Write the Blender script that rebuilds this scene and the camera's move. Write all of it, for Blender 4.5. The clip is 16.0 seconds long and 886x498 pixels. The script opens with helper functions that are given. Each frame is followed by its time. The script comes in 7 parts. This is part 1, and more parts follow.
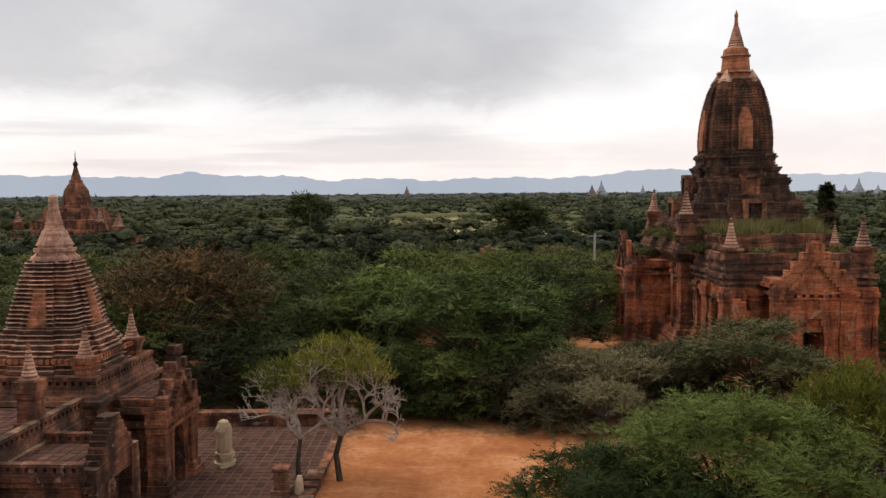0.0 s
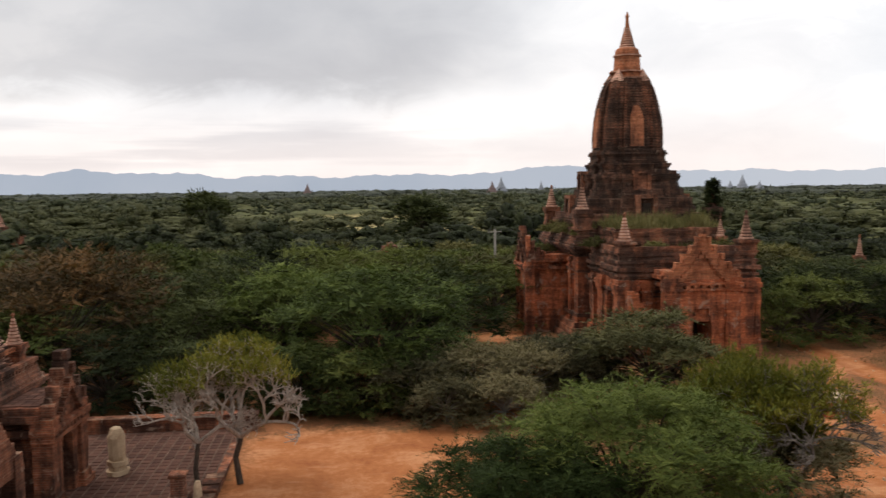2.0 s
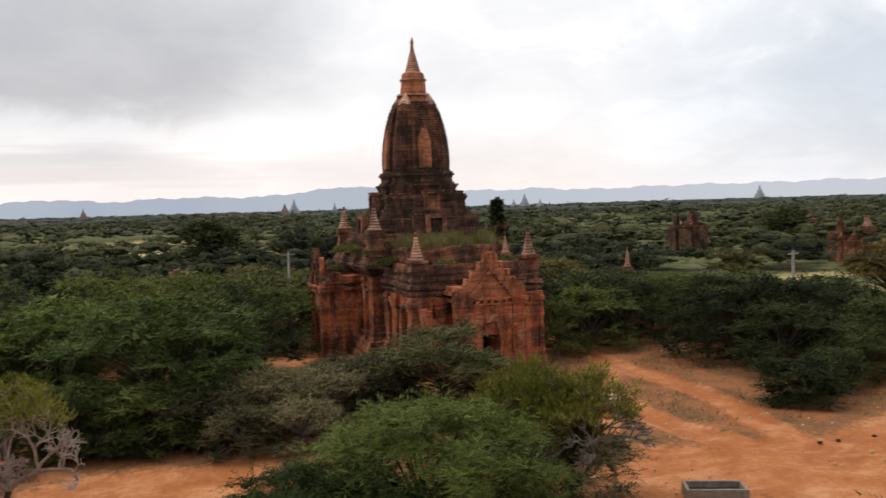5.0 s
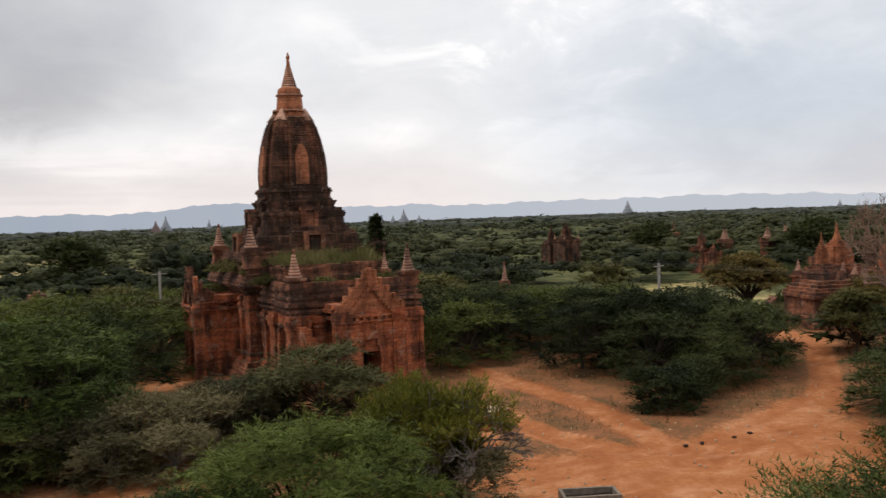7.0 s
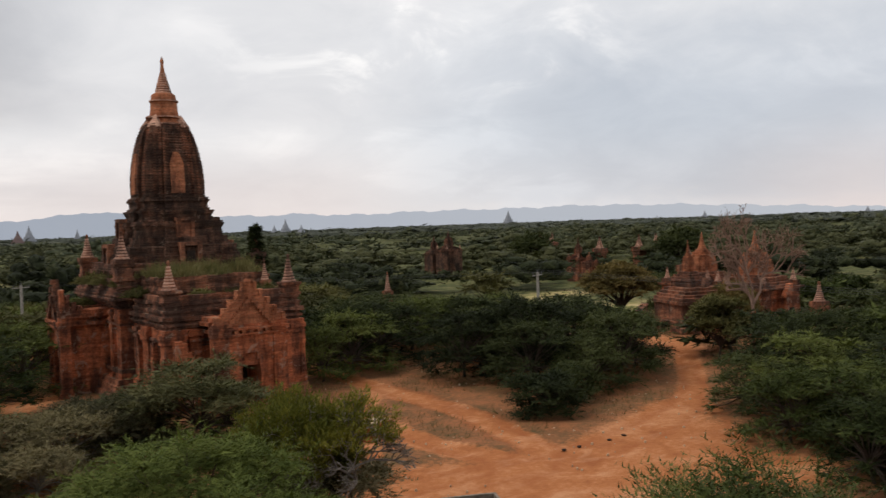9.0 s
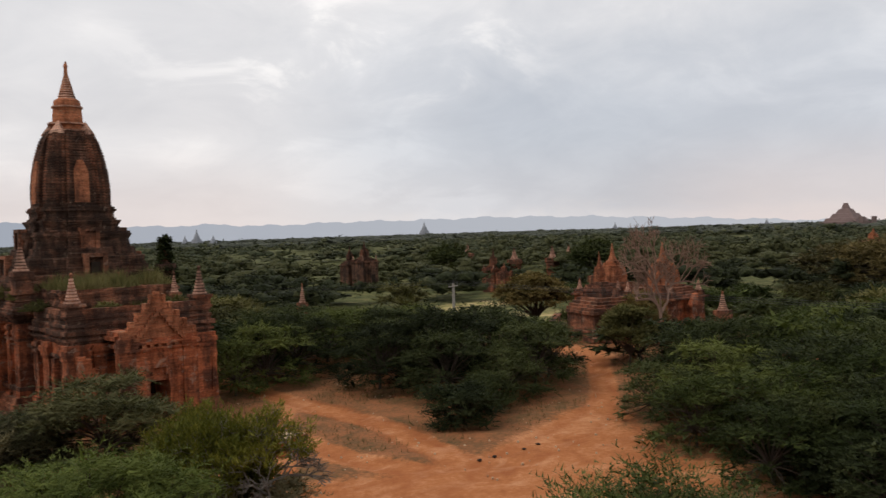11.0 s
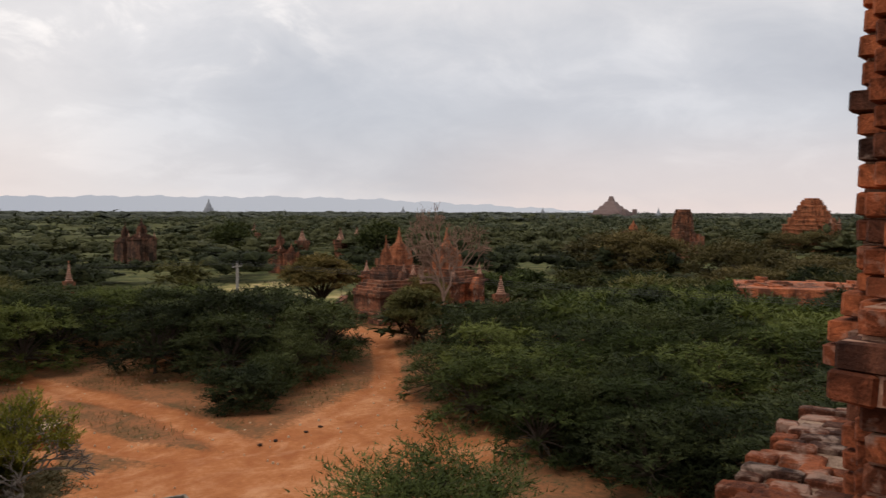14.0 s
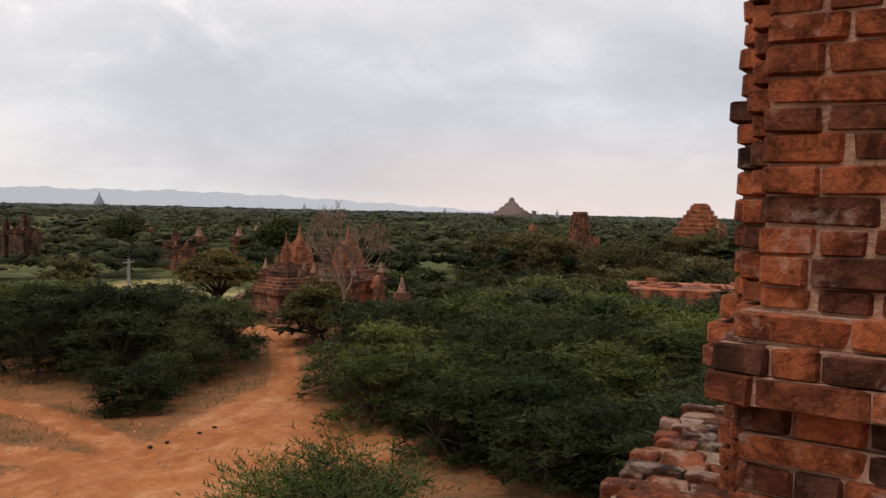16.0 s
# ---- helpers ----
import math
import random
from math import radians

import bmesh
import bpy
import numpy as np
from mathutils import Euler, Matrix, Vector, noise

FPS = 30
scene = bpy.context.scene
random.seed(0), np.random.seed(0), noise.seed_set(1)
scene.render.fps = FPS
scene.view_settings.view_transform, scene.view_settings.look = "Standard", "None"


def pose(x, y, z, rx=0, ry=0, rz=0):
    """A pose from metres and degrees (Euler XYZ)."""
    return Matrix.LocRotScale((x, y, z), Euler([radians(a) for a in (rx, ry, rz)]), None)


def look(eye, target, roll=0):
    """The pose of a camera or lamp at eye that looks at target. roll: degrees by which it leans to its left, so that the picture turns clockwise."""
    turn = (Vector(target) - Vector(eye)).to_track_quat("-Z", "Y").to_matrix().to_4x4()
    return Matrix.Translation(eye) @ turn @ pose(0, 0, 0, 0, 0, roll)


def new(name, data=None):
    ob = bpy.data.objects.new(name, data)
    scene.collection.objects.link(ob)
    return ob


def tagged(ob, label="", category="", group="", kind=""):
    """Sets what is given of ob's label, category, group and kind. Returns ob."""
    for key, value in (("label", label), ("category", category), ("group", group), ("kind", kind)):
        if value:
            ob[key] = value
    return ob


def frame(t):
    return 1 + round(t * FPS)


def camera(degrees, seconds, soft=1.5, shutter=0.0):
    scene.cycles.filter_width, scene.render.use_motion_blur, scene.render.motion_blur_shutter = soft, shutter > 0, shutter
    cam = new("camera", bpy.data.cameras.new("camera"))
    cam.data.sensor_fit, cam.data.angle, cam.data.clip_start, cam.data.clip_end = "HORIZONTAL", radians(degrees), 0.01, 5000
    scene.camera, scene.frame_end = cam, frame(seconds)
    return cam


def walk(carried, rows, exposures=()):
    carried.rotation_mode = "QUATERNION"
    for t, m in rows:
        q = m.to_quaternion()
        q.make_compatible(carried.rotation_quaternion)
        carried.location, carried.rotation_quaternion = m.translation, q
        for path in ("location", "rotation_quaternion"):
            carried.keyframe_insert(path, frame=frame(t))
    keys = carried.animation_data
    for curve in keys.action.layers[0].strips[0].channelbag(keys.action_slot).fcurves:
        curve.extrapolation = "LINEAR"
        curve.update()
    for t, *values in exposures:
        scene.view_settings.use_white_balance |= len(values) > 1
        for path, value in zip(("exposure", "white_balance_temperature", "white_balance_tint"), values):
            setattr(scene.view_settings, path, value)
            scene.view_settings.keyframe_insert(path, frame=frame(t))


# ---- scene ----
cam = camera(56.21, 16.0, soft=1.4, shutter=0.7)
EYE = 11.0
# seconds, x, y, z above the first eye, yaw, pitch, roll
ROWS = [
    (0.0, 0.000, 0.000, -0.001, 0.61, -3.90, 0.45),
    (0.5, 0.005, 0.005, -0.005, -0.20, -3.83, 0.55),
    (1.0, 0.018, 0.014, -0.008, -2.00, -4.19, 0.86),
    (1.5, 0.047, 0.022, -0.013, -3.88, -4.16, 0.88),
    (2.0, 0.066, 0.024, -0.018, -6.16, -4.18, 0.70),
    (2.5, 0.077, 0.024, -0.019, -8.47, -4.20, 0.94),
    (3.0, 0.092, 0.020, -0.019, -10.41, -4.11, 1.15),
    (3.5, 0.111, 0.020, -0.018, -12.54, -4.05, 1.62),
    (4.0, 0.133, 0.006, -0.011, -15.22, -3.67, 1.59),
    (6.5, 0.171, -0.025, -0.001, -26.77, -2.31, 2.02),
    (7.0, 0.184, -0.040, 0.004, -28.64, -2.15, 1.95),
    (7.5, 0.185, -0.038, 0.009, -30.28, -2.13, 1.92),
    (8.0, 0.203, -0.045, 0.014, -32.12, -2.07, 2.18),
    (8.5, 0.231, -0.052, 0.018, -34.60, -1.99, 2.18),
    (9.0, 0.264, -0.037, 0.024, -36.69, -1.74, 1.94),
    (11.5, 0.318, -0.002, 0.032, -44.34, -1.33, 1.60),
    (12.0, 0.353, 0.021, 0.037, -46.72, -1.59, 1.23),
    (12.5, 0.381, 0.037, 0.039, -49.45, -1.72, 0.98),
    (13.0, 0.411, 0.049, 0.039, -52.22, -2.08, 0.55),
    (13.5, 0.452, 0.053, 0.038, -54.90, -2.49, -0.01),
    (14.0, 0.483, 0.058, 0.038, -56.95, -2.62, -0.17),
    (14.5, 0.490, 0.052, 0.039, -58.83, -2.57, -0.34),
    (15.0, 0.494, 0.047, 0.041, -60.81, -2.47, -0.80),
    (15.5, 0.504, 0.045, 0.040, -62.68, -2.44, -1.17),
    (16.0, 0.515, 0.047, 0.040, -63.68, -2.62, -1.30),
]
walk(cam, [(t, pose(x, y, EYE + z, 90 + pitch, roll, yaw)) for t, x, y, z, yaw, pitch, roll in ROWS],
     [(0.0, 0.12, 6560, 10.6), (4.0, 0.15, 6540, 10.6), (7.0, -0.06, 6480, 10.6), (9.0, -0.20, 6490, 10.8), (12.5, -0.26, 6600, 12.5), (16.0, -0.14, 6720, 13.5)])

# ---------------------------------------------------------------- world and sun
world = bpy.data.worlds.new("overcast_sky")
scene.world = world
world.use_nodes = True
wn, wl = world.node_tree.nodes, world.node_tree.links
wn.clear()


def wnode(kind, **values):
    n = wn.new(kind)
    for k, v in values.items():
        if k in n.inputs:
            n.inputs[k].default_value = v
    return n


def ramp(tree_nodes, stops, mode="LINEAR"):
    n = tree_nodes.new("ShaderNodeValToRGB")
    n.color_ramp.interpolation = mode
    el = n.color_ramp.elements
    while len(el) < len(stops):
        el.new(0.5)
    for e, (p, c) in zip(el, stops):
        e.position, e.color = p, (c[0], c[1], c[2], 1)
    return n


def math_node(tree, op, a=None, b=None):
    n = tree.nodes.new("ShaderNodeMath")
    n.operation = op
    for i, v in enumerate((a, b)):
        if v is None:
            continue
        if isinstance(v, (int, float)):
            n.inputs[i].default_value = v
        else:
            tree.links.new(v, n.inputs[i])
    return n.outputs[0]


SUN_AZ, SUN_EL = 300.0, 58.0
wt = world.node_tree
sky = wn.new("ShaderNodeTexSky")
sky.sky_type, sky.sun_disc = "NISHITA", False
sky.sun_elevation, sky.sun_rotation = radians(SUN_EL), radians(SUN_AZ)
sky_dim = wn.new("ShaderNodeMix")
sky_dim.data_type, sky_dim.blend_type = "RGBA", "MULTIPLY"
sky_dim.inputs[0].default_value = 1.0
wl.new(sky.outputs[0], sky_dim.inputs[6])
sky_dim.inputs[7].default_value = (0.1, 0.1, 0.1, 1)
coord = wn.new("ShaderNodeTexCoord")
sep = wn.new("ShaderNodeSeparateXYZ")
wl.new(coord.outputs["Generated"], sep.inputs[0])
# the cloud deck: a flat layer overhead, seen in perspective
rise = math_node(wt, "ADD", math_node(wt, "MAXIMUM", sep.outputs[2], 0.0), 0.33)
deck = wn.new("ShaderNodeCombineXYZ")
wl.new(math_node(wt, "ADD", math_node(wt, "DIVIDE", sep.outputs[0], rise), 3.7), deck.inputs[0])
wl.new(math_node(wt, "DIVIDE", sep.outputs[1], rise), deck.inputs[1])
big = wnode("ShaderNodeTexNoise", Scale=1.15, Detail=6.0, Roughness=0.48, Distortion=0.25)
fine = wnode("ShaderNodeTexNoise", Scale=3.8, Detail=8.0, Roughness=0.6, Distortion=0.5)
wl.new(deck.outputs[0], big.inputs["Vector"])
wl.new(deck.outputs[0], fine.inputs["Vector"])
mixed = math_node(wt, "ADD", math_node(wt, "MULTIPLY", big.outputs[0], 0.72), math_node(wt, "MULTIPLY", fine.outputs[0], 0.28))
clouds = ramp(wn, [(0.34, (0.74, 0.745, 0.765)), (0.44, (0.83, 0.833, 0.845)), (0.54, (0.93, 0.925, 0.925)), (0.61, (1.06, 1.045, 1.03))])
wl.new(mixed, clouds.inputs[0])
# a paler, faintly rosy band low over the land
low = ramp(wn, [(0.0, (1, 1, 1)), (0.03, (0.75, 0.75, 0.75)), (0.12, (0.12, 0.12, 0.12)), (0.22, (0, 0, 0))], "EASE")
wl.new(sep.outputs[2], low.inputs[0])
# the deck's broad forms: a grey bank to the north-west, and bluish rain haze low in the east
azim = math_node(wt, "ARCTAN2", sep.outputs[0], sep.outputs[1])


def fade(value, a, b):
    n = wn.new("ShaderNodeMapRange")
    n.interpolation_type = "SMOOTHSTEP"
    n.inputs[1].default_value, n.inputs[2].default_value = a, b
    wl.new(value, n.inputs[0])
    return n.outputs[0]


warp = math_node(wt, "MULTIPLY", math_node(wt, "SUBTRACT", big.outputs[0], 0.5), 0.35)
edge = math_node(wt, "ADD", sep.outputs[2], math_node(wt, "MULTIPLY", math_node(wt, "SUBTRACT", fine.outputs[0], 0.5), 0.10))
bank = math_node(wt, "MULTIPLY", fade(math_node(wt, "ADD", azim, warp), 0.32, -0.02), fade(edge, 0.085, 0.13))
haze = math_node(wt, "MULTIPLY", math_node(wt, "MULTIPLY", fade(math_node(wt, "ADD", azim, warp), 0.45, 0.85), fade(edge, -0.02, 0.04)), fade(edge, 0.32, 0.12))


def tint(fac, source, colour):
    n = wn.new("ShaderNodeMix")
    n.data_type, n.blend_type = "RGBA", "MULTIPLY"
    wl.new(fac, n.inputs[0])
    wl.new(source, n.inputs[6])
    n.inputs[7].default_value = (*colour, 1)
    return n.outputs[2]


deck_colour = tint(haze, tint(bank, clouds.outputs[0], (0.63, 0.63, 0.64)), (0.72, 0.775, 0.84))
# long grey streaks low in the north-west, and a few white rents in the deck
streak = wnode("ShaderNodeTexNoise", Scale=1.0, Detail=5.0, Roughness=0.5)
flat = wn.new("ShaderNodeMapping")
flat.inputs["Scale"].default_value = (2.2, 2.2, 34.0)
wl.new(coord.outputs["Generated"], flat.inputs[0])
wl.new(flat.outputs[0], streak.inputs["Vector"])
low_bank = math_node(wt, "MULTIPLY", math_node(wt, "MULTIPLY", fade(azim, 0.42, -0.15), fade(streak.outputs[0], 0.46, 0.60)), math_node(wt, "MULTIPLY", fade(sep.outputs[2], 0.012, 0.035), fade(sep.outputs[2], 0.10, 0.06)))
deck_colour = tint(low_bank, deck_colour, (0.66, 0.69, 0.73))
rents = math_node(wt, "MULTIPLY", math_node(wt, "MULTIPLY", fade(azim, 0.30, 0.60), fade(azim, 0.92, 0.66)), math_node(wt, "MULTIPLY", fade(sep.outputs[2], 0.13, 0.21), fade(fine.outputs[0], 0.52, 0.67)))
opened = wn.new("ShaderNodeMix")
opened.data_type = "RGBA"
wl.new(rents, opened.inputs[0])
wl.new(deck_colour, opened.inputs[6])
opened.inputs[7].default_value = (1.18, 1.16, 1.13, 1)
deck_colour = opened.outputs[2]
band = wn.new("ShaderNodeMix")
band.data_type = "RGBA"
dull = math_node(wt, "MULTIPLY", fade(azim, 0.45, 0.65), fade(azim, 1.12, 0.92))
wl.new(math_node(wt, "MULTIPLY", math_node(wt, "MULTIPLY", low.outputs[0], 0.66), math_node(wt, "SUBTRACT", 1.0, math_node(wt, "MULTIPLY", dull, 0.6))), band.inputs[0])
wl.new(deck_colour, band.inputs[6])
band.inputs[7].default_value = (0.96, 0.815, 0.765, 1)
veil = wn.new("ShaderNodeMix")
veil.data_type = "RGBA"
veil.inputs[0].default_value = 0.93
wl.new(sky_dim.outputs[2], veil.inputs[6])
wl.new(band.outputs[2], veil.inputs[7])
back = wnode("ShaderNodeBackground", Strength=1.06)
wl.new(veil.outputs[2], back.inputs[0])
wout = wn.new("ShaderNodeOutputWorld")
wl.new(back.outputs[0], wout.inputs[0])

sun_data = bpy.data.lights.new("sun", "SUN")
sun_data.energy, sun_data.angle, sun_data.color = 1.5, radians(35), (1.0, 0.93, 0.85)
sun = new("sun", sun_data)
sa, se = radians(SUN_AZ), radians(SUN_EL)
sun.matrix_world = look((0, 0, 60), (-math.sin(sa) * math.cos(se) * 60, -math.cos(sa) * math.cos(se) * 60, 60 - 60 * math.sin(se)))

# ---------------------------------------------------------------- materials


def material(name, rough=0.9, spec=0.2):
    m = bpy.data.materials.new(name)
    m.use_nodes = True
    t = m.node_tree
    b = t.nodes["Principled BSDF"]
    b.inputs["Roughness"].default_value = rough
    b.inputs["Specular IOR Level"].default_value = spec
    return m, t, b


def tnode(t, kind, **values):
    n = t.nodes.new(kind)
    for k, v in values.items():
        if k in n.inputs:
            n.inputs[k].default_value = v
    return n


def mix_rgb(t, fac, a, b, mode="MIX"):
    n = t.nodes.new("ShaderNodeMix")
    n.data_type, n.blend_type = "RGBA", mode
    for slot, v in ((0, fac), (6, a), (7, b)):
        if isinstance(v, (int, float)):
            n.inputs[slot].default_value = v
        elif isinstance(v, tuple):
            n.inputs[slot].default_value = (*v, 1)
        else:
            t.links.new(v, n.inputs[slot])
    return n.outputs[2]


def noise_at(t, vec, scale, detail=4.0, rough=0.55, distortion=0.0):
    n = tnode(t, "ShaderNodeTexNoise", Scale=scale, Detail=detail, Roughness=rough, Distortion=distortion)
    t.links.new(vec, n.inputs["Vector"])
    return n.outputs[0]


def bump(t, b, height, strength, dist=0.05):
    n = tnode(t, "ShaderNodeBump", Strength=strength, Distance=dist)
    t.links.new(height, n.inputs["Height"])
    t.links.new(n.outputs[0], b.inputs["Normal"])


def scaled(t, vec, sx, sy, sz):
    n = t.nodes.new("ShaderNodeMapping")
    t.links.new(vec, n.inputs[0])
    n.inputs["Scale"].default_value = (sx, sy, sz)
    return n.outputs[0]


def brickwork(name, light, dark, soot, mortar, wear=0.5, brick=0.34, row=0.085, pale=0.0):
    """Old brick masonry in object space: courses along z, stains, soot streaks and pale lime remains."""
    m, t, b = material(name, 0.92, 0.15)
    co = t.nodes.new("ShaderNodeTexCoord").outputs["Object"]
    sp = t.nodes.new("ShaderNodeSeparateXYZ")
    t.links.new(co, sp.inputs[0])
    run = math_node(t, "ADD", sp.outputs[0], sp.outputs[1])
    cb = t.nodes.new("ShaderNodeCombineXYZ")
    t.links.new(run, cb.inputs[0])
    t.links.new(sp.outputs[2], cb.inputs[1])
    br = tnode(t, "ShaderNodeTexBrick", Scale=1.0)
    br.inputs["Brick Width"].default_value = brick
    br.inputs["Row Height"].default_value = row
    br.inputs["Mortar Size"].default_value = 0.012
    br.inputs["Mortar Smooth"].default_value = 0.4
    br.inputs["Color1"].default_value = (*light, 1)
    br.inputs["Color2"].default_value = (*dark, 1)
    br.inputs["Mortar"].default_value = (*mortar, 1)
    t.links.new(cb.outputs[0], br.inputs["Vector"])
    stain = noise_at(t, co, 0.55, 6.0, 0.6, 0.4)
    streak = noise_at(t, scaled(t, co, 1.6, 1.6, 0.25), 1.0, 5.0, 0.6)
    soil = math_node(t, "ADD", math_node(t, "MULTIPLY", stain, 0.6), math_node(t, "MULTIPLY", streak, 0.5))
    r = ramp(t.nodes, [(0.65 - 0.3 * wear, (0, 0, 0)), (0.775 - 0.3 * wear, (1, 1, 1))])
    t.links.new(soil, r.inputs[0])
    col = mix_rgb(t, math_node(t, "MULTIPLY", r.outputs[0], 0.85), br.outputs[0], soot)
    grain = noise_at(t, co, 7.0, 6.0, 0.75)
    g = ramp(t.nodes, [(0.32, (0.45, 0.43, 0.42)), (0.5, (0.95, 0.95, 0.95)), (0.68, (1.4, 1.38, 1.35))])
    drip = noise_at(t, scaled(t, co, 1.3, 1.3, 0.2), 1.0, 4.0, 0.6)
    dr = ramp(t.nodes, [(0.38, (0.5, 0.46, 0.44)), (0.52, (1.0, 1.0, 1.0))])
    t.links.new(drip, dr.inputs[0])
    col = mix_rgb(t, 0.75, col, dr.outputs[0], "MULTIPLY")
    layer = noise_at(t, scaled(t, co, 0.45, 0.45, 4.5), 1.0, 4.0, 0.6)
    ly = ramp(t.nodes, [(0.36, (0.42, 0.40, 0.39)), (0.5, (0.95, 0.95, 0.95)), (0.64, (1.5, 1.48, 1.45))])
    t.links.new(layer, ly.inputs[0])
    col = mix_rgb(t, 0.45, col, ly.outputs[0], "MULTIPLY")
    t.links.new(grain, g.inputs[0])
    col = mix_rgb(t, 0.8, col, g.outputs[0], "MULTIPLY")
    if pale:
        lime = noise_at(t, co, 1.7, 6.0, 0.65, 0.8)
        lr = ramp(t.nodes, [(0.66 - pale * 0.2, (0, 0, 0)), (0.74 - pale * 0.2, (1, 1, 1))])
        t.links.new(lime, lr.inputs[0])
        col = mix_rgb(t, math_node(t, "MULTIPLY", lr.outputs[0], 0.6), col, (0.42, 0.30, 0.22))
    t.links.new(col, b.inputs["Base Color"])
    bump(t, b, math_node(t, "ADD", math_node(t, "MULTIPLY", br.outputs[1], -0.6), grain), 0.7, 0.04)
    return m


BRICK_RED = brickwork("red_brick", (0.68, 0.215, 0.090), (0.46, 0.132, 0.060), (0.080, 0.042, 0.031), (0.42, 0.16, 0.085), 0.54, pale=0.5)
BRICK_WORN = brickwork("worn_brick", (0.44, 0.165, 0.084), (0.26, 0.098, 0.056), (0.065, 0.040, 0.031), (0.34, 0.20, 0.13), 0.58, pale=0.3)
BRICK_DARK = brickwork("sooty_brick", (0.33, 0.130, 0.074), (0.19, 0.080, 0.052), (0.058, 0.039, 0.031), (0.32, 0.21, 0.145), 0.60, pale=0.25)
BRICK_TOWER = brickwork("dark_tower_brick", (0.225, 0.105, 0.066), (0.13, 0.066, 0.046), (0.044, 0.032, 0.026), (0.25, 0.155, 0.105), 0.60, pale=0.2)
BRICK_NEW = brickwork("repaired_brick", (0.56, 0.205, 0.095), (0.41, 0.135, 0.066), (0.15, 0.07, 0.045), (0.40, 0.22, 0.13), 0.36)
BRICK_AGED = brickwork("aged_brick", (0.42, 0.145, 0.070), (0.27, 0.092, 0.050), (0.050, 0.030, 0.024), (0.33, 0.19, 0.12), 0.58, pale=0.35)
BRICK_GRIM = brickwork("grimy_brick", (0.30, 0.115, 0.062), (0.17, 0.068, 0.042), (0.038, 0.026, 0.021), (0.29, 0.17, 0.11), 0.62, pale=0.3)
STUCCO = brickwork("pink_stucco", (0.66, 0.40, 0.29), (0.54, 0.30, 0.21), (0.17, 0.10, 0.075), (0.46, 0.28, 0.21), 0.36, brick=0.6, row=0.18)


def plain_stone(name, a, b_, scale=3.0, rough=0.9, strength=0.4, island=0.0):
    m, t, b = material(name, rough, 0.2)
    co = t.nodes.new("ShaderNodeTexCoord").outputs["Object"]
    n1 = noise_at(t, co, scale, 6.0, 0.62, 0.3)
    n2 = noise_at(t, co, scale * 9, 4.0, 0.6)
    f = math_node(t, "ADD", math_node(t, "MULTIPLY", n1, 0.7), math_node(t, "MULTIPLY", n2, 0.3))
    r = ramp(t.nodes, [(0.33, a), (0.68, b_)])
    t.links.new(f, r.inputs[0])
    col = r.outputs[0]
    if island:
        rnd = t.nodes.new("ShaderNodeNewGeometry").outputs["Random Per Island"]
        ob = t.nodes.new("ShaderNodeObjectInfo").outputs["Random"]
        v = math_node(t, "FRACT", math_node(t, "ADD", rnd, ob))
        g = ramp(t.nodes, [(0, (1 - island,) * 3), (1, (1 + island,) * 3)])
        t.links.new(v, g.inputs[0])
        col = mix_rgb(t, 1.0, col, g.outputs[0], "MULTIPLY")
    t.links.new(col, b.inputs["Base Color"])
    bump(t, b, f, strength, 0.03)
    return m


PALE_STONE = plain_stone("pale_stone", (0.34, 0.235, 0.145), (0.66, 0.50, 0.33), 2.0)
CONCRETE = plain_stone("grey_concrete", (0.15, 0.12, 0.09), (0.33, 0.275, 0.215), 4.0)
# Near-black: paints the shade in openings; also colours clods and the metal finial.
SHADE_AND_DARK = plain_stone("painted_shade_and_dark_parts", (0.02, 0.014, 0.011), (0.045, 0.03, 0.022), 4.0)
PAVER = plain_stone("brick_paver", (0.055, 0.028, 0.021), (0.155, 0.072, 0.048), 1.3, 0.9, 0.4, 0.3)
PAVER_JOINT = plain_stone("paver_joint", (0.07, 0.042, 0.031), (0.20, 0.125, 0.09), 3.0)
WIRE = plain_stone("wire_grey", (0.05, 0.05, 0.05), (0.10, 0.10, 0.10), 3.0, 0.5)
POLE_GREY = plain_stone("pale_pole_concrete", (0.24, 0.22, 0.19), (0.42, 0.385, 0.34), 3.0)
# Brick and stone greyed to paint the haze of distance into them.
FAR_HAZE_BRICK = plain_stone("haze_painted_brick", (0.17, 0.12, 0.115), (0.25, 0.18, 0.165), 0.1)
FAR_HAZE_PALE = plain_stone("haze_painted_stone", (0.26, 0.275, 0.305), (0.33, 0.345, 0.375), 0.05)


def bark(name, a, b_):
    m, t, b = material(name, 0.9, 0.15)
    co = t.nodes.new("ShaderNodeTexCoord").outputs["Object"]
    n1 = noise_at(t, scaled(t, co, 6, 6, 1.2), 2.0, 6.0, 0.65)
    r = ramp(t.nodes, [(0.3, a), (0.7, b_)])
    t.links.new(n1, r.inputs[0])
    t.links.new(r.outputs[0], b.inputs["Base Color"])
    bump(t, b, n1, 0.5, 0.03)
    return m


BARK = bark("brown_bark", (0.035, 0.027, 0.021), (0.10, 0.076, 0.058))
BARK_PALE = bark("pale_grey_bark", (0.21, 0.175, 0.145), (0.49, 0.42, 0.355))
BARK_GREY = bark("dry_grey_twigs", (0.10, 0.085, 0.07), (0.27, 0.235, 0.20))
BARK_TAN = bark("tan_bare_wood", (0.20, 0.12, 0.088), (0.38, 0.24, 0.175))


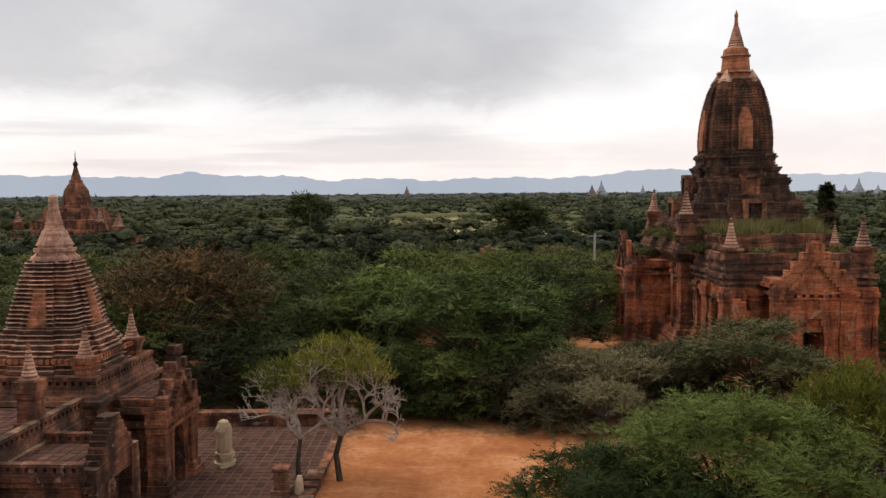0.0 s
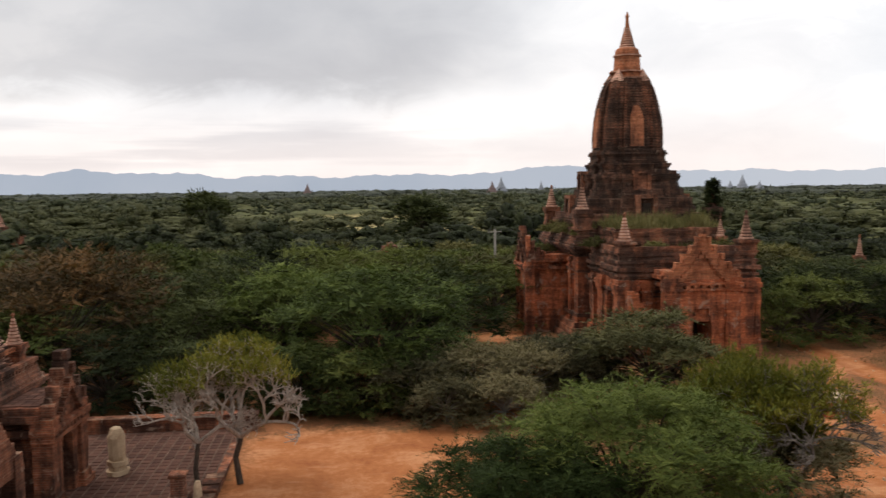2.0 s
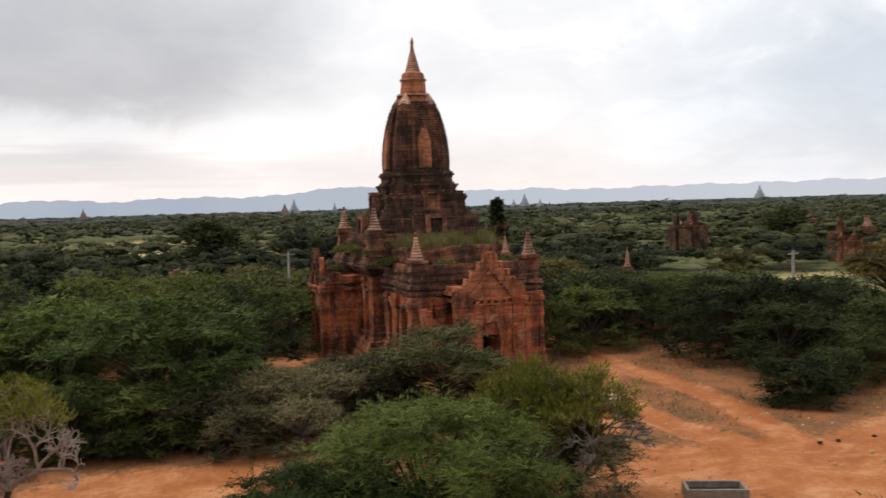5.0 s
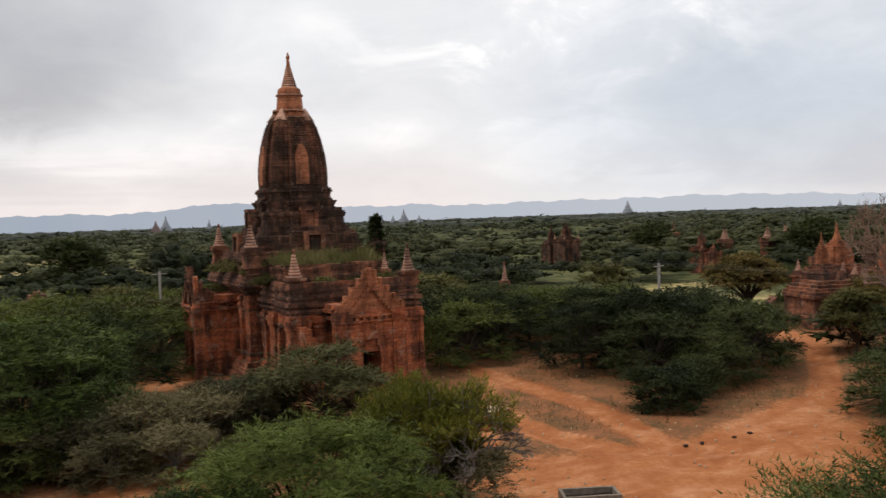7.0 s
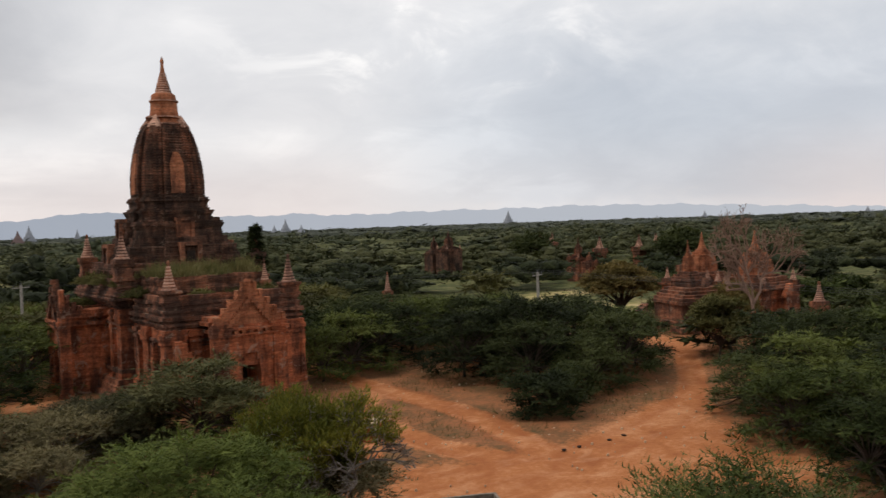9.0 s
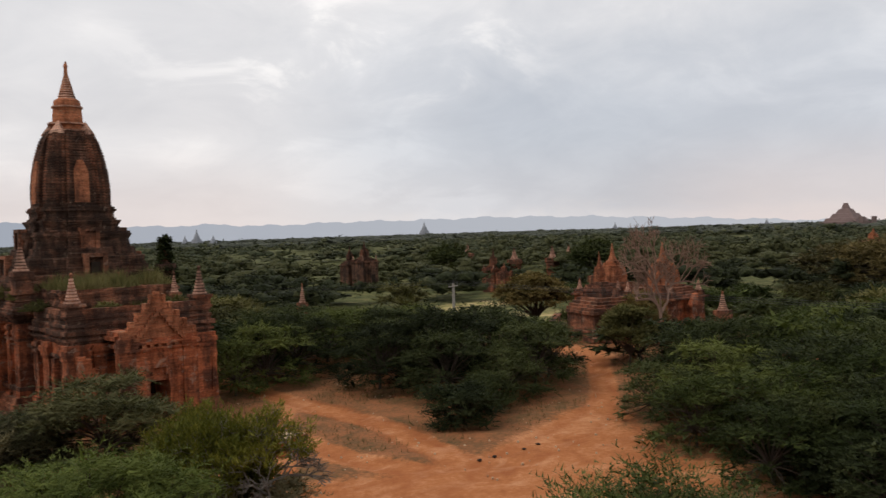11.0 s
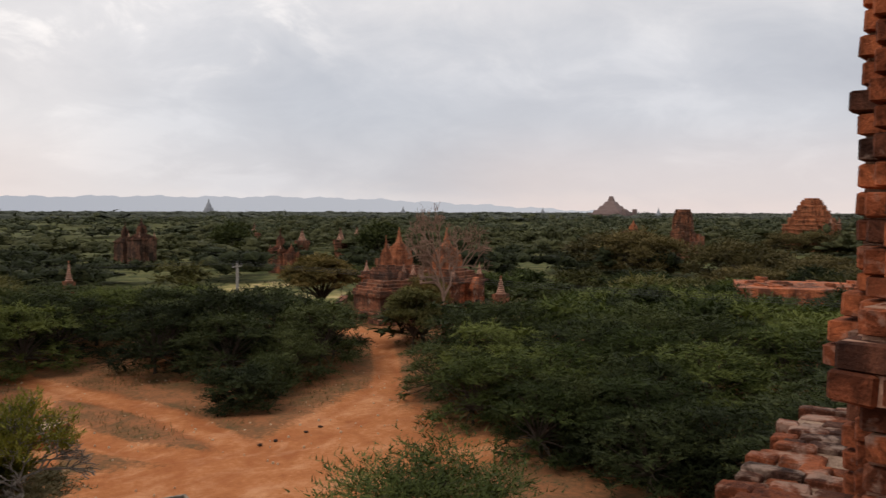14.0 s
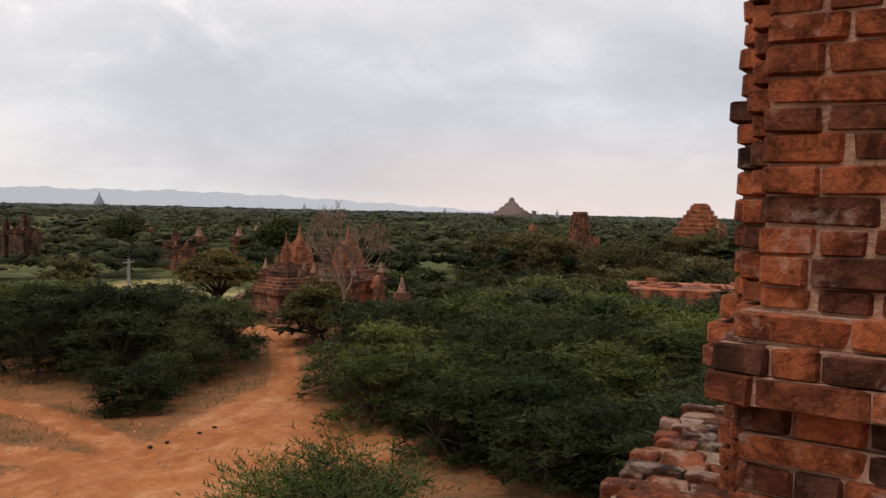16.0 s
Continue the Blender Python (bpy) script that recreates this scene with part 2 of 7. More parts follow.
def foliage(name, a, b_, c, patch=0.5, translucent=0.14, mottle=0.0):
    m, t, b = material(name, 0.75, 0.12)
    geo = t.nodes.new("ShaderNodeNewGeometry")
    ob = t.nodes.new("ShaderNodeObjectInfo").outputs["Random"]
    n = noise_at(t, geo.outputs["Position"], patch, 3.0, 0.6)
    isl = geo.outputs["Random Per Island"]
    f = math_node(t, "ADD", math_node(t, "MULTIPLY", isl, 0.30), math_node(t, "ADD", math_node(t, "MULTIPLY", n, 0.90), math_node(t, "MULTIPLY", math_node(t, "SUBTRACT", ob, 0.36), 0.62)))
    if mottle:
        clump = noise_at(t, geo.outputs["Position"], mottle, 5.0, 0.7, 0.3)
        f = math_node(t, "ADD", f, math_node(t, "MULTIPLY", math_node(t, "SUBTRACT", clump, 0.5), 1.5))
        bump(t, b, clump, 1.0, 0.6 / mottle)
    r = ramp(t.nodes, [(0.40, a), (0.65, b_), (0.95, c)])
    t.links.new(f, r.inputs[0])
    t.links.new(r.outputs[0], b.inputs["Base Color"])
    tr = t.nodes.new("ShaderNodeBsdfTranslucent")
    t.links.new(mix_rgb(t, 1.0, r.outputs[0], (1.3, 1.35, 0.7), "MULTIPLY"), tr.inputs[0])
    mx = t.nodes.new("ShaderNodeMixShader")
    mx.inputs[0].default_value = translucent
    t.links.new(b.outputs[0], mx.inputs[1])
    t.links.new(tr.outputs[0], mx.inputs[2])
    t.links.new(mx.outputs[0], t.nodes["Material Output"].inputs[0])
    return m


LEAF_GREEN = foliage("acacia_green", (0.021, 0.030, 0.008), (0.053, 0.070, 0.0175), (0.122, 0.139, 0.036))
LEAF_DEEP = foliage("deep_green", (0.015, 0.0205, 0.0078), (0.034, 0.044, 0.015), (0.077, 0.089, 0.031))
LEAF_OLIVE = foliage("olive_leaf", (0.046, 0.045, 0.017), (0.088, 0.085, 0.030), (0.143, 0.130, 0.048))
LEAF_STRAW = foliage("yellowish_brown_leaf", (0.052, 0.046, 0.017), (0.120, 0.094, 0.033), (0.24, 0.170, 0.060))
LEAF_DUSK = foliage("dusty_green_leaf", (0.036, 0.041, 0.018), (0.076, 0.080, 0.034), (0.14, 0.132, 0.058))
LEAF_LUSH = foliage("lush_thorn_green", (0.040, 0.058, 0.015), (0.098, 0.130, 0.033), (0.185, 0.215, 0.060), 0.7)
LEAF_NEAR = foliage("thorn_tree_green", (0.022, 0.035, 0.008), (0.055, 0.079, 0.018), (0.130, 0.155, 0.036), 0.9)
LEAF_UMBER = foliage("brownish_olive_leaf", (0.050, 0.044, 0.019), (0.090, 0.075, 0.031), (0.15, 0.115, 0.048))
LEAF_RUST = foliage("rusty_leaf", (0.052, 0.038, 0.018), (0.145, 0.082, 0.034), (0.28, 0.135, 0.048), 0.25)
LEAF_GREY = foliage("dry_grey_green_leaf", (0.048, 0.045, 0.023), (0.104, 0.093, 0.047), (0.185, 0.155, 0.080))
LEAF_LIME = foliage("yellow_green_tips", (0.070, 0.080, 0.013), (0.150, 0.145, 0.023), (0.26, 0.235, 0.042))
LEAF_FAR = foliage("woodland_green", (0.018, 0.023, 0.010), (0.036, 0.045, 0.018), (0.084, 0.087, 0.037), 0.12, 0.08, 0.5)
# The next two are paled and greyed: distance haze painted into leaf colour.
LEAF_MID_HAZE = foliage("far_woodland_painted_haze", (0.038, 0.046, 0.024), (0.064, 0.075, 0.038), (0.116, 0.118, 0.060), 0.05, 0.08, 0.3)
LEAF_HAZE = foliage("distant_woodland_painted_haze", (0.062, 0.071, 0.055), (0.098, 0.107, 0.078), (0.16, 0.158, 0.108), 0.022, 0.08, 0.16)
GRASS_DRY = foliage("dry_grass", (0.115, 0.088, 0.036), (0.17, 0.125, 0.052), (0.25, 0.18, 0.075))
GRASS_GREEN = foliage("green_grass", (0.085, 0.092, 0.032), (0.15, 0.142, 0.055), (0.24, 0.205, 0.09))


def soil():
    """Red sandy soil; the attribute 'trodden' tells the bare tracks, 'meadow' the grassy fields."""
    m, t, b = material("red_soil", 0.95, 0.1)
    co = t.nodes.new("ShaderNodeTexCoord").outputs["Object"]
    tr = t.nodes.new("ShaderNodeAttribute")
    tr.attribute_name = "trodden"
    me = t.nodes.new("ShaderNodeAttribute")
    me.attribute_name = "meadow"
    n1 = noise_at(t, co, 0.35, 7.0, 0.62, 0.5)
    n2 = noise_at(t, co, 3.5, 6.0, 0.7)
    n3 = noise_at(t, co, 22.0, 4.0, 0.7)
    bare = ramp(t.nodes, [(0.36, (0.32, 0.108, 0.040)), (0.50, (0.44, 0.166, 0.062)), (0.62, (0.57, 0.265, 0.125))])
    t.links.new(math_node(t, "ADD", math_node(t, "MULTIPLY", n1, 0.65), math_node(t, "MULTIPLY", n2, 0.35)), bare.inputs[0])
    rough = ramp(t.nodes, [(0.38, (0.115, 0.080, 0.036)), (0.48, (0.21, 0.104, 0.048)), (0.58, (0.33, 0.135, 0.06))])
    t.links.new(math_node(t, "ADD", math_node(t, "MULTIPLY", n1, 0.55), math_node(t, "MULTIPLY", n2, 0.45)), rough.inputs[0])
    edge = math_node(t, "ADD", tr.outputs["Fac"], math_node(t, "MULTIPLY", math_node(t, "SUBTRACT", n2, 0.5), 0.9))
    er = ramp(t.nodes, [(0.30, (0, 0, 0)), (0.62, (1, 1, 1))])
    t.links.new(edge, er.inputs[0])
    col = mix_rgb(t, er.outputs[0], rough.outputs[0], bare.outputs[0])
    ru = t.nodes.new("ShaderNodeAttribute")
    ru.attribute_name = "rutted"
    col = mix_rgb(t, math_node(t, "MULTIPLY", ru.outputs["Fac"], 0.65), col, (0.33, 0.105, 0.037))
    dust = noise_at(t, scaled(t, co, 0.5, 1.1, 1.0), 0.8, 6.0, 0.65, 0.6)
    du = ramp(t.nodes, [(0.55, (0, 0, 0)), (0.72, (0.5, 0.5, 0.5))])
    t.links.new(dust, du.inputs[0])
    col = mix_rgb(t, math_node(t, "MULTIPLY", du.outputs[0], er.outputs[0]), col, (0.66, 0.35, 0.19))
    gr = ramp(t.nodes, [(0.38, (0.20, 0.20, 0.065)), (0.5, (0.38, 0.31, 0.13)), (0.62, (0.56, 0.42, 0.23))])
    t.links.new(n1, gr.inputs[0])
    far = t.nodes.new("ShaderNodeAttribute")
    far.attribute_name = "scrub"
    sc = ramp(t.nodes, [(0.36, (0.040, 0.050, 0.018)), (0.5, (0.085, 0.094, 0.034)), (0.62, (0.16, 0.145, 0.058))])
    t.links.new(n1, sc.inputs[0])
    col = mix_rgb(t, far.outputs["Fac"], col, sc.outputs[0])
    col = mix_rgb(t, me.outputs["Fac"], col, gr.outputs[0])
    g = ramp(t.nodes, [(0.3, (0.8, 0.8, 0.8)), (0.7, (1.15, 1.15, 1.15))])
    t.links.new(n3, g.inputs[0])
    col = mix_rgb(t, 0.7, col, g.outputs[0], "MULTIPLY")
    t.links.new(col, b.inputs["Base Color"])
    bump(t, b, math_node(t, "ADD", n2, math_node(t, "MULTIPLY", n3, 0.4)), 0.6, 0.08)
    return m


SOIL = soil()


# Self-lit backdrop colour; aerial haze is painted straight into it.
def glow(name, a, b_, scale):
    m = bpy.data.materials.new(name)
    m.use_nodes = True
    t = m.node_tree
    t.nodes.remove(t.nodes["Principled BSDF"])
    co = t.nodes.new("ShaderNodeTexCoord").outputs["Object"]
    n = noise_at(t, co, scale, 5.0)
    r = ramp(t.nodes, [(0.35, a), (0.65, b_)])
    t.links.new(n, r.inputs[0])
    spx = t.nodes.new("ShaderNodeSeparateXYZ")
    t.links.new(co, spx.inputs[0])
    veil_ = t.nodes.new("ShaderNodeMapRange")  # paints a thicker rain haze into the colour eastward
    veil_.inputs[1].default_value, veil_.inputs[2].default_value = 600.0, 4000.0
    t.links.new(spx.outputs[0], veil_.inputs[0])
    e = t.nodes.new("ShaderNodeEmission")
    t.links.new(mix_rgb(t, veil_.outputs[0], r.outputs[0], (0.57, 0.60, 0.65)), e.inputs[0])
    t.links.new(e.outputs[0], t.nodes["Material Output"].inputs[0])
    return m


# The hills glow by themselves, in a blue that paints the haze.
HILLS = glow("painted_haze_hills", (0.375, 0.425, 0.505), (0.43, 0.47, 0.54), 0.0012)

# ---------------------------------------------------------------- mesh helpers


def mesh_of(bm, name, mat):
    me = bpy.data.meshes.new(name)
    bm.to_mesh(me)
    bm.free()
    me.materials.append(mat)
    return me


def part(name, bm, mat, parent, label=""):
    ob = new(name, mesh_of(bm, name, mat))
    ob.parent = parent
    return tagged(ob, label) if label else ob


def thing(name, label, category, m=None, group="", kind=""):
    ob = new(name)
    ob.empty_display_size = 0.3
    if m is not None:
        ob.matrix_world = m
    return tagged(ob, label, category, group, kind)


def box(bm, x0, x1, y0, y1, z0, z1, taper=0.0):
    v = [bm.verts.new((x0, y0, z0)), bm.verts.new((x1, y0, z0)), bm.verts.new((x1, y1, z0)), bm.verts.new((x0, y1, z0)),
         bm.verts.new((x0 + taper, y0 + taper, z1)), bm.verts.new((x1 - taper, y0 + taper, z1)), bm.verts.new((x1 - taper, y1 - taper, z1)), bm.verts.new((x0 + taper, y1 - taper, z1))]
    for f in ((3, 2, 1, 0), (4, 5, 6, 7), (0, 1, 5, 4), (1, 2, 6, 5), (2, 3, 7, 6), (3, 0, 4, 7)):
        bm.faces.new([v[i] for i in f])
    return v


SQUARE = [(-1, -1), (1, -1), (1, 1), (-1, 1)]
# a square with stepped-in corners and a projecting middle panel on each side
REDENT = []
for q in range(4):
    for px, py in ((-0.78, -0.90), (-0.40, -0.90), (-0.40, -1.0), (0.40, -1.0), (0.40, -0.90), (0.78, -0.90), (0.90, -0.78)):
        ca, sa_ = ((1, 0), (0, 1), (-1, 0), (0, -1))[q]
        REDENT.append((px * ca - py * sa_, px * sa_ + py * ca))
ROUND = [(math.cos(i * math.tau / 24 - 2.3), math.sin(i * math.tau / 24 - 2.3)) for i in range(24)]
OCTO = [(math.cos(i * math.tau / 12 - 2.3), math.sin(i * math.tau / 12 - 2.3)) for i in range(12)]


def stack(bm, profile, plan, cx=0.0, cy=0.0, uneven=0.0):
    """A solid of rings: profile rows of (height, half width), each ring shaped as plan."""
    rings = []
    for z, r in profile:
        rings.append([bm.verts.new((cx + px * r + random.uniform(-uneven, uneven), cy + py * r + random.uniform(-uneven, uneven), z + random.uniform(-uneven, uneven) * 0.4)) for px, py in plan])
    n = len(plan)
    for a, b in zip(rings, rings[1:]):
        for i in range(n):
            bm.faces.new((a[i], a[(i + 1) % n], b[(i + 1) % n], b[i]))
    bm.faces.new(list(reversed(rings[0])))
    bm.faces.new(rings[-1])


def courses(profile, height, lip):
    """A profile cut into masonry courses: each course stands proud of the joint under it."""
    zs, rs = [p[0] for p in profile], [p[1] for p in profile]
    out, z = [], zs[0]
    n = max(1, round((zs[-1] - zs[0]) / height))
    h = (zs[-1] - zs[0]) / n
    for i in range(n):
        z0 = zs[0] + i * h
        r = float(np.interp(z0 + h * 0.4, zs, rs)) + random.uniform(-0.2, 0.35) * lip
        out += [(z0, r - lip), (z0 + h * 0.22, r - lip), (z0 + h * 0.24, r), (z0 + h * 0.97, r)]
    return out


def tube(bm, pts, radii, sides=6):
    rings = []
    for i, (p, r) in enumerate(zip(pts, radii)):
        a, b = Vector(pts[max(i - 1, 0)]), Vector(pts[min(i + 1, len(pts) - 1)])
        d = (b - a).normalized()
        s = d.cross(Vector((0.31, 0.77, 0.55))).normalized()
        u = d.cross(s)
        rings.append([bm.verts.new(Vector(p) + (s * math.cos(k * math.tau / sides) + u * math.sin(k * math.tau / sides)) * r) for k in range(sides)])
    for a, b in zip(rings, rings[1:]):
        for k in range(sides):
            bm.faces.new((a[k], a[(k + 1) % sides], b[(k + 1) % sides], b[k]))
    bm.faces.new(list(reversed(rings[0])))
    bm.faces.new(rings[-1])


def roughen(bm, cut, amount, scale=1.2, z_keep=0.02):
    """Cuts long edges and shifts the vertices, so that masonry has crumbled, uneven edges."""
    for _ in range(3):
        long_edges = [e for e in bm.edges if e.calc_length() > cut]
        if not long_edges:
            break
        bmesh.ops.subdivide_edges(bm, edges=long_edges, cuts=1, use_grid_fill=True)
    for v in bm.verts:
        if v.co.z > z_keep:
            n = noise.noise_vector(v.co * scale)
            k = noise.noise_vector(v.co * scale * 4.1 + Vector((7, 3, 1)))
            v.co += (n + k * 0.6) * amount


def from_arrays(name, verts, faces, mat, normals=None):
    """A mesh of quads or triangles out of numpy arrays."""
    me = bpy.data.meshes.new(name)
    n, k = faces.shape
    me.vertices.add(len(verts))
    me.vertices.foreach_set("co", np.asarray(verts, np.float32).ravel())
    me.loops.add(n * k)
    me.loops.foreach_set("vertex_index", faces.astype(np.int32).ravel())
    me.polygons.add(n)
    me.polygons.foreach_set("loop_start", np.arange(0, n * k, k, dtype=np.int32))
    me.update(calc_edges=True)
    me.materials.append(mat)
    if normals is not None:  # leaves shade with the roundness of their crown
        me.polygons.foreach_set("use_smooth", np.ones(n, dtype=bool))
        me.normals_split_custom_set_from_vertices(np.asarray(normals, np.float32))
    return me


def polar(az, d):
    a = radians(az)
    return d * math.sin(a), d * math.cos(a)


# ---------------------------------------------------------------- ground and distance
TRACKS = [  # centre lines of the bare tracks, and half widths
    ([(-3.5, 14), (-2.6, 26), (-1.0, 34.4), (1.6, 33), (9, 26), (18, 27)], 3.2),
    ([(-3.0, 35.8), (0.0, 34.8), (3.4, 35.6)], 1.6),
    ([(5.5, 50), (7.3, 54), (9.3, 59.2), (12, 61.5)], 1.2),
    ([(2, 35), (7, 39), (9.5, 50), (9.0, 60), (6, 68)], 0.9),
    ([(13, 27.0), (20, 28.0), (25, 25.8), (30, 25.4), (34.5, 26.4)], 3.3),
    ([(25, 22), (30, 21.5), (33.0, 20.5)], 2.6),
    ([(19.5, 32.5), (22, 37.2), (24.6, 38.4), (24.2, 34.0), (24.6, 31.0), (26, 28.0)], 0.95),
    ([(24.6, 38.4), (26.0, 43.5), (28.8, 46.5)], 0.7),
    ([(33, 66), (30.9, 60), (30.8, 54.7), (30.2, 49.0), (29.9, 44.7), (30.1, 40.0), (29.3, 35.5), (28.3, 31.5), (27.2, 28.0)], 0.9),
    ([(29, 27.0), (34.5, 28.4), (39.6, 30.0)], 1.9),
    ([(38.5, 29.2), (43.8, 32.6), (48.0, 35.7), (50.0, 37.4), (56.4, 42.6), (62, 47.5)], 0.85),
    ([(57.5, 43.5), (62, 53), (72, 58)], 1.6),
]
RUTS = [  # wheel lines worn into the tracks
    [(30.6, 58), (30.6, 54.7), (30.9, 49.0), (30.9, 44.7), (31.0, 41.0), (30.4, 36.8), (29.4, 33.0), (28.4, 29.2), (26.0, 26.5), (22, 25.6)],
    [(30.0, 58), (29.8, 51.0), (29.2, 45.0), (28.9, 38.5), (27.9, 33.8), (26.6, 30.0), (23.5, 28.0), (18, 28.2)],
    [(56.0, 42.9), (49.2, 37.4), (43.4, 33.0), (38.4, 30.6), (33.0, 29.2), (27.5, 28.2), (21, 29.5)],
    [(56.6, 42.2), (48.6, 35.7), (44.2, 32.0), (39.6, 28.8), (34.0, 27.2), (28.0, 26.2), (21, 27.0)],
    [(40.0, 27.6), (36.2, 24.6), (33.6, 21.8), (29, 20)],
    [(24.2, 38.0), (23.8, 34.0), (24.2, 31.0), (25.0, 28.5)],
]
MEADOWS = [(*polar(2.6, 235), 30, 24), (*polar(0.5, 330), 25, 30), (*polar(34.4, 104), 9, 8), (*polar(43.8, 102), 11, 7), (*polar(50.3, 108), 6, 5), (*polar(8, 170), 10, 8), (*polar(45, 125), 14, 5)]
gx = np.unique(np.concatenate([-np.geomspace(36, 3300, 34), np.arange(-35, -8, 0.62), np.arange(-8, 60, 0.42), np.arange(60, 80, 0.62), np.geomspace(81, 3300, 34)]))
gy = np.unique(np.concatenate([-np.geomspace(12, 3300, 26), np.arange(-11, 18, 0.62), np.arange(18, 58, 0.42), np.arange(58, 100, 0.62), np.geomspace(101, 3300, 40)]))
GX, GY = np.meshgrid(gx, gy)


def track_mask(X, Y):
    out = np.zeros_like(X)
    for line, half in TRACKS:
        for (x0, y0), (x1, y1) in zip(line, line[1:]):
            dx, dy = x1 - x0, y1 - y0
            s = np.clip(((X - x0) * dx + (Y - y0) * dy) / (dx * dx + dy * dy), 0, 1)
            d = np.hypot(X - x0 - s * dx, Y - y0 - s * dy)
            out = np.maximum(out, np.clip(1.35 - 0.8 * d / half, 0, 1))
    return out


def rut_mask(X, Y):
    out = np.zeros_like(X)
    for line in RUTS:
        for (x0, y0), (x1, y1) in zip(line, line[1:]):
            dx, dy = x1 - x0, y1 - y0
            s = np.clip(((X - x0) * dx + (Y - y0) * dy) / (dx * dx + dy * dy), 0, 1)
            wander = 0.22 * np.sin(X * 0.9 + Y * 0.6)
            d = np.hypot(X - x0 - s * dx + wander, Y - y0 - s * dy)
            out = np.maximum(out, np.exp(-(d / 0.30) ** 2))
    return out


def meadow_mask(X, Y):
    out = np.zeros_like(X)
    for x, y, a, b in MEADOWS:
        out = np.maximum(out, np.clip(1.8 - 1.5 * np.hypot((X - x) / a, (Y - y) / b), 0, 1))
    return out


trod, mead, ruts = track_mask(GX, GY), meadow_mask(GX, GY), rut_mask(GX, GY)
inside = (np.abs(GX - 20) < 60) & (np.abs(GY - 45) < 60)
GZ = np.where(inside, 0.07 * np.sin(GX * 0.9 + 1.3 * np.sin(GY * 0.4)) * np.cos(GY * 0.7) + 0.05 * np.sin(GX * 2.1 + GY * 1.7), 0.0) * (1 - 0.75 * trod) - 0.07 * trod - 0.07 * ruts * (0.4 + 0.6 * trod)
ny, nx = GX.shape
idx = np.arange(nx * ny).reshape(ny, nx)
quads = np.stack([idx[:-1, :-1], idx[:-1, 1:], idx[1:, 1:], idx[1:, :-1]], -1).reshape(-1, 4)
ground_mesh = from_arrays("ground", np.stack([GX, GY, GZ], -1).reshape(-1, 3), quads, SOIL)
for key, values in (("trodden", trod), ("meadow", mead), ("rutted", ruts), ("scrub", np.clip((np.hypot(GX, GY) - 84) / 22, 0, 1))):
    ground_mesh.attributes.new(key, "FLOAT", "POINT").data.foreach_set("value", values.astype(np.float32).ravel())
for p in ground_mesh.polygons:
    p.use_smooth = True
tagged(new("ground", ground_mesh), "red sandy plain with bare tracks and dry grass", "ground", kind="structure")

RIDGE = [(-60, 1.2), (-28, 1.25), (-25, 1.2), (-20, 1.1), (-17.6, 1.45), (-14, 1.15), (-11.5, 1.25), (-8.5, 0.85), (-4.5, 1.05), (-2, 0.8), (1.5, 0.95), (3, 1.0), (6, 0.95), (8, 0.92), (10.5, 1.15), (14, 1.5), (17, 1.2), (21, 1.0),
         (24, 0.95), (27, 1.0), (30, 0.82), (36, 0.92), (42, 0.9), (46, 0.95), (52.6, 0.78), (60, 0.42), (66, 0.08), (72, -0.2), (110, -0.3)]
az = np.arange(-60, 110, 0.25)
el = np.interp(az, [r[0] for r in RIDGE], [r[1] for r in RIDGE])
el = el + 0.05 * np.sin(az * 1.7) + 0.035 * np.sin(az * 4.3 + 1) + 0.02 * np.sin(az * 9.1)
rad = 4550.0
top = np.stack([rad * np.sin(np.radians(az)), rad * np.cos(np.radians(az)), 11 + rad * np.tan(np.radians(np.maximum(el, -0.4)))], -1)
foot = top.copy()
foot[:, 2] = -60
far_side = top.copy() * np.array([1.04, 1.04, 0]) + np.array([0, 0, -60])
hv = np.concatenate([foot, top, far_side])
n = len(az)
hq = np.concatenate([np.stack([np.arange(n - 1), np.arange(1, n), np.arange(1, n) + n, np.arange(n - 1) + n], -1), np.stack([np.arange(n - 1) + n, np.arange(1, n) + n, np.arange(1, n) + 2 * n, np.arange(n - 1) + 2 * n], -1)])
tagged(new("backdrop_hills", from_arrays("backdrop_hills", hv, hq, HILLS)), "self-lit range of low hills with blue haze painted in", "hills", kind="structure")

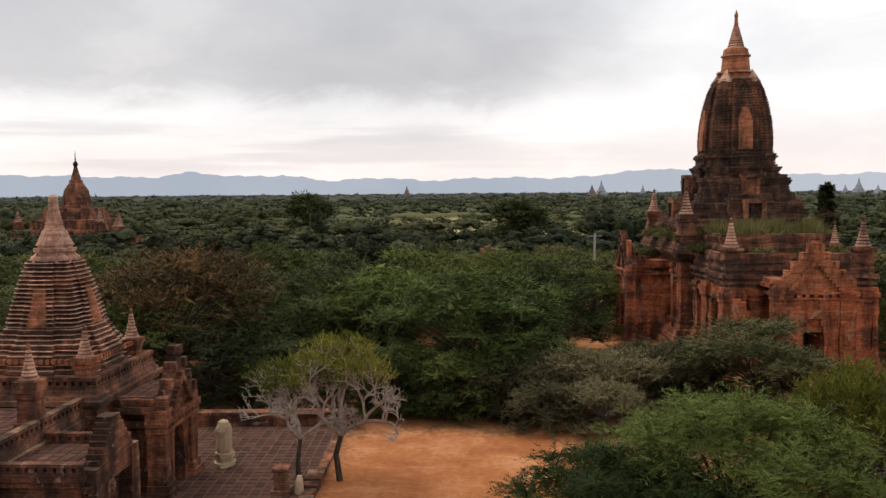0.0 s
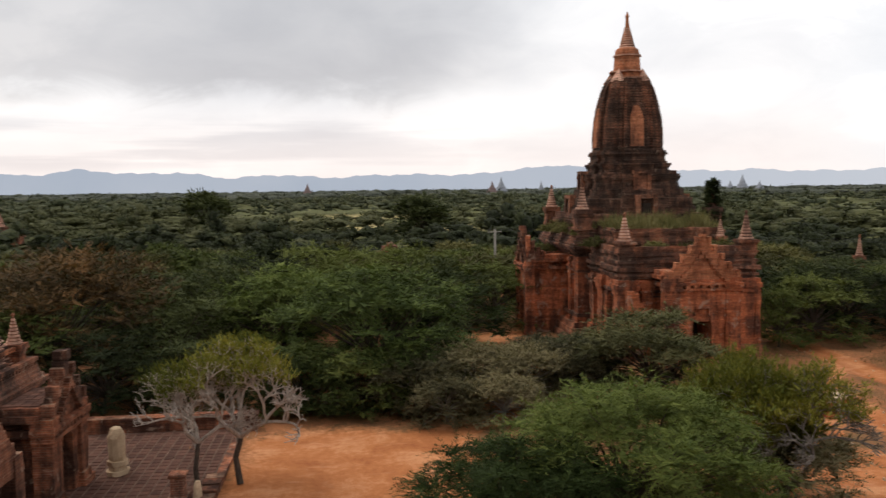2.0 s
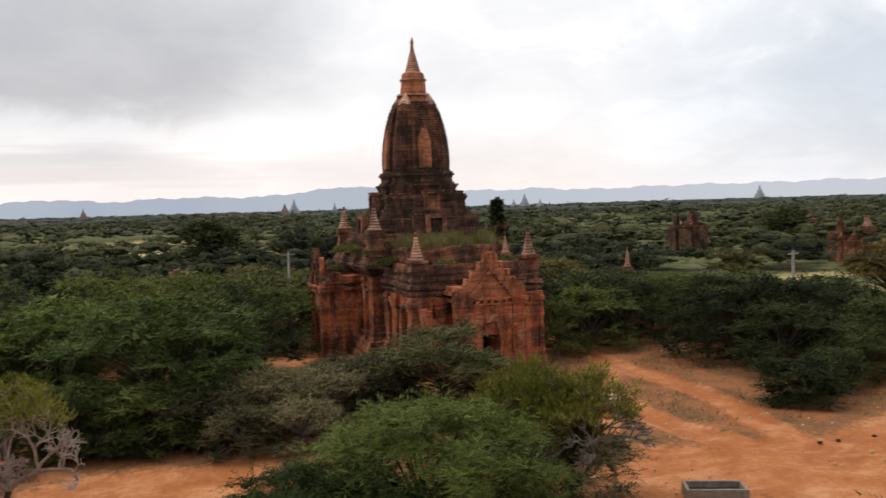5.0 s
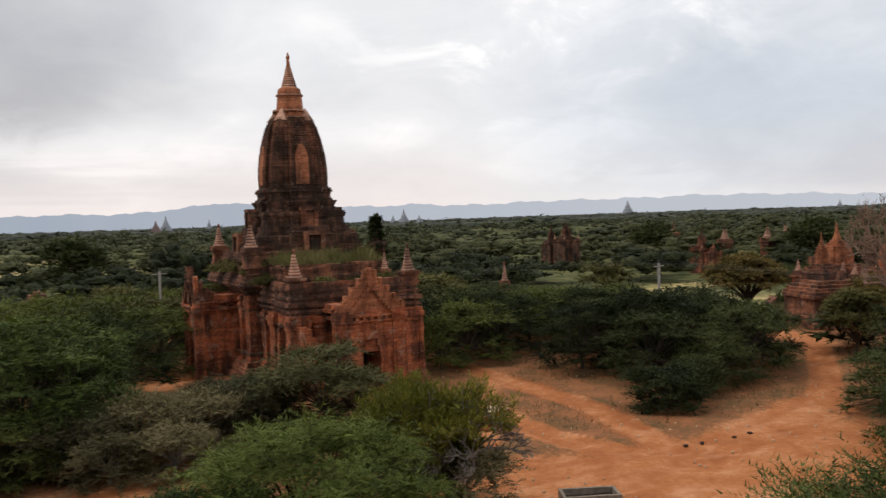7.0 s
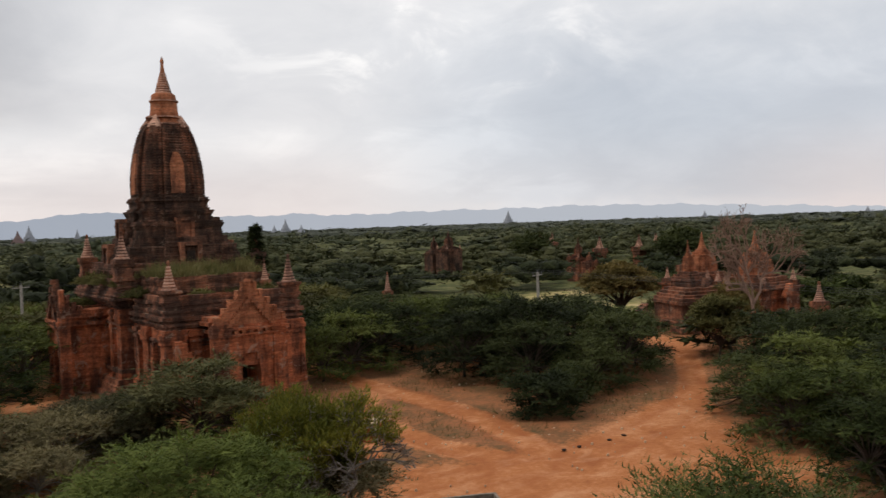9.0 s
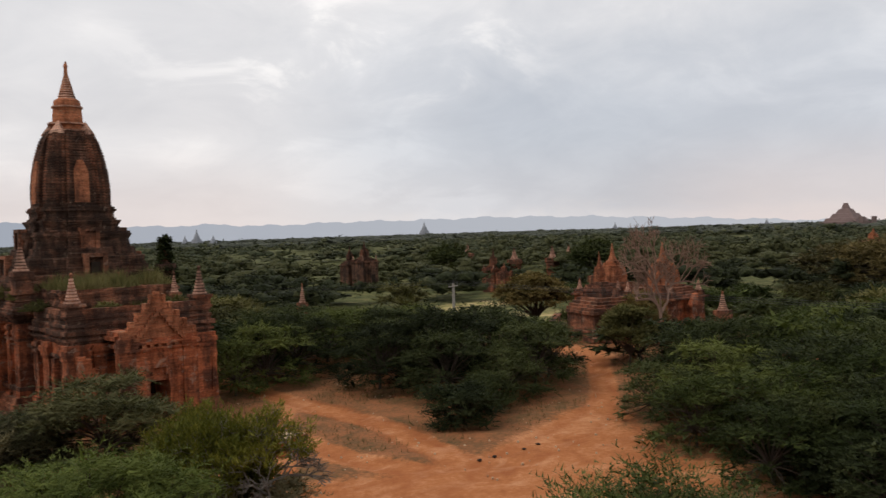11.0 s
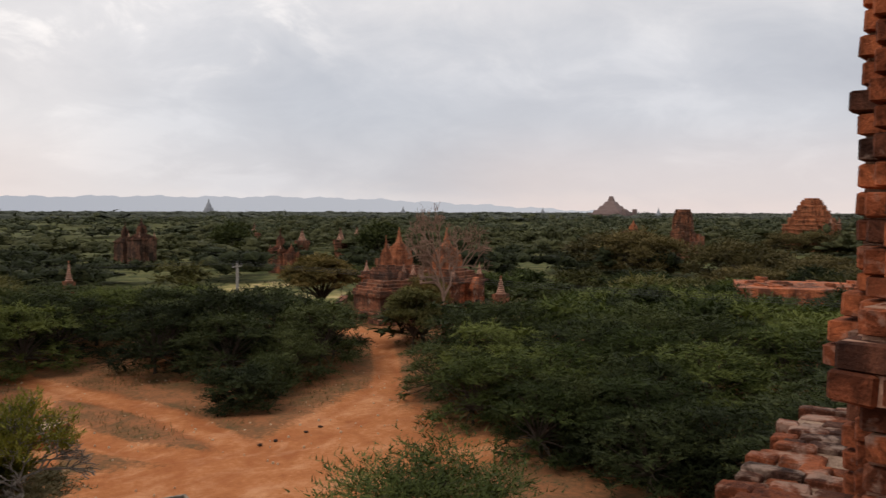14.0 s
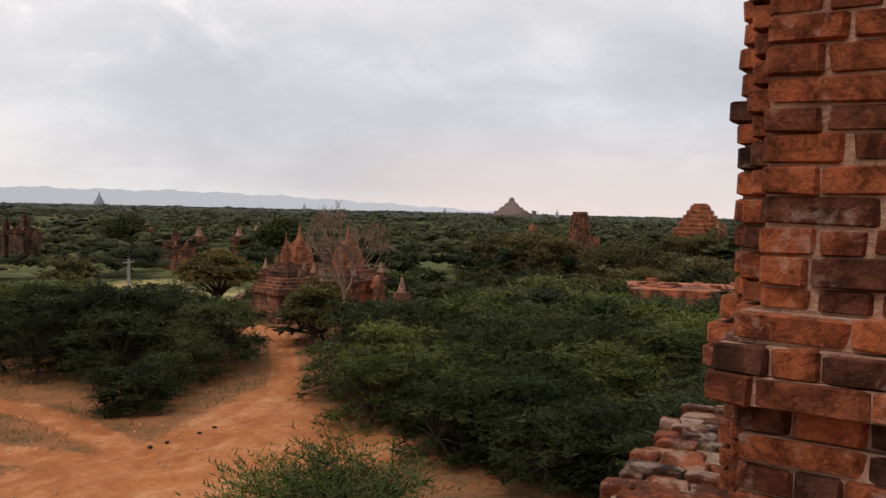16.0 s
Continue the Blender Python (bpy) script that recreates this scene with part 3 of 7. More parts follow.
# ---------------------------------------------------------------- temples


def finial(parent, x, y, z0, z1, z2, half, mat_base=None, mat_cone=None, name="pinnacle", slim=0.7):
    """A corner pinnacle: a moulded pedestal from z0 to z1 and a ringed cone up to z2."""
    bm = bmesh.new()
    h = z1 - z0
    stack(bm, [(z0, half * 1.08), (z0 + 0.15 * h, half * 1.08), (z0 + 0.16 * h, half * 0.92), (z0 + 0.62 * h, half * 0.88), (z0 + 0.64 * h, half * 1.0), (z0 + 0.76 * h, half * 1.0), (z0 + 0.78 * h, half * 1.14), (z1, half * 1.14)], SQUARE, x, y, 0.02)
    ped = part("pedestal", bm, mat_base or BRICK_WORN, parent)
    # Core in darker brick than the stucco rings, to paint shade into the grooves.
    bm = bmesh.new()
    n, h, r0 = 8, z2 - z1, half * 0.84
    stack(bm, [(z1 + 0.002, r0), (z1 + 0.05 * h, r0 * 0.86), (z1 + 0.45 * h, r0 * 0.44), (z1 + 0.85 * h, r0 * 0.15), (z1 + 0.90 * h, r0 * 0.22), (z1 + 0.94 * h, r0 * 0.24), (z1 + 0.97 * h, r0 * 0.15), (z2, 0.012)], OCTO, x, y, 0.005)
    cone = part(name, bm, BRICK_WORN if mat_cone is None else mat_cone, ped)
    bm = bmesh.new()
    for i in range(n):
        s = i / n
        r = r0 * (1.08 - 0.86 * s ** slim)
        za = z1 + h * (0.02 + 0.82 * s)
        stack(bm, [(za, r), (za + 0.065 * h, r * 0.93)], OCTO, x, y, 0.005)
    part("ring_moulding", bm, mat_cone or STUCCO, ped, "pale ring mouldings")
    return ped


def gable_porch(parent, along, half, out0, out1, z_wall, z_apex, mat_wall, mat_top, door_w=0.62, door_h=2.3, flip=1):
    """A gabled porch that projects from out0 to out1 along -y (along='y') or sideways (along='x', flip gives the side)."""
    def put(bm, a0, a1, o0, o1, z0, z1, taper=0.0):
        o0, o1 = min(o0, o1), max(o0, o1)
        if along == "y":
            box(bm, a0, a1, -o1, -o0, z0, z1, taper)
        elif flip > 0:
            box(bm, o0, o1, a0, a1, z0, z1, taper)
        else:
            box(bm, -o1, -o0, a0, a1, z0, z1, taper)
    # side walls and roof of the passage
    bm = bmesh.new()
    put(bm, -half * 0.74, -door_w, out0, out1 - 0.35, 0, z_wall)
    put(bm, door_w, half * 0.74, out0, out1 - 0.35, 0, z_wall)
    put(bm, -half * 0.95, half * 0.95, out0, out1 - 0.4, z_wall - 0.55, z_wall - 0.3)
    put(bm, -door_w - 0.01, door_w + 0.01, out0, out1 - 0.36, door_h + 0.5, z_wall - 0.01)
    put(bm, -half * 1.06, half * 1.06, out0, out1 - 0.38, z_wall, z_wall + 0.25)
    put(bm, -half * 0.98, half * 0.98, out0, out1 - 0.40, z_wall + 0.25, z_wall + 0.5)
    roughen(bm, 0.9, 0.05)
    part("porch_wall", bm, mat_wall, parent)
    # A near-black box paints the shade at the back of the doorway.
    bm = bmesh.new()
    put(bm, -door_w - 0.05, door_w + 0.05, out0 - 0.2, out0 + 0.1, 0.02, door_h + 0.6)
    part("doorway_shade_box", bm, SHADE_AND_DARK, parent, "dark box that paints the shade inside the doorway")
    # front: two piers, arch in stepped rings, stepped gable
    for s in (-1, 1):
        bm = bmesh.new()
        for k, (za, zb, grow) in enumerate(((0, 0.35, 0.16), (0.35, 0.6, 0.08), (0.6, z_wall - 0.7, 0.0), (z_wall - 0.7, z_wall - 0.45, 0.07), (z_wall - 0.45, z_wall - 0.2, 0.13), (z_wall - 0.2, z_wall + 0.1, 0.05))):
            a0, a1 = sorted((s * (half * 0.62 - grow), s * (half + 0.02 + grow)))
            put(bm, a0, a1, out1 - 0.7, out1 + grow, za, zb)
        roughen(bm, 0.7, 0.05)
        part("pier", bm, mat_wall, parent)
        bm = bmesh.new()
        a0, a1 = sorted((s * (door_w + 0.02), s * (half * 0.62)))
        put(bm, a0, a1, out1 - 0.6, out1 - 0.12, 0, door_h)
        roughen(bm, 0.7, 0.04)
        part("door_jamb", bm, mat_wall, parent)
    steps = 7
    for k in range(steps):
        za = door_h + (z_wall - door_h) * k / steps
        zb = door_h + (z_wall - door_h) * (k + 1) / steps
        open_half = door_w * math.sqrt(max(0.0, 1 - ((k + 0.3) / 3.2) ** 2)) if k < 3 else 0.0
        for s in (-1, 1):
            a0, a1 = sorted((s * open_half, s * (half * 0.63)))
            bm = bmesh.new()
            put(bm, a0 - (0.004 if s > 0 else 0), a1, out1 - 0.55, out1 - 0.13 + 0.02 * (k % 2), za, zb)
            roughen(bm, 0.8, 0.03)
            part("arch_course", bm, mat_wall, parent)
    bm = bmesh.new()
    n = max(9, int((z_apex - z_wall) / 0.17))
    for k in range(n):
        s = k / n
        w = half * (0.98 * (1 - s) ** 1.25 + 0.03) + random.uniform(-0.04, 0.04)
        za, zb = z_wall + (z_apex - z_wall) * s, z_wall + (z_apex - z_wall) * (s + 1 / n)
        put(bm, -w, w, out1 - 0.45, out1 - 0.06 + random.uniform(-0.02, 0.02), za, zb + 0.004)
        for q in (-1, 1):  # flame-like teeth on the slopes
            if k % 3 == 1:
                a0, a1 = sorted((q * (w - 0.12), q * (w + 0.10)))
                put(bm, a0, a1, out1 - 0.42, out1 + 0.06, za + 0.02, zb + 0.2)
    roughen(bm, 0.8, 0.04, 1.6)
    part("gable", bm, mat_top, parent)
    # raised mouldings on the face: a pointed arch under the slopes, and ledges with small brick teeth
    bm = bmesh.new()
    rise = z_apex - z_wall
    for q in (-1, 1):
        for k in range(9):
            s0, s1 = k / 9, (k + 1) / 9
            c0, c1 = half * 0.66 * (1 - s0) ** 1.1, half * 0.66 * (1 - s1) ** 1.1
            a0, a1 = sorted((q * max(c1 - 0.10, 0.0), q * (c0 + 0.04)))
            put(bm, a0, a1, out1 - 0.1, out1 + 0.12, z_wall - 0.1 + rise * 0.66 * s0, z_wall - 0.1 + rise * 0.66 * s1)
    roughen(bm, 0.6, 0.03, 1.9)
    part("arch_moulding", bm, mat_top, parent)
    for z0, proud in ((z_wall - 0.32, 0.16), (z_wall - 0.66, 0.10)):
        bm = bmesh.new()
        put(bm, -half * 0.98, half * 0.98, out1 - 0.2, out1 + proud, z0, z0 + 0.13)
        roughen(bm, 0.6, 0.035, 1.7)
        part("ledge", bm, mat_wall, parent)
    for k in range(9):
        c0 = half * (-0.84 + 1.68 * k / 8)
        bm = bmesh.new()
        put(bm, c0 - 0.11, c0 + 0.11, out1 - 0.2, out1 + 0.11, z_wall - 0.52, z_wall - 0.33)
        roughen(bm, 0.5, 0.02)
        part("dentil", bm, mat_top, parent)


def dentils(bm, x0, y0, x1, y1, z, h, out, step, size):
    n = max(2, int(math.hypot(x1 - x0, y1 - y0) / step))
    for i in range(n):
        s = (i + 0.5) / n
        x, y = x0 + (x1 - x0) * s, y0 + (y1 - y0) * s
        w = size * random.uniform(0.85, 1.1)
        if abs(x1 - x0) > abs(y1 - y0):
            box(bm, x - w, x + w, y - out, y + out, z, z + h)
        else:
            box(bm, x - out, x + out, y - w, y + w, z, z + h)


def ribs(profile, pitch, thick, proud, plan):
    """Thin pale courses that stand a little proud of a tower."""
    bm = bmesh.new()
    zs, rs = [p[0] for p in profile], [p[1] for p in profile]
    z = zs[0] + pitch * 0.5
    while z < zs[-1]:
        r = float(np.interp(z, zs, rs)) + proud * random.uniform(0.6, 1.2)
        stack(bm, [(z, r), (z + thick * random.uniform(0.7, 1.2), r - 0.01)], plan, 0, 0, 0.012)
        z += pitch
    return bm


# the tall temple
TX, TY = polar(18.65, 66.0)
temple = thing("brick_temple", "tall ruined red brick temple with dark bulbous tower and grassy roof", "temple", pose(TX, TY, 0, 0, 0, -0.6))
bm = bmesh.new()
stack(bm, [(0, 6.2), (0.45, 6.1), (0.47, 5.9), (0.95, 5.85), (0.97, 5.65), (1.3, 5.6)], SQUARE)
roughen(bm, 1.2, 0.08)
part("plinth", bm, BRICK_WORN, temple)
bm = bmesh.new()
stack(bm, [(1.3, 5.05), (6.0, 5.0)], SQUARE)
roughen(bm, 1.2, 0.04)
part("body_wall", bm, BRICK_RED, temple, "orange-red brick body wall with plaster remains")
for sx in (-1, 1):
    for sy in (-1, 1):
        bm = bmesh.new()
        for za, zb, g in ((1.2, 1.7, 0.14), (1.7, 5.0, 0.0), (5.0, 5.3, 0.07), (5.3, 5.6, 0.14), (5.6, 6.0, 0.06)):
            xa, xb = sorted((sx * (4.1 - g), sx * (5.22 + g)))
            ya, yb = sorted((sy * (4.1 - g), sy * (5.22 + g)))
            box(bm, xa, xb, ya, yb, za, zb)
        roughen(bm, 0.8, 0.05)
        part("corner_pilaster", bm, BRICK_RED, temple)
bm = bmesh.new()
stack(bm, courses([(6.0, 5.1), (6.3, 5.4), (6.7, 5.75), (7.0, 5.6), (7.4, 5.35)], 0.2, 0.06), SQUARE, 0, 0, 0.03)
part("cornice", bm, BRICK_DARK, temple)
bm = bmesh.new()
stack(bm, courses([(7.4, 5.3), (8.0, 5.2), (8.05, 4.95), (8.5, 4.9), (8.55, 4.7), (9.0, 4.65)], 0.16, 0.05), SQUARE, 0, 0, 0.03)
part("roof_terrace", bm, BRICK_DARK, temple)
bm = bmesh.new()
prof = [(9.0, 4.55), (9.5, 4.5), (9.6, 4.3), (10.1, 4.35), (10.2, 3.85), (10.7, 3.75), (10.8, 3.5), (11.3, 3.42), (11.6, 3.6), (11.8, 3.5), (11.9, 2.95), (12.25, 2.8), (12.6, 3.0), (12.8, 2.6), (13.15, 2.55), (13.45, 2.78), (13.7, 2.45), (13.8, 2.4)]
stack(bm, courses(prof, 0.16, 0.05), REDENT, 0, 0, 0.025)
part("tower_base", bm, BRICK_TOWER, temple, "stepped dark brick base of the tower")
bm = bmesh.new()
prof = [(13.8, 2.40), (14.8, 2.41), (15.8, 2.33), (16.8, 2.18), (17.6, 2.0), (18.3, 1.78), (18.8, 1.56), (19.1, 1.36)]
stack(bm, courses(prof, 0.19, 0.055), REDENT, 0, 0, 0.02)
part("tower", bm, BRICK_TOWER, temple, "dark curved brick tower with ribbed courses")
tagged(part("ribbing", ribs(prof, 0.2, 0.05, 0.06, REDENT), BRICK_DARK, temple, "paler brick ribs round the tower"), kind="stuff")
for q in range(4):  # upright rows of small brick teeth beside the panels
    for side in (-1, 1):
        for along, back in ((0.37, 1.0), (0.50, 0.9), (0.66, 0.9)):
            bm = bmesh.new()
            z = 13.95
            while z < 18.6:
                r = float(np.interp(z, [p_[0] for p_ in prof], [p_[1] for p_ in prof]))
                x = side * along * r
                box(bm, x - 0.085, x + 0.085, -back * r - 0.085, -back * r + 0.1, z, z + 0.085)
                z += 0.2
            bmesh.ops.rotate(bm, verts=bm.verts, matrix=Matrix.Rotation(q * math.pi / 2, 3, "Z"))
            tagged(part("brick_teeth", bm, BRICK_WORN, temple, "upright row of small brick teeth"), kind="stuff")
for q in range(4):  # the smooth repaired panels, one on each side of the tower
    bm = bmesh.new()
    rows = []
    for k in range(13):
        z = 13.95 + k * 0.25
        r = float(np.interp(z, [p[0] for p in prof], [p[1] for p in prof])) + 0.10
        w = 0.50 * (1 - max(0.0, (k - 8) / 5.2) ** 1.6)
        rows.append([bm.verts.new(c) for c in ((-w, -r, z), (w, -r, z), (w, -r + 0.3, z), (-w, -r + 0.3, z))])
    for a, b in zip(rows, rows[1:]):
        for e in range(4):
            bm.faces.new((a[e], a[(e + 1) % 4], b[(e + 1) % 4], b[e]))
    bm.faces.new(rows[0][::-1])
    bm.faces.new(rows[-1])
    bmesh.ops.rotate(bm, verts=bm.verts, matrix=Matrix.Rotation(q * math.pi / 2, 3, "Z"))
    part("tower_panel", bm, BRICK_NEW, temple, "smoother orange brick panel on the tower")
    bm = bmesh.new()
    v = [bm.verts.new(c) for c in ((-0.5, -1.8, 18.85), (0.5, -1.8, 18.85), (0.5, -0.9, 18.85), (-0.5, -0.9, 18.85), (0, -1.3, 19.85))]
    bm.faces.new([v[3], v[2], v[1], v[0]])
    for f in ((0, 1, 4), (1, 2, 4), (2, 3, 4), (3, 0, 4)):
        bm.faces.new([v[i] for i in f])
    bmesh.ops.rotate(bm, verts=bm.verts, matrix=Matrix.Rotation(q * math.pi / 2 + math.pi / 4, 3, "Z"))
    part("shoulder_gablet", bm, STUCCO, temple, "pale stuccoed gablet at the foot of the spire")
bm = bmesh.new()
prof = [(19.05, 1.4), (19.25, 1.36), (19.28, 1.2), (19.55, 1.16), (19.57, 1.28), (19.75, 1.28), (19.78, 1.04), (20.2, 1.0), (20.8, 0.95), (20.82, 1.0), (20.92, 1.0), (20.94, 0.93), (21.35, 0.88), (21.48, 0.7)]
z, r = 21.5, 0.58
for k in range(9):
    prof += [(z, r), (z + 0.12, r * 0.95), (z + 0.13, r * 0.80), (z + 0.175, r * 0.80)]
    z, r = z + 0.178, r - 0.045
prof += [(23.15, 0.16), (23.5, 0.125), (23.72, 0.11), (23.86, 0.155), (23.96, 0.12), (24.25, 0.02)]
stack(bm, prof, ROUND, 0, 0, 0.008)
part("spire", bm, BRICK_NEW, temple, "ringed orange brick spire with a small bud")
bm = bmesh.new()
z, r = 21.48, 0.64
for k in range(9):
    stack(bm, [(z, r), (z + 0.10, r * 0.93)], ROUND, 0, 0, 0.006)
    z, r = z + 0.178, r - 0.05
for z, r in ((19.08, 1.46), (19.6, 1.35), (20.84, 1.06)):
    stack(bm, [(z, r), (z + 0.1, r)], ROUND, 0, 0, 0.008)
part("ring_moulding", bm, STUCCO, temple, "paler ring mouldings of the spire")
for q in range(4):  # niches on the tower base
    bm = bmesh.new()
    for sx in (-1, 1):
        box(bm, sx * 0.62 - 0.16, sx * 0.62 + 0.16, -4.72, -4.2, 9.0, 10.1)
        box(bm, sx * 0.5 - 0.14, sx * 0.5 + 0.14, -3.75, -3.2, 10.7, 11.9)
    box(bm, -0.8, 0.8, -4.72, -4.2, 10.1, 10.35)
    box(bm, -0.66, 0.66, -3.75, -3.2, 11.9, 12.15)
    box(bm, -0.36, 0.36, -3.6, -3.2, 10.7, 11.9)
    roughen(bm, 0.6, 0.03)
    bmesh.ops.rotate(bm, verts=bm.verts, matrix=Matrix.Rotation(q * math.pi / 2, 3, "Z"))
    part("niche", bm, BRICK_WORN, temple)
    # The niche is not hollow; a near-black box paints its shade.
    bm = bmesh.new()
    box(bm, -0.30, 0.30, -4.60, -4.3, 9.02, 9.75)
    bmesh.ops.rotate(bm, verts=bm.verts, matrix=Matrix.Rotation(q * math.pi / 2, 3, "Z"))
    part("niche_shade_box", bm, SHADE_AND_DARK, temple, "dark box painted as the shade in a niche")
for x, y, top in ((-4.8, -4.8, 11.33), (-4.8, 4.8, 11.15), (4.8, 4.8, 11.2)):
    finial(temple, x, y, 7.9, 9.35, top, 0.54)
finial(temple, 4.8, -4.8, 7.9, 9.4, 10.6, 0.5, BRICK_DARK, BRICK_DARK)
# entrance hall towards the south
bm = bmesh.new()
box(bm, -4.35, 4.35, -12.35, -5.0, 0.9, 5.1)
roughen(bm, 1.1, 0.06)
part("hall_wall", bm, BRICK_RED, temple, "crumbling orange brick hall wall")
bm = bmesh.new()
box(bm, -4.9, 4.9, -12.9, -6.0, 0, 0.9, 0.12)
roughen(bm, 1.0, 0.1)
part("hall_plinth", bm, BRICK_WORN, temple)
for x, y in ((-3.95, -11.95), (3.95, -11.95), (-3.95, -8.4), (3.95, -8.4)):
    bm = bmesh.new()
    for za, zb, g in ((0.8, 1.3, 0.12), (1.3, 4.2, 0.0), (4.2, 4.5, 0.08), (4.5, 4.8, 0.15), (4.8, 5.1, 0.06)):
        box(bm, x - 0.62 - g, x + 0.62 + g, y - 0.62 - g, y + 0.62 + g, za, zb)
    roughen(bm, 0.6, 0.07)
    part("corner_pilaster", bm, BRICK_RED, temple)
bm = bmesh.new()
for k, (za, zb, g) in enumerate(((5.1, 5.3, 0.08), (5.3, 5.45, 0.22), (5.45, 5.65, 0.10), (5.65, 5.9, 0.30), (5.9, 6.1, 0.10), (6.1, 6.3, 0.18), (6.3, 6.55, 0.02), (6.55, 6.8, 0.10))):
    bm = bmesh.new()
    box(bm, -4.35 - g, 4.35 + g, -12.35 - g, -5.0, za, zb)
    roughen(bm, 0.5, 0.085, 1.7)
    part("hall_cornice", bm, BRICK_DARK, temple)
for k in range(8):
    bm = bmesh.new()
    g = (0.0, 0.06, 0.12, 0.05, 0.0, 0.05, 0.1, 0.0)[k]
    box(bm, -3.7 - g, 3.7 + g, -9.2 - g, -5.0, 6.8 + 0.17 * k, 6.965 + 0.17 * k)
    roughen(bm, 0.5, 0.075, 1.7)
    part("hall_roof", bm, BRICK_WORN, temple)
# pilasters and string courses on the hall and body walls
for x, y, w, d_, z1 in ((-4.42, -6.6, 0.18, 0.5, 5.0), (-2.7, -12.42, 0.35, 0.16, 5.0), (2.85, -12.42, 0.35, 0.16, 5.0),
                        (-5.1, -3.0, 0.18, 0.4, 5.9), (-5.1, 3.0, 0.18, 0.4, 5.9), (-3.2, -5.1, 0.4, 0.2, 5.9)):
    bm = bmesh.new()
    box(bm, x - w, x + w, y - d_, y + d_, 0.95, z1)
    box(bm, x - w - 0.07, x + w + 0.07, y - d_ - 0.07, y + d_ + 0.07, z1 - 0.75, z1 - 0.55)
    box(bm, x - w - 0.11, x + w + 0.11, y - d_ - 0.11, y + d_ + 0.11, z1 - 0.35, z1 - 0.1)
    box(bm, x - w - 0.12, x + w + 0.12, y - d_ - 0.12, y + d_ + 0.12, 0.95, 1.5)
    roughen(bm, 0.6, 0.06)
    part("wall_pilaster", bm, BRICK_RED, temple)
# Boxes on the hall; the near-black one paints a deep recess's shade.
for x0, x1, y0, y1, z0, z1 in ((-4.46, -4.2, -9.4, -7.9, 1.6, 4.1), (-2.2, -2.0, -12.5, -12.3, 1, 2)):
    bm = bmesh.new()
    box(bm, x0, x1, y0, y1, z0, z1)
    roughen(bm, 0.5, 0.05)
    part("wall_recess_box", bm, SHADE_AND_DARK if x0 < -4 else BRICK_RED, temple, "wall box, painted dark where it stands for a shaded recess")
bm = bmesh.new()
box(bm, -4.35, 4.35, -12.4, -11.9, 6.8, 7.15)
box(bm, 3.9, 4.4, -11.9, -5.4, 6.8, 7.1)
box(bm, -4.4, -3.9, -11.9, -5.4, 6.8, 7.1)
roughen(bm, 0.7, 0.06)
part("hall_parapet", bm, BRICK_WORN, temple)
for x, y, zb, top, half in ((-3.99, -11.9, 7.5, 9.36, 0.54), (3.99, -11.9, 7.5, 9.4, 0.54), (3.3, -9.6, 7.6, 9.0, 0.3)):
    finial(temple, x, y, 6.7, zb, top, half)
gable_porch(temple, "y", 2.35, 12.3, 14.75, 5.3, 8.05, BRICK_RED, BRICK_NEW, 0.6, 2.2)
gable_porch(temple, "x", 2.0, 5.0, 8.36, 5.4, 7.85, BRICK_RED, BRICK_WORN, 0.6, 2.2, -1)
for x0, x1, y0, y1, z0, z1 in ((-4.5, 4.5, -12.5, -5.2, 4.25, 4.42), (-4.44, 4.44, -12.44, -5.2, 3.95, 4.05), (-4.55, 4.55, -12.55, -5.2, 1.35, 1.6), (-5.3, 5.3, -5.3, 5.3, 4.9, 5.08), (-5.22, 5.22, -5.22, 5.22, 4.55, 4.66), (-5.36, 5.36, -5.36, 5.36, 1.7, 1.95)):
    bm = bmesh.new()
    box(bm, x0, x1, y0, y1, z0, z1)
    roughen(bm, 0.9, 0.05)
    part("string_course", bm, BRICK_DARK, temple, "dark projecting string course")
# low broken stubs by the porch
for k in range(9):
    bm = bmesh.new()
    box(bm, -4.2 + 0.24 * k, -3.9 + 0.24 * k + 0.2, -13.2, -12.5, 0.5, 4.6 - 0.37 * k + random.uniform(-0.2, 0.2))
    roughen(bm, 0.4, 0.08, 1.9)
    part("broken_wall", bm, BRICK_RED, temple)

# ragged remains of the western porch, and the broken masonry beside it
for x0, x1, y0, y1, z0, z1 in ((-8.3, -7.9, -1.95, -1.35, 5.0, 7.5), (-7.9, -7.55, -1.95, -1.4, 5.0, 7.0), (-7.55, -7.2, -1.9, -1.4, 5.0, 6.55), (-7.2, -6.8, -1.95, -1.4, 5.0, 6.2), (-6.8, -6.3, -1.9, -1.4, 5.0, 5.95),
                               (-4.75, -4.3, -12.6, -12.1, 0.9, 3.4), (-4.75, -4.4, -10.6, -9.9, 0.9, 4.2), (4.3, 4.7, -12.7, -12.2, 0.9, 4.4)):
    bm = bmesh.new()
    box(bm, x0, x1, y0, y1, z0, z1 + random.uniform(-0.1, 0.1), 0.05)
    roughen(bm, 0.3, 0.08, 2.2)
    part("broken_masonry", bm, BRICK_RED, temple)

# the near temple on its paved court
LX, LY = -14.8, 30.7
near = thing("small_temple", "weathered red-brown brick temple with ringed tower and stepped porches", "temple", pose(LX, LY, 0, 0, 0, -2))
bm = bmesh.new()
stack(bm, [(0, 3.1), (0.3, 3.1), (0.32, 2.95), (0.6, 2.9), (0.62, 2.75), (0.9, 2.7)], SQUARE)
box(bm, -2.6, 2.6, -9.2, -2.5, 0, 0.7)
roughen(bm, 0.9, 0.03)
part("plinth", bm, BRICK_DARK, near)
bm = bmesh.new()
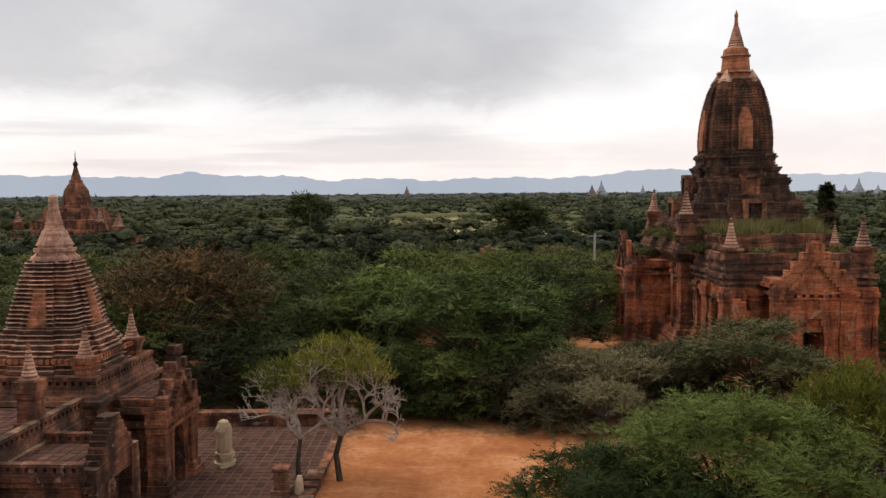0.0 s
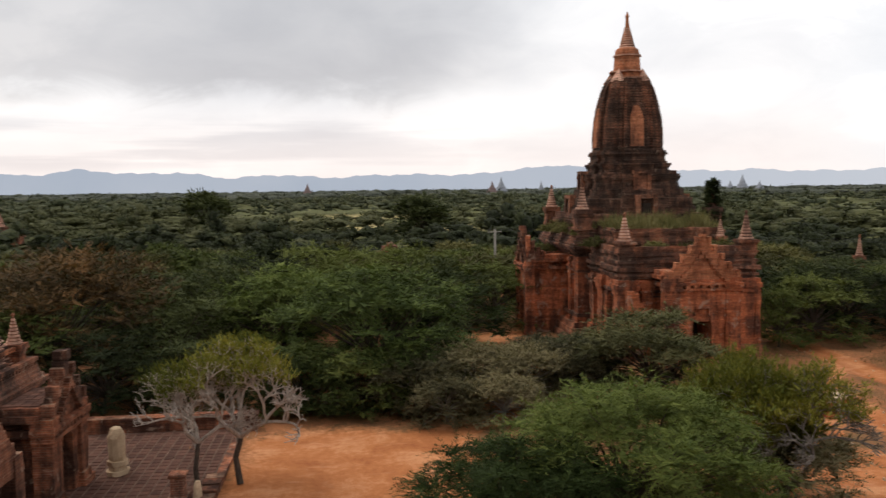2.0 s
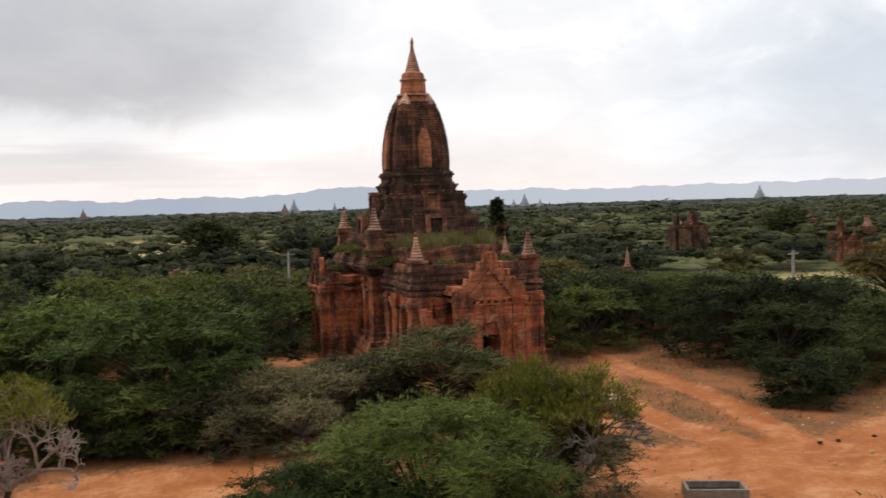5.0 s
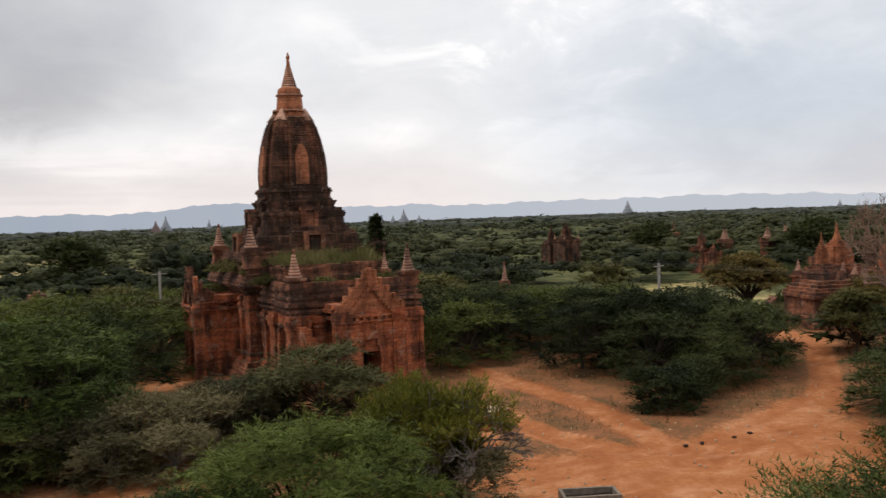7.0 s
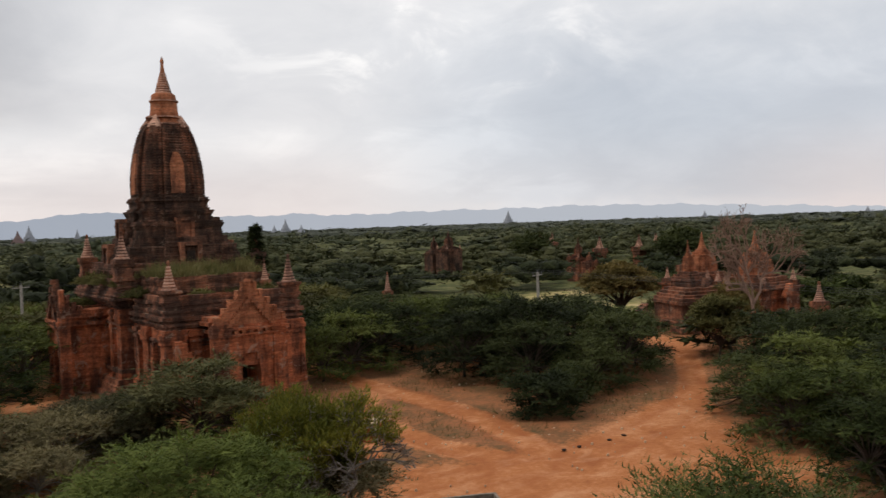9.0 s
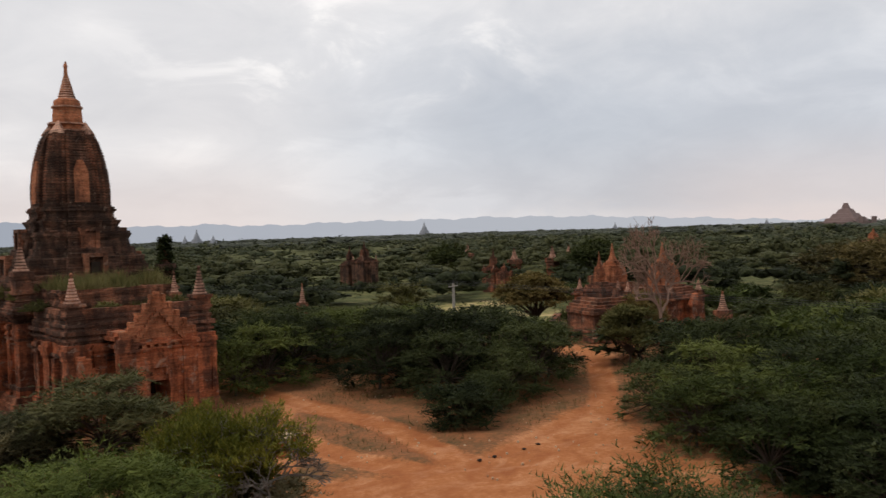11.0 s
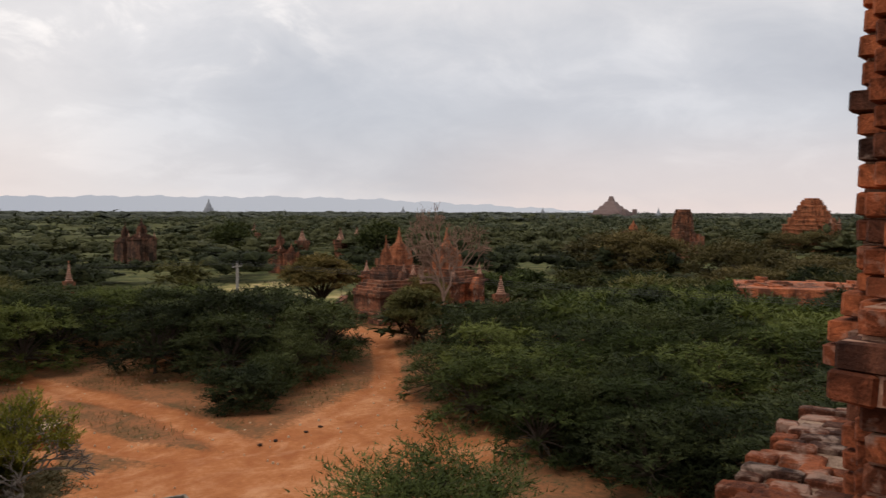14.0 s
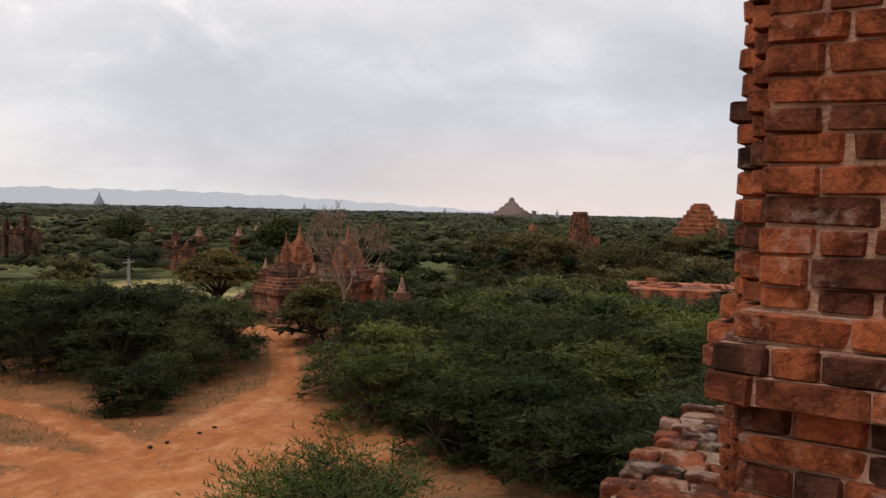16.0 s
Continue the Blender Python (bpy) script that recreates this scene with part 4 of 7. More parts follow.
box(bm, -2.45, 2.45, -2.45, 2.45, 0.9, 3.5)
box(bm, -2.1, 2.1, -9.0, -2.4, 0.7, 3.0)
roughen(bm, 1.0, 0.02)
part("body_wall", bm, BRICK_AGED, near, "orange brick wall between dark mouldings")
for sx, sy, y0 in ((1, -1, 0), (1, 1, 0), (-1, -1, 0), (-1, 1, 0)):
    bm = bmesh.new()
    for za, zb, g in ((0.85, 1.2, 0.12), (1.2, 2.9, 0.0), (2.9, 3.1, 0.06), (3.1, 3.3, 0.12), (3.3, 3.5, 0.04)):
        xa, xb = sorted((sx * (1.75 - g), sx * (2.55 + g)))
        ya, yb = sorted((sy * (1.75 - g), sy * (2.55 + g)))
        box(bm, xa, xb, ya, yb, za, zb)
    roughen(bm, 0.6, 0.02)
    part("corner_pilaster", bm, BRICK_GRIM, near)
bm = bmesh.new()
stack(bm, [(3.5, 2.6), (3.6, 2.6), (3.62, 2.72), (3.76, 2.72), (3.78, 2.86), (3.95, 2.86), (3.97, 2.72), (4.1, 2.70), (4.12, 2.58), (4.3, 2.56)], SQUARE, 0, 0, 0.015)
box(bm, -2.25, 2.25, -9.15, -2.6, 3.0, 3.15)
box(bm, -2.4, 2.4, -9.3, -2.6, 3.15, 3.4)
box(bm, -2.25, 2.25, -9.15, -2.6, 3.4, 3.7)
part("cornice", bm, BRICK_DARK, near)
bm = bmesh.new()
for sgn in (-1, 1):
    box(bm, sgn * 2.42 - 0.13, sgn * 2.42 + 0.13, -2.55, 2.55, 4.3, 4.42)
    box(bm, -2.29, 2.29, sgn * 2.42 - 0.13, sgn * 2.42 + 0.13, 4.3, 4.42)
    dentils(bm, sgn * 2.42, -2.5, sgn * 2.42, 2.5, 4.42, 0.16, 0.12, 0.26, 0.075)
    dentils(bm, -2.3, sgn * 2.42, 2.3, sgn * 2.42, 4.42, 0.16, 0.12, 0.26, 0.075)
    box(bm, sgn * 2.42 - 0.14, sgn * 2.42 + 0.14, -2.56, 2.56, 4.58, 4.72)
    box(bm, -2.28, 2.28, sgn * 2.42 - 0.14, sgn * 2.42 + 0.14, 4.58, 4.72)
    box(bm, sgn * 2.1 - 0.13, sgn * 2.1 + 0.13, -9.1, -2.75, 3.7, 3.8)
    dentils(bm, sgn * 2.1, -9.0, sgn * 2.1, -2.8, 3.8, 0.15, 0.12, 0.26, 0.075)
    box(bm, sgn * 2.1 - 0.14, sgn * 2.1 + 0.14, -9.1, -2.75, 3.95, 4.08)
part("parapet", bm, BRICK_GRIM, near, "low parapet with brick dentils")
bm = bmesh.new()
prof = [(4.3, 2.25), (4.75, 2.2), (4.78, 2.05), (5.1, 2.0), (5.3, 2.12), (5.35, 1.95), (5.6, 1.85), (5.68, 1.98), (5.72, 1.72), (5.95, 1.62), (6.05, 1.66), (6.2, 1.5)]
stack(bm, courses(prof, 0.13, 0.05), REDENT, 0, 0, 0.015)
part("tower_base", bm, BRICK_GRIM, near)
bm = bmesh.new()
dentils(bm, 2.08, -1.9, 2.08, 1.9, 5.1, 0.16, 0.08, 0.22, 0.07)
dentils(bm, -1.9, -2.08, 1.9, -2.08, 5.1, 0.16, 0.08, 0.22, 0.07)
part("frieze", bm, BRICK_NEW, near)
bm = bmesh.new()
prof = [(6.2, 1.48), (6.6, 1.40), (7.2, 1.24), (7.9, 1.04), (8.3, 0.90), (8.62, 0.80)]
stack(bm, courses(prof, 0.15, 0.06), REDENT, 0, 0, 0.015)
part("tower", bm, BRICK_GRIM, near, "tapering tower of pale-edged brick courses")
tagged(part("ribbing", ribs(prof, 0.15, 0.035, 0.075, REDENT), STUCCO, near, "pale brick edges round the tower"), kind="stuff")
tagged(part("ribbing", ribs([(4.4, 2.22), (4.75, 2.2), (4.78, 2.05), (5.1, 2.02), (5.35, 2.0), (5.6, 1.88), (5.72, 1.74), (6.2, 1.52)], 0.17, 0.035, 0.06, REDENT), STUCCO, near, "pale brick edges round the tower base"), kind="stuff")
for q in range(4):
    bm = bmesh.new()
    v = [bm.verts.new(c) for c in ((-0.3, -0.90, 8.55), (0.3, -0.90, 8.55), (0.3, -0.55, 8.55), (-0.3, -0.55, 8.55), (0, -0.62, 9.0))]
    for f in ((0, 1, 4), (1, 2, 4), (2, 3, 4), (3, 0, 4), (3, 2, 1, 0)):
        bm.faces.new([v[i] for i in f])
    bmesh.ops.rotate(bm, verts=bm.verts, matrix=Matrix.Rotation(q * math.pi / 2 + math.pi / 4, 3, "Z"))
    part("shoulder_gablet", bm, STUCCO, near, "pale stuccoed gablet at the foot of the spire")
    bm = bmesh.new()
    for k in range(9):
        z = 6.3 + k * 0.15
        r = float(np.interp(z, [p[0] for p in prof], [p[1] for p in prof])) + 0.07
        box(bm, -0.34 + 0.016 * k, 0.34 - 0.016 * k, -r, -r + 0.2, z, z + 0.13)
    bmesh.ops.rotate(bm, verts=bm.verts, matrix=Matrix.Rotation(q * math.pi / 2, 3, "Z"))
    part("tower_panel", bm, BRICK_NEW, near)
bm = bmesh.new()
prof = [(8.6, 0.86), (8.75, 0.84), (8.77, 0.62), (8.92, 0.62), (8.94, 0.74), (9.05, 0.74), (9.07, 0.60), (9.14, 0.60), (9.16, 0.66), (9.22, 0.64), (9.5, 0.50), (9.72, 0.42)]
z, r = 9.72, 0.36
for k in range(9):
    prof += [(z, r), (z + 0.075, r * 0.97), (z + 0.08, r * 0.82), (z + 0.108, r * 0.82)]
    z, r = z + 0.11, r * 0.92
prof += [(10.75, 0.17), (10.95, 0.17), (11.03, 0.08)]
stack(bm, prof, ROUND, 0, 0, 0.006)
part("spire", bm, STUCCO, near, "ringed pinkish spire with a broken tip")
for x, y, zb, top in ((1.95, -1.95, 5.33, 6.5), (1.95, 1.95, 5.33, 6.52), (-1.95, 1.95, 5.33, 6.5), (-1.95, -1.95, 5.33, 6.5), (1.75, -5.2, 5.25, 6.42)):
    finial(near, x, y, 4.32 if y > -3 else 3.72, zb, top, 0.33, BRICK_AGED)
gable_porch(near, "x", 1.62, 2.4, 4.6, 3.2, 5.2, BRICK_AGED, BRICK_GRIM, 0.5, 1.9, 1)


def side_porch(y0, y1, x0, x1, zr, apex, parent):
    """The lower porch of the hall, with a paved flat roof and a stepped gable."""
    mid, half = (y0 + y1) / 2, (y1 - y0) / 2
    bm = bmesh.new()
    box(bm, x0, x1 - 0.4, y0, y1, 0, zr - 0.35)
    box(bm, x0, x1 - 0.3, y0 - 0.12, y1 + 0.12, zr - 0.35, zr - 0.18)
    box(bm, x0, x1 - 0.25, y0 - 0.2, y1 + 0.2, zr - 0.18, zr - 0.02)
    roughen(bm, 0.9, 0.02)
    part("porch_wall", bm, BRICK_GRIM, parent)
    bm = bmesh.new()
    for y in (y0 - 0.02, y1 + 0.02):
        box(bm, x0, x1 - 0.3, y - 0.12, y + 0.12, zr - 0.02, zr + 0.08)
        dentils(bm, x0, y, x1 - 0.3, y, zr + 0.08, 0.14, 0.11, 0.26, 0.075)
        box(bm, x0, x1 - 0.3, y - 0.13, y + 0.13, zr + 0.22, zr + 0.32)
    part("parapet", bm, BRICK_GRIM, parent)
    bm = bmesh.new()
    for s in (-1, 1):
        box(bm, x1 - 0.55, x1, mid + s * half * 0.8 - 0.28, mid + s * half * 0.8 + 0.28, 0, zr + 0.1)
    n = 12
    for k in range(n):
        s = k / n
        w = half * (1.0 * (1 - s) ** 1.1 + 0.12)
        za, zb = zr - 0.5 + (apex - zr + 0.5) * s, zr - 0.5 + (apex - zr + 0.5) * (s + 1 / n)
        box(bm, x1 - 0.5, x1 - 0.05 + 0.02 * (k % 2), mid - w, mid + w, za, zb)
    roughen(bm, 0.7, 0.02)
    part("gable", bm, BRICK_GRIM, parent)


side_porch(-8.2, -5.3, 2.0, 5.2, 3.3, 4.6, near)
for (x0, x1, y0, y1, z) in ((2.5, 4.1, -1.4, 1.4, 3.72), (2.2, 4.5, -8.0, -5.5, 3.29), (-1.9, 1.9, -8.8, -2.9, 3.71), (-2.2, 2.2, -2.2, 2.2, 4.31)):
    bm = bmesh.new()
    nx_, ny_ = max(1, round((x1 - x0) / 0.34)), max(1, round((y1 - y0) / 0.3))
    for i in range(nx_):
        for j in range(ny_):
            xa, ya = x0 + (x1 - x0) * i / nx_, y0 + (y1 - y0) * j / ny_
            box(bm, xa + 0.012, xa + (x1 - x0) / nx_ - 0.012, ya + 0.012, ya + (y1 - y0) / ny_ - 0.012, z, z + 0.03 + random.uniform(0, 0.012), 0.006)
    part("roof_paving", bm, PAVER, near, "weathered brick roof paving")

# paved court with its low wall
bm = bmesh.new()
box(bm, -24, -5.4, 12, 38.2, -0.4, 0.10)
tagged(new("court_floor", mesh_of(bm, "court_floor", PAVER_JOINT)), "mortar bed of the paved temple court", "pavement", kind="structure")
bm = bmesh.new()
box(bm, -24, -4.6, 38.2, 38.75, -0.3, 0.62)
box(bm, -24, -4.5, 38.15, 38.8, 0.62, 0.78)
roughen(bm, 1.2, 0.03)
tagged(new("court_wall", mesh_of(bm, "court_wall", BRICK_AGED)), "low red brick wall round the paved court", "wall", kind="structure")
bm = bmesh.new()
box(bm, -5.4, -5.05, 25, 38.2, -0.3, 0.14)
for k in range(7):
    box(bm, -5.6 + random.uniform(-0.1, 0.1), -5.0, 27.0 + k * 0.7, 27.5 + k * 0.7, 0.1, 0.2 + random.uniform(0, 0.12))
roughen(bm, 0.6, 0.04)
tagged(new("court_kerb", mesh_of(bm, "court_kerb", BRICK_WORN)), "broken brick kerb along the court", "kerb", kind="structure")

# gate stubs and seated stone guardian beside the porch
guard = thing("guardian_statue", "pale weathered seated stone guardian on a moulded base", "statue", pose(-9.2, 32.6, 0.13))
bm = bmesh.new()
stack(bm, [(0, 0.42), (0.16, 0.42), (0.18, 0.32), (0.36, 0.30), (0.38, 0.40), (0.55, 0.40), (0.57, 0.33), (0.7, 0.32), (1.45, 0.33), (1.6, 0.30), (1.78, 0.2), (1.85, 0.1)], OCTO, 0, 0, 0.045)
part("guardian", bm, PALE_STONE, guard)
bm = bmesh.new()
stack(bm, [(0.1, 0.35), (0.25, 0.35), (0.28, 0.24), (0.9, 0.22), (0.95, 0.3), (1.05, 0.3)], SQUARE, -6.3, 29.6, 0.02)
tagged(new("broken_pillar", mesh_of(bm, "broken_pillar", BRICK_DARK)), "stump of a dark brick pillar on the court", "pillar")
bm = bmesh.new()
stack(bm, [(0.1, 0.16), (0.6, 0.14), (0.8, 0.08)], OCTO, -5.6, 29.4, 0.02)
tagged(new("stone_stump", mesh_of(bm, "stone_stump", PALE_STONE)), "short pale stone stump beside the pillar", "stone")


def shrine(x, y, half, z_wall, z_top, label, mats=(BRICK_RED, BRICK_WORN, BRICK_NEW), turn=-1.0, pins=True, group="", plan=REDENT, bulge=1.0):
    """A small spired brick shrine."""
    ob = thing("brick_shrine", label, "shrine", pose(x, y, 0, 0, 0, turn), group)
    bm = bmesh.new()
    box(bm, -half, half, -half, half, 0, z_wall)
    roughen(bm, 1.5, 0.05)
    part("body_wall", bm, mats[0], ob)
    bm = bmesh.new()
    h = z_top - z_wall
    prof = [(z_wall, half * 1.1), (z_wall + 0.05 * h, half * 1.12), (z_wall + 0.06 * h, half * 0.95), (z_wall + 0.11 * h, half * 0.92), (z_wall + 0.12 * h, half * 0.76), (z_wall + 0.18 * h, half * 0.72), (z_wall + 0.19 * h, half * 0.58), (z_wall + 0.24 * h, half * 0.52)]
    stack(bm, courses(prof, 0.22, 0.06), SQUARE, 0, 0, 0.03)
    part("roof_terrace", bm, mats[1], ob)
    bm = bmesh.new()
    b = half * bulge
    prof = [(z_wall + 0.24 * h, b * 0.42), (z_wall + 0.38 * h, b * 0.44), (z_wall + 0.52 * h, b * 0.37), (z_wall + 0.62 * h, b * 0.25)]
    stack(bm, courses(prof, 0.25, 0.05), plan, 0, 0, 0.02)
    part("tower", bm, mats[2], ob)
    bm = bmesh.new()
    prof, zz, r = [(z_wall + 0.62 * h, b * 0.24), (z_wall + 0.66 * h, b * 0.24), (z_wall + 0.665 * h, b * 0.17)], z_wall + 0.665 * h, b * 0.17
    for k in range(6):
        prof += [(zz, r), (zz + 0.028 * h, r * 0.95), (zz + 0.03 * h, r * 0.8)]
        zz, r = zz + 0.042 * h, r * 0.78
    prof += [(z_top, 0.02)]
    stack(bm, prof, OCTO)
    part("spire", bm, mats[2], ob)
    if pins:
        for sx in (-1, 1):
            for sy in (-1, 1):
                finial(ob, sx * half * 0.86, sy * half * 0.86, z_wall, z_wall + 0.13 * h, z_wall + 0.34 * h, half * 0.13)
    bm = bmesh.new()
    box(bm, -half * 0.3, half * 0.3, -half - 0.9, -half, 0, z_wall * 0.8)
    for k in range(6):
        w = half * 0.42 * (1 - k / 6.5)
        box(bm, -w, w, -half - 0.95, -half - 0.5, z_wall * 0.8 + k * 0.22, z_wall * 0.8 + k * 0.22 + 0.23)
    roughen(bm, 0.8, 0.05)
    part("porch", bm, mats[0], ob)
    # No opening is cut: a near-black box paints the doorway's shade.
    bm = bmesh.new()
    box(bm, -0.42, 0.42, -half - 0.93, -half - 0.6, 0.1, z_wall * 0.55)
    part("doorway_shade_box", bm, SHADE_AND_DARK, ob, "dark box painted as a shaded doorway")
    return ob

# ---------------------------------------------------------------- shrines in the plain
RA = shrine(*polar(54.08, 90), 2.9, 3.9, 9.3, "red brick shrine with slender spire behind a low wall", group="shrines behind the wall")
RB = shrine(*polar(57.35, 87), 2.9, 3.7, 9.4, "red brick shrine with bulbous tower behind a bare tree", group="shrines behind the wall", bulge=1.12)
shrine(*polar(53.2, 85), 1.2, 4.6, 8.6, "narrow dark brick shrine beside the spired ones", (BRICK_DARK, BRICK_DARK, BRICK_NEW), pins=False, group="shrines behind the wall")
bm = bmesh.new()
box(bm, -3.4, 3.4, -0.5, 4.5, 0, 2.7)
box(bm, -3.7, 3.7, -0.8, 4.5, 0, 0.5)
for k in range(5):
    g = (0.25, 0.1, -0.3, -0.7, -1.1)[k]
    box(bm, -3.4 - g, 3.4 + g, -0.5 - g, 4.5, 2.7 + 0.28 * k, 2.98 + 0.28 * k)
for k in range(-1, 2):
    box(bm, k * 2.4 - 0.25, k * 2.4 + 0.25, -0.7, -0.4, 0.4, 2.65)
roughen(bm, 1.3, 0.08)
hall = new("brick_hall", mesh_of(bm, "brick_hall", BRICK_WORN))
hall.matrix_world = pose(*polar(54.6, 82.5), 0, 0, 0, -20)
tagged(hall, "long ruined brick hall with stepped dark roof", "ruin")
finob = thing("brick_pinnacle", "single ringed brick pinnacle among green trees", "pinnacle", pose(*polar(61.1, 80), 0))
finial(finob, 0, 0, 0, 3.1, 4.9, 0.55)
# boundary wall of the shrines
for (xa, ya), (xb, yb) in (((63.5, 54.5), (66.5, 41.5)), ((66.5, 41.5), (72.5, 38.8)), ((63.5, 54.5), (76, 63))):
    L = math.hypot(xb - xa, yb - ya)
    bm = bmesh.new()
    box(bm, 0, L, -0.3, 0.3, 0, 0.9)
    box(bm, 0, L, -0.4, 0.4, 0.9, 1.1)
    roughen(bm, 1.2, 0.05)
    w = new("boundary_wall", mesh_of(bm, "boundary_wall", BRICK_WORN))
    w.matrix_world = pose(xa, ya, 0, 0, 0, math.degrees(math.atan2(yb - ya, xb - xa)))
    tagged(w, "low dark brick wall round the shrines", "wall", kind="structure")

# lesser monuments further off
shrine(*polar(36.1, 172), 1.5, 4.8, 9.0, "ruined dark brick shrine with broken tower in the woods", (BRICK_TOWER, BRICK_TOWER, BRICK_GRIM), pins=False)
shrine(*polar(37.1, 168), 1.9, 5.4, 9.9, "ruined brick shrine with pale stucco pinnacles in the woods", (BRICK_TOWER, BRICK_GRIM, BRICK_GRIM))
finob = thing("slender_pinnacle", "slender reddish brick pinnacle beside a field", "pinnacle", pose(*polar(32.86, 95), 0))
finial(finob, 0, 0, 0, 3.6, 5.8, 0.42)
shrine(*polar(45.97, 150), 1.45, 3.8, 7.9, "small reddish brick shrine in the woods", (BRICK_AGED, BRICK_AGED, BRICK_WORN))
shrine(*polar(46.7, 146), 1.0, 3.4, 5.4, "small broken brick shrine in the woods", (BRICK_AGED, BRICK_AGED, BRICK_WORN), pins=False)
for a, d, z in ((47.4, 190, 7.0), (50.0, 190, 7.2), (51.1, 230, 6.6), (43.4, 240, 7.6), (44.2, 240, 7.6), (53.2, 120, 6.8)):
    finob = thing("far_pinnacle", "small brick pinnacle rising from the woods", "pinnacle", pose(*polar(a, d), 0), "far pinnacles")
    finial(finob, 0, 0, 0, z * 0.62, z, 1.1)
shrine(*polar(69.9, 240), 2.6, 5.0, 8.8, "small brick shrine far in the scrub", pins=False)

# low broken ruin among the trees
bm = bmesh.new()
for k in range(9):
    box(bm, -3.0 + 0.62 * k, -2.3 + 0.62 * k, -1.0, 1.2, 0, 2.4 + 1.6 * math.sin(0.5 + k * 0.55) + random.uniform(-0.3, 0.3))
roughen(bm, 0.7, 0.12)
low_ruin = new("low_ruin", mesh_of(bm, "low_ruin", BRICK_WORN))
low_ruin.matrix_world = pose(*polar(3.2, 108), 0)
tagged(low_ruin, "low broken dark red brick ruin among trees", "ruin")

# bell-shaped stupa
bell = thing("bell_stupa", "pinkish brick bell-shaped stupa with dark metal finial on terraces", "stupa", pose(*polar(-24.4, 175), 0))
bm = bmesh.new()
stack(bm, [(0, 9.2), (3.2, 9.0), (3.25, 8.4), (4.6, 8.2), (4.65, 6.3), (6.4, 6.1), (6.45, 4.7), (7.9, 4.5), (7.95, 4.3), (8.6, 4.2)], SQUARE)
part("terrace", bm, BRICK_AGED, bell)
bm = bmesh.new()
stack(bm, [(8.6, 2.75), (9.0, 2.75), (9.05, 2.55), (10.6, 2.5), (11.9, 2.2), (12.9, 1.6), (13.5, 1.15), (13.55, 1.25), (13.9, 1.2), (13.95, 0.95), (14.6, 0.8), (15.5, 0.55), (16.3, 0.35)], ROUND)
part("bell", bm, BRICK_AGED, bell)
bm = bmesh.new()
stack(bm, [(16.3, 0.3), (16.6, 0.34), (16.9, 0.48), (17.3, 0.4), (17.5, 0.12), (19.0, 0.06), (19.6, 0.02)], OCTO)
part("metal_finial", bm, SHADE_AND_DARK, bell, "dark metal finial")
for sx in (-1, 1):
    finial(bell, sx * 7.6, -7.6, 4.4, 6.2, 8.6, 0.8)
finob = thing("gate_pinnacle", "small brick gatehouse with a spire beside the stupa", "gatehouse", pose(*polar(-22.0, 165), 0))
finial(finob, 0, 0, 0, 5.2, 8.2, 1.1)
bm = bmesh.new()
box(bm, 1.2, 3.6, -1.2, 1.2, 0, 5.0)
part("gate_wall", bm, BRICK_AGED, finob)

# broken tower, terraced pyramid temple and flat ruin
ruin = thing("broken_tower", "stump of a tall brick tower with flat broken top", "ruin", pose(*polar(73.1, 200), 0, 0, 0, -4))
bm = bmesh.new()
stack(bm, courses([(0, 3.6), (3.5, 3.5), (4.0, 3.6), (4.2, 2.6), (6.2, 2.5), (6.6, 2.2), (9.5, 2.05), (10.8, 1.7), (11.6, 1.5)], 0.35, 0.1), REDENT, 0, 0, 0.08)
box(bm, 6.0, 8.2, -1.5, 1.5, 0, 5.8)
box(bm, 9.0, 10.2, -1.5, 1.5, 0, 5.2)
part("tower", bm, BRICK_WORN, ruin)
pyr = thing("terraced_temple", "massive terraced brick temple with flat dome", "temple", pose(*polar(80.9, 260), 0, 0, 0, -2))
bm = bmesh.new()
stack(bm, courses([(0, 7.4), (7.4, 7.2), (7.5, 6.0), (9.3, 5.8), (9.4, 4.9), (11.2, 4.6), (11.3, 3.9), (12.8, 3.6), (12.9, 3.0), (14.2, 2.6), (15.0, 1.6)], 0.5, 0.12), REDENT, 0, 0, 0.08)
box(bm, 10, 15, -2, 3, 0, 7.0)
part("terrace_body", bm, BRICK_NEW, pyr)
tagged(part("ribbing", ribs([(0.5, 7.4), (7.4, 7.2), (7.5, 6.0), (9.3, 5.8), (9.4, 4.9), (11.2, 4.6), (11.3, 3.9), (12.8, 3.6), (12.9, 3.0), (14.2, 2.6)], 1.25, 0.22, 0.25, REDENT), BRICK_NEW, pyr, "paler ledges of the terraces"), kind="stuff")
# Doorway shade, painted as a near-black box.
bm = bmesh.new()
box(bm, -0.7, 0.7, -7.2, -6.6, 3.5, 6.0)
part("doorway_shade_box", bm, SHADE_AND_DARK, pyr, "dark box painted as a shaded doorway")
for sx in (-1, 1):
    finial(pyr, sx * 6.2, -6.2, 6.5, 8.0, 9.8, 0.6)
bm = bmesh.new()
box(bm, 0, 15.5, -9, 0, 0, 4.6)
for k in range(26):
    x, y = random.uniform(0.3, 14), random.uniform(-8.5, -0.6)
    box(bm, x, x + random.uniform(0.6, 1.6), y, y + random.uniform(0.4, 1.0), 4.6, 4.72 + random.uniform(0, 0.22))
roughen(bm, 1.3, 0.09)
flat = new("flat_ruin", mesh_of(bm, "flat_ruin", BRICK_RED))
flat.matrix_world = pose(*polar(76.35, 84), 0, 0, 0, -74)
tagged(flat, "flat-topped block of ruined brick among scrub", "ruin")

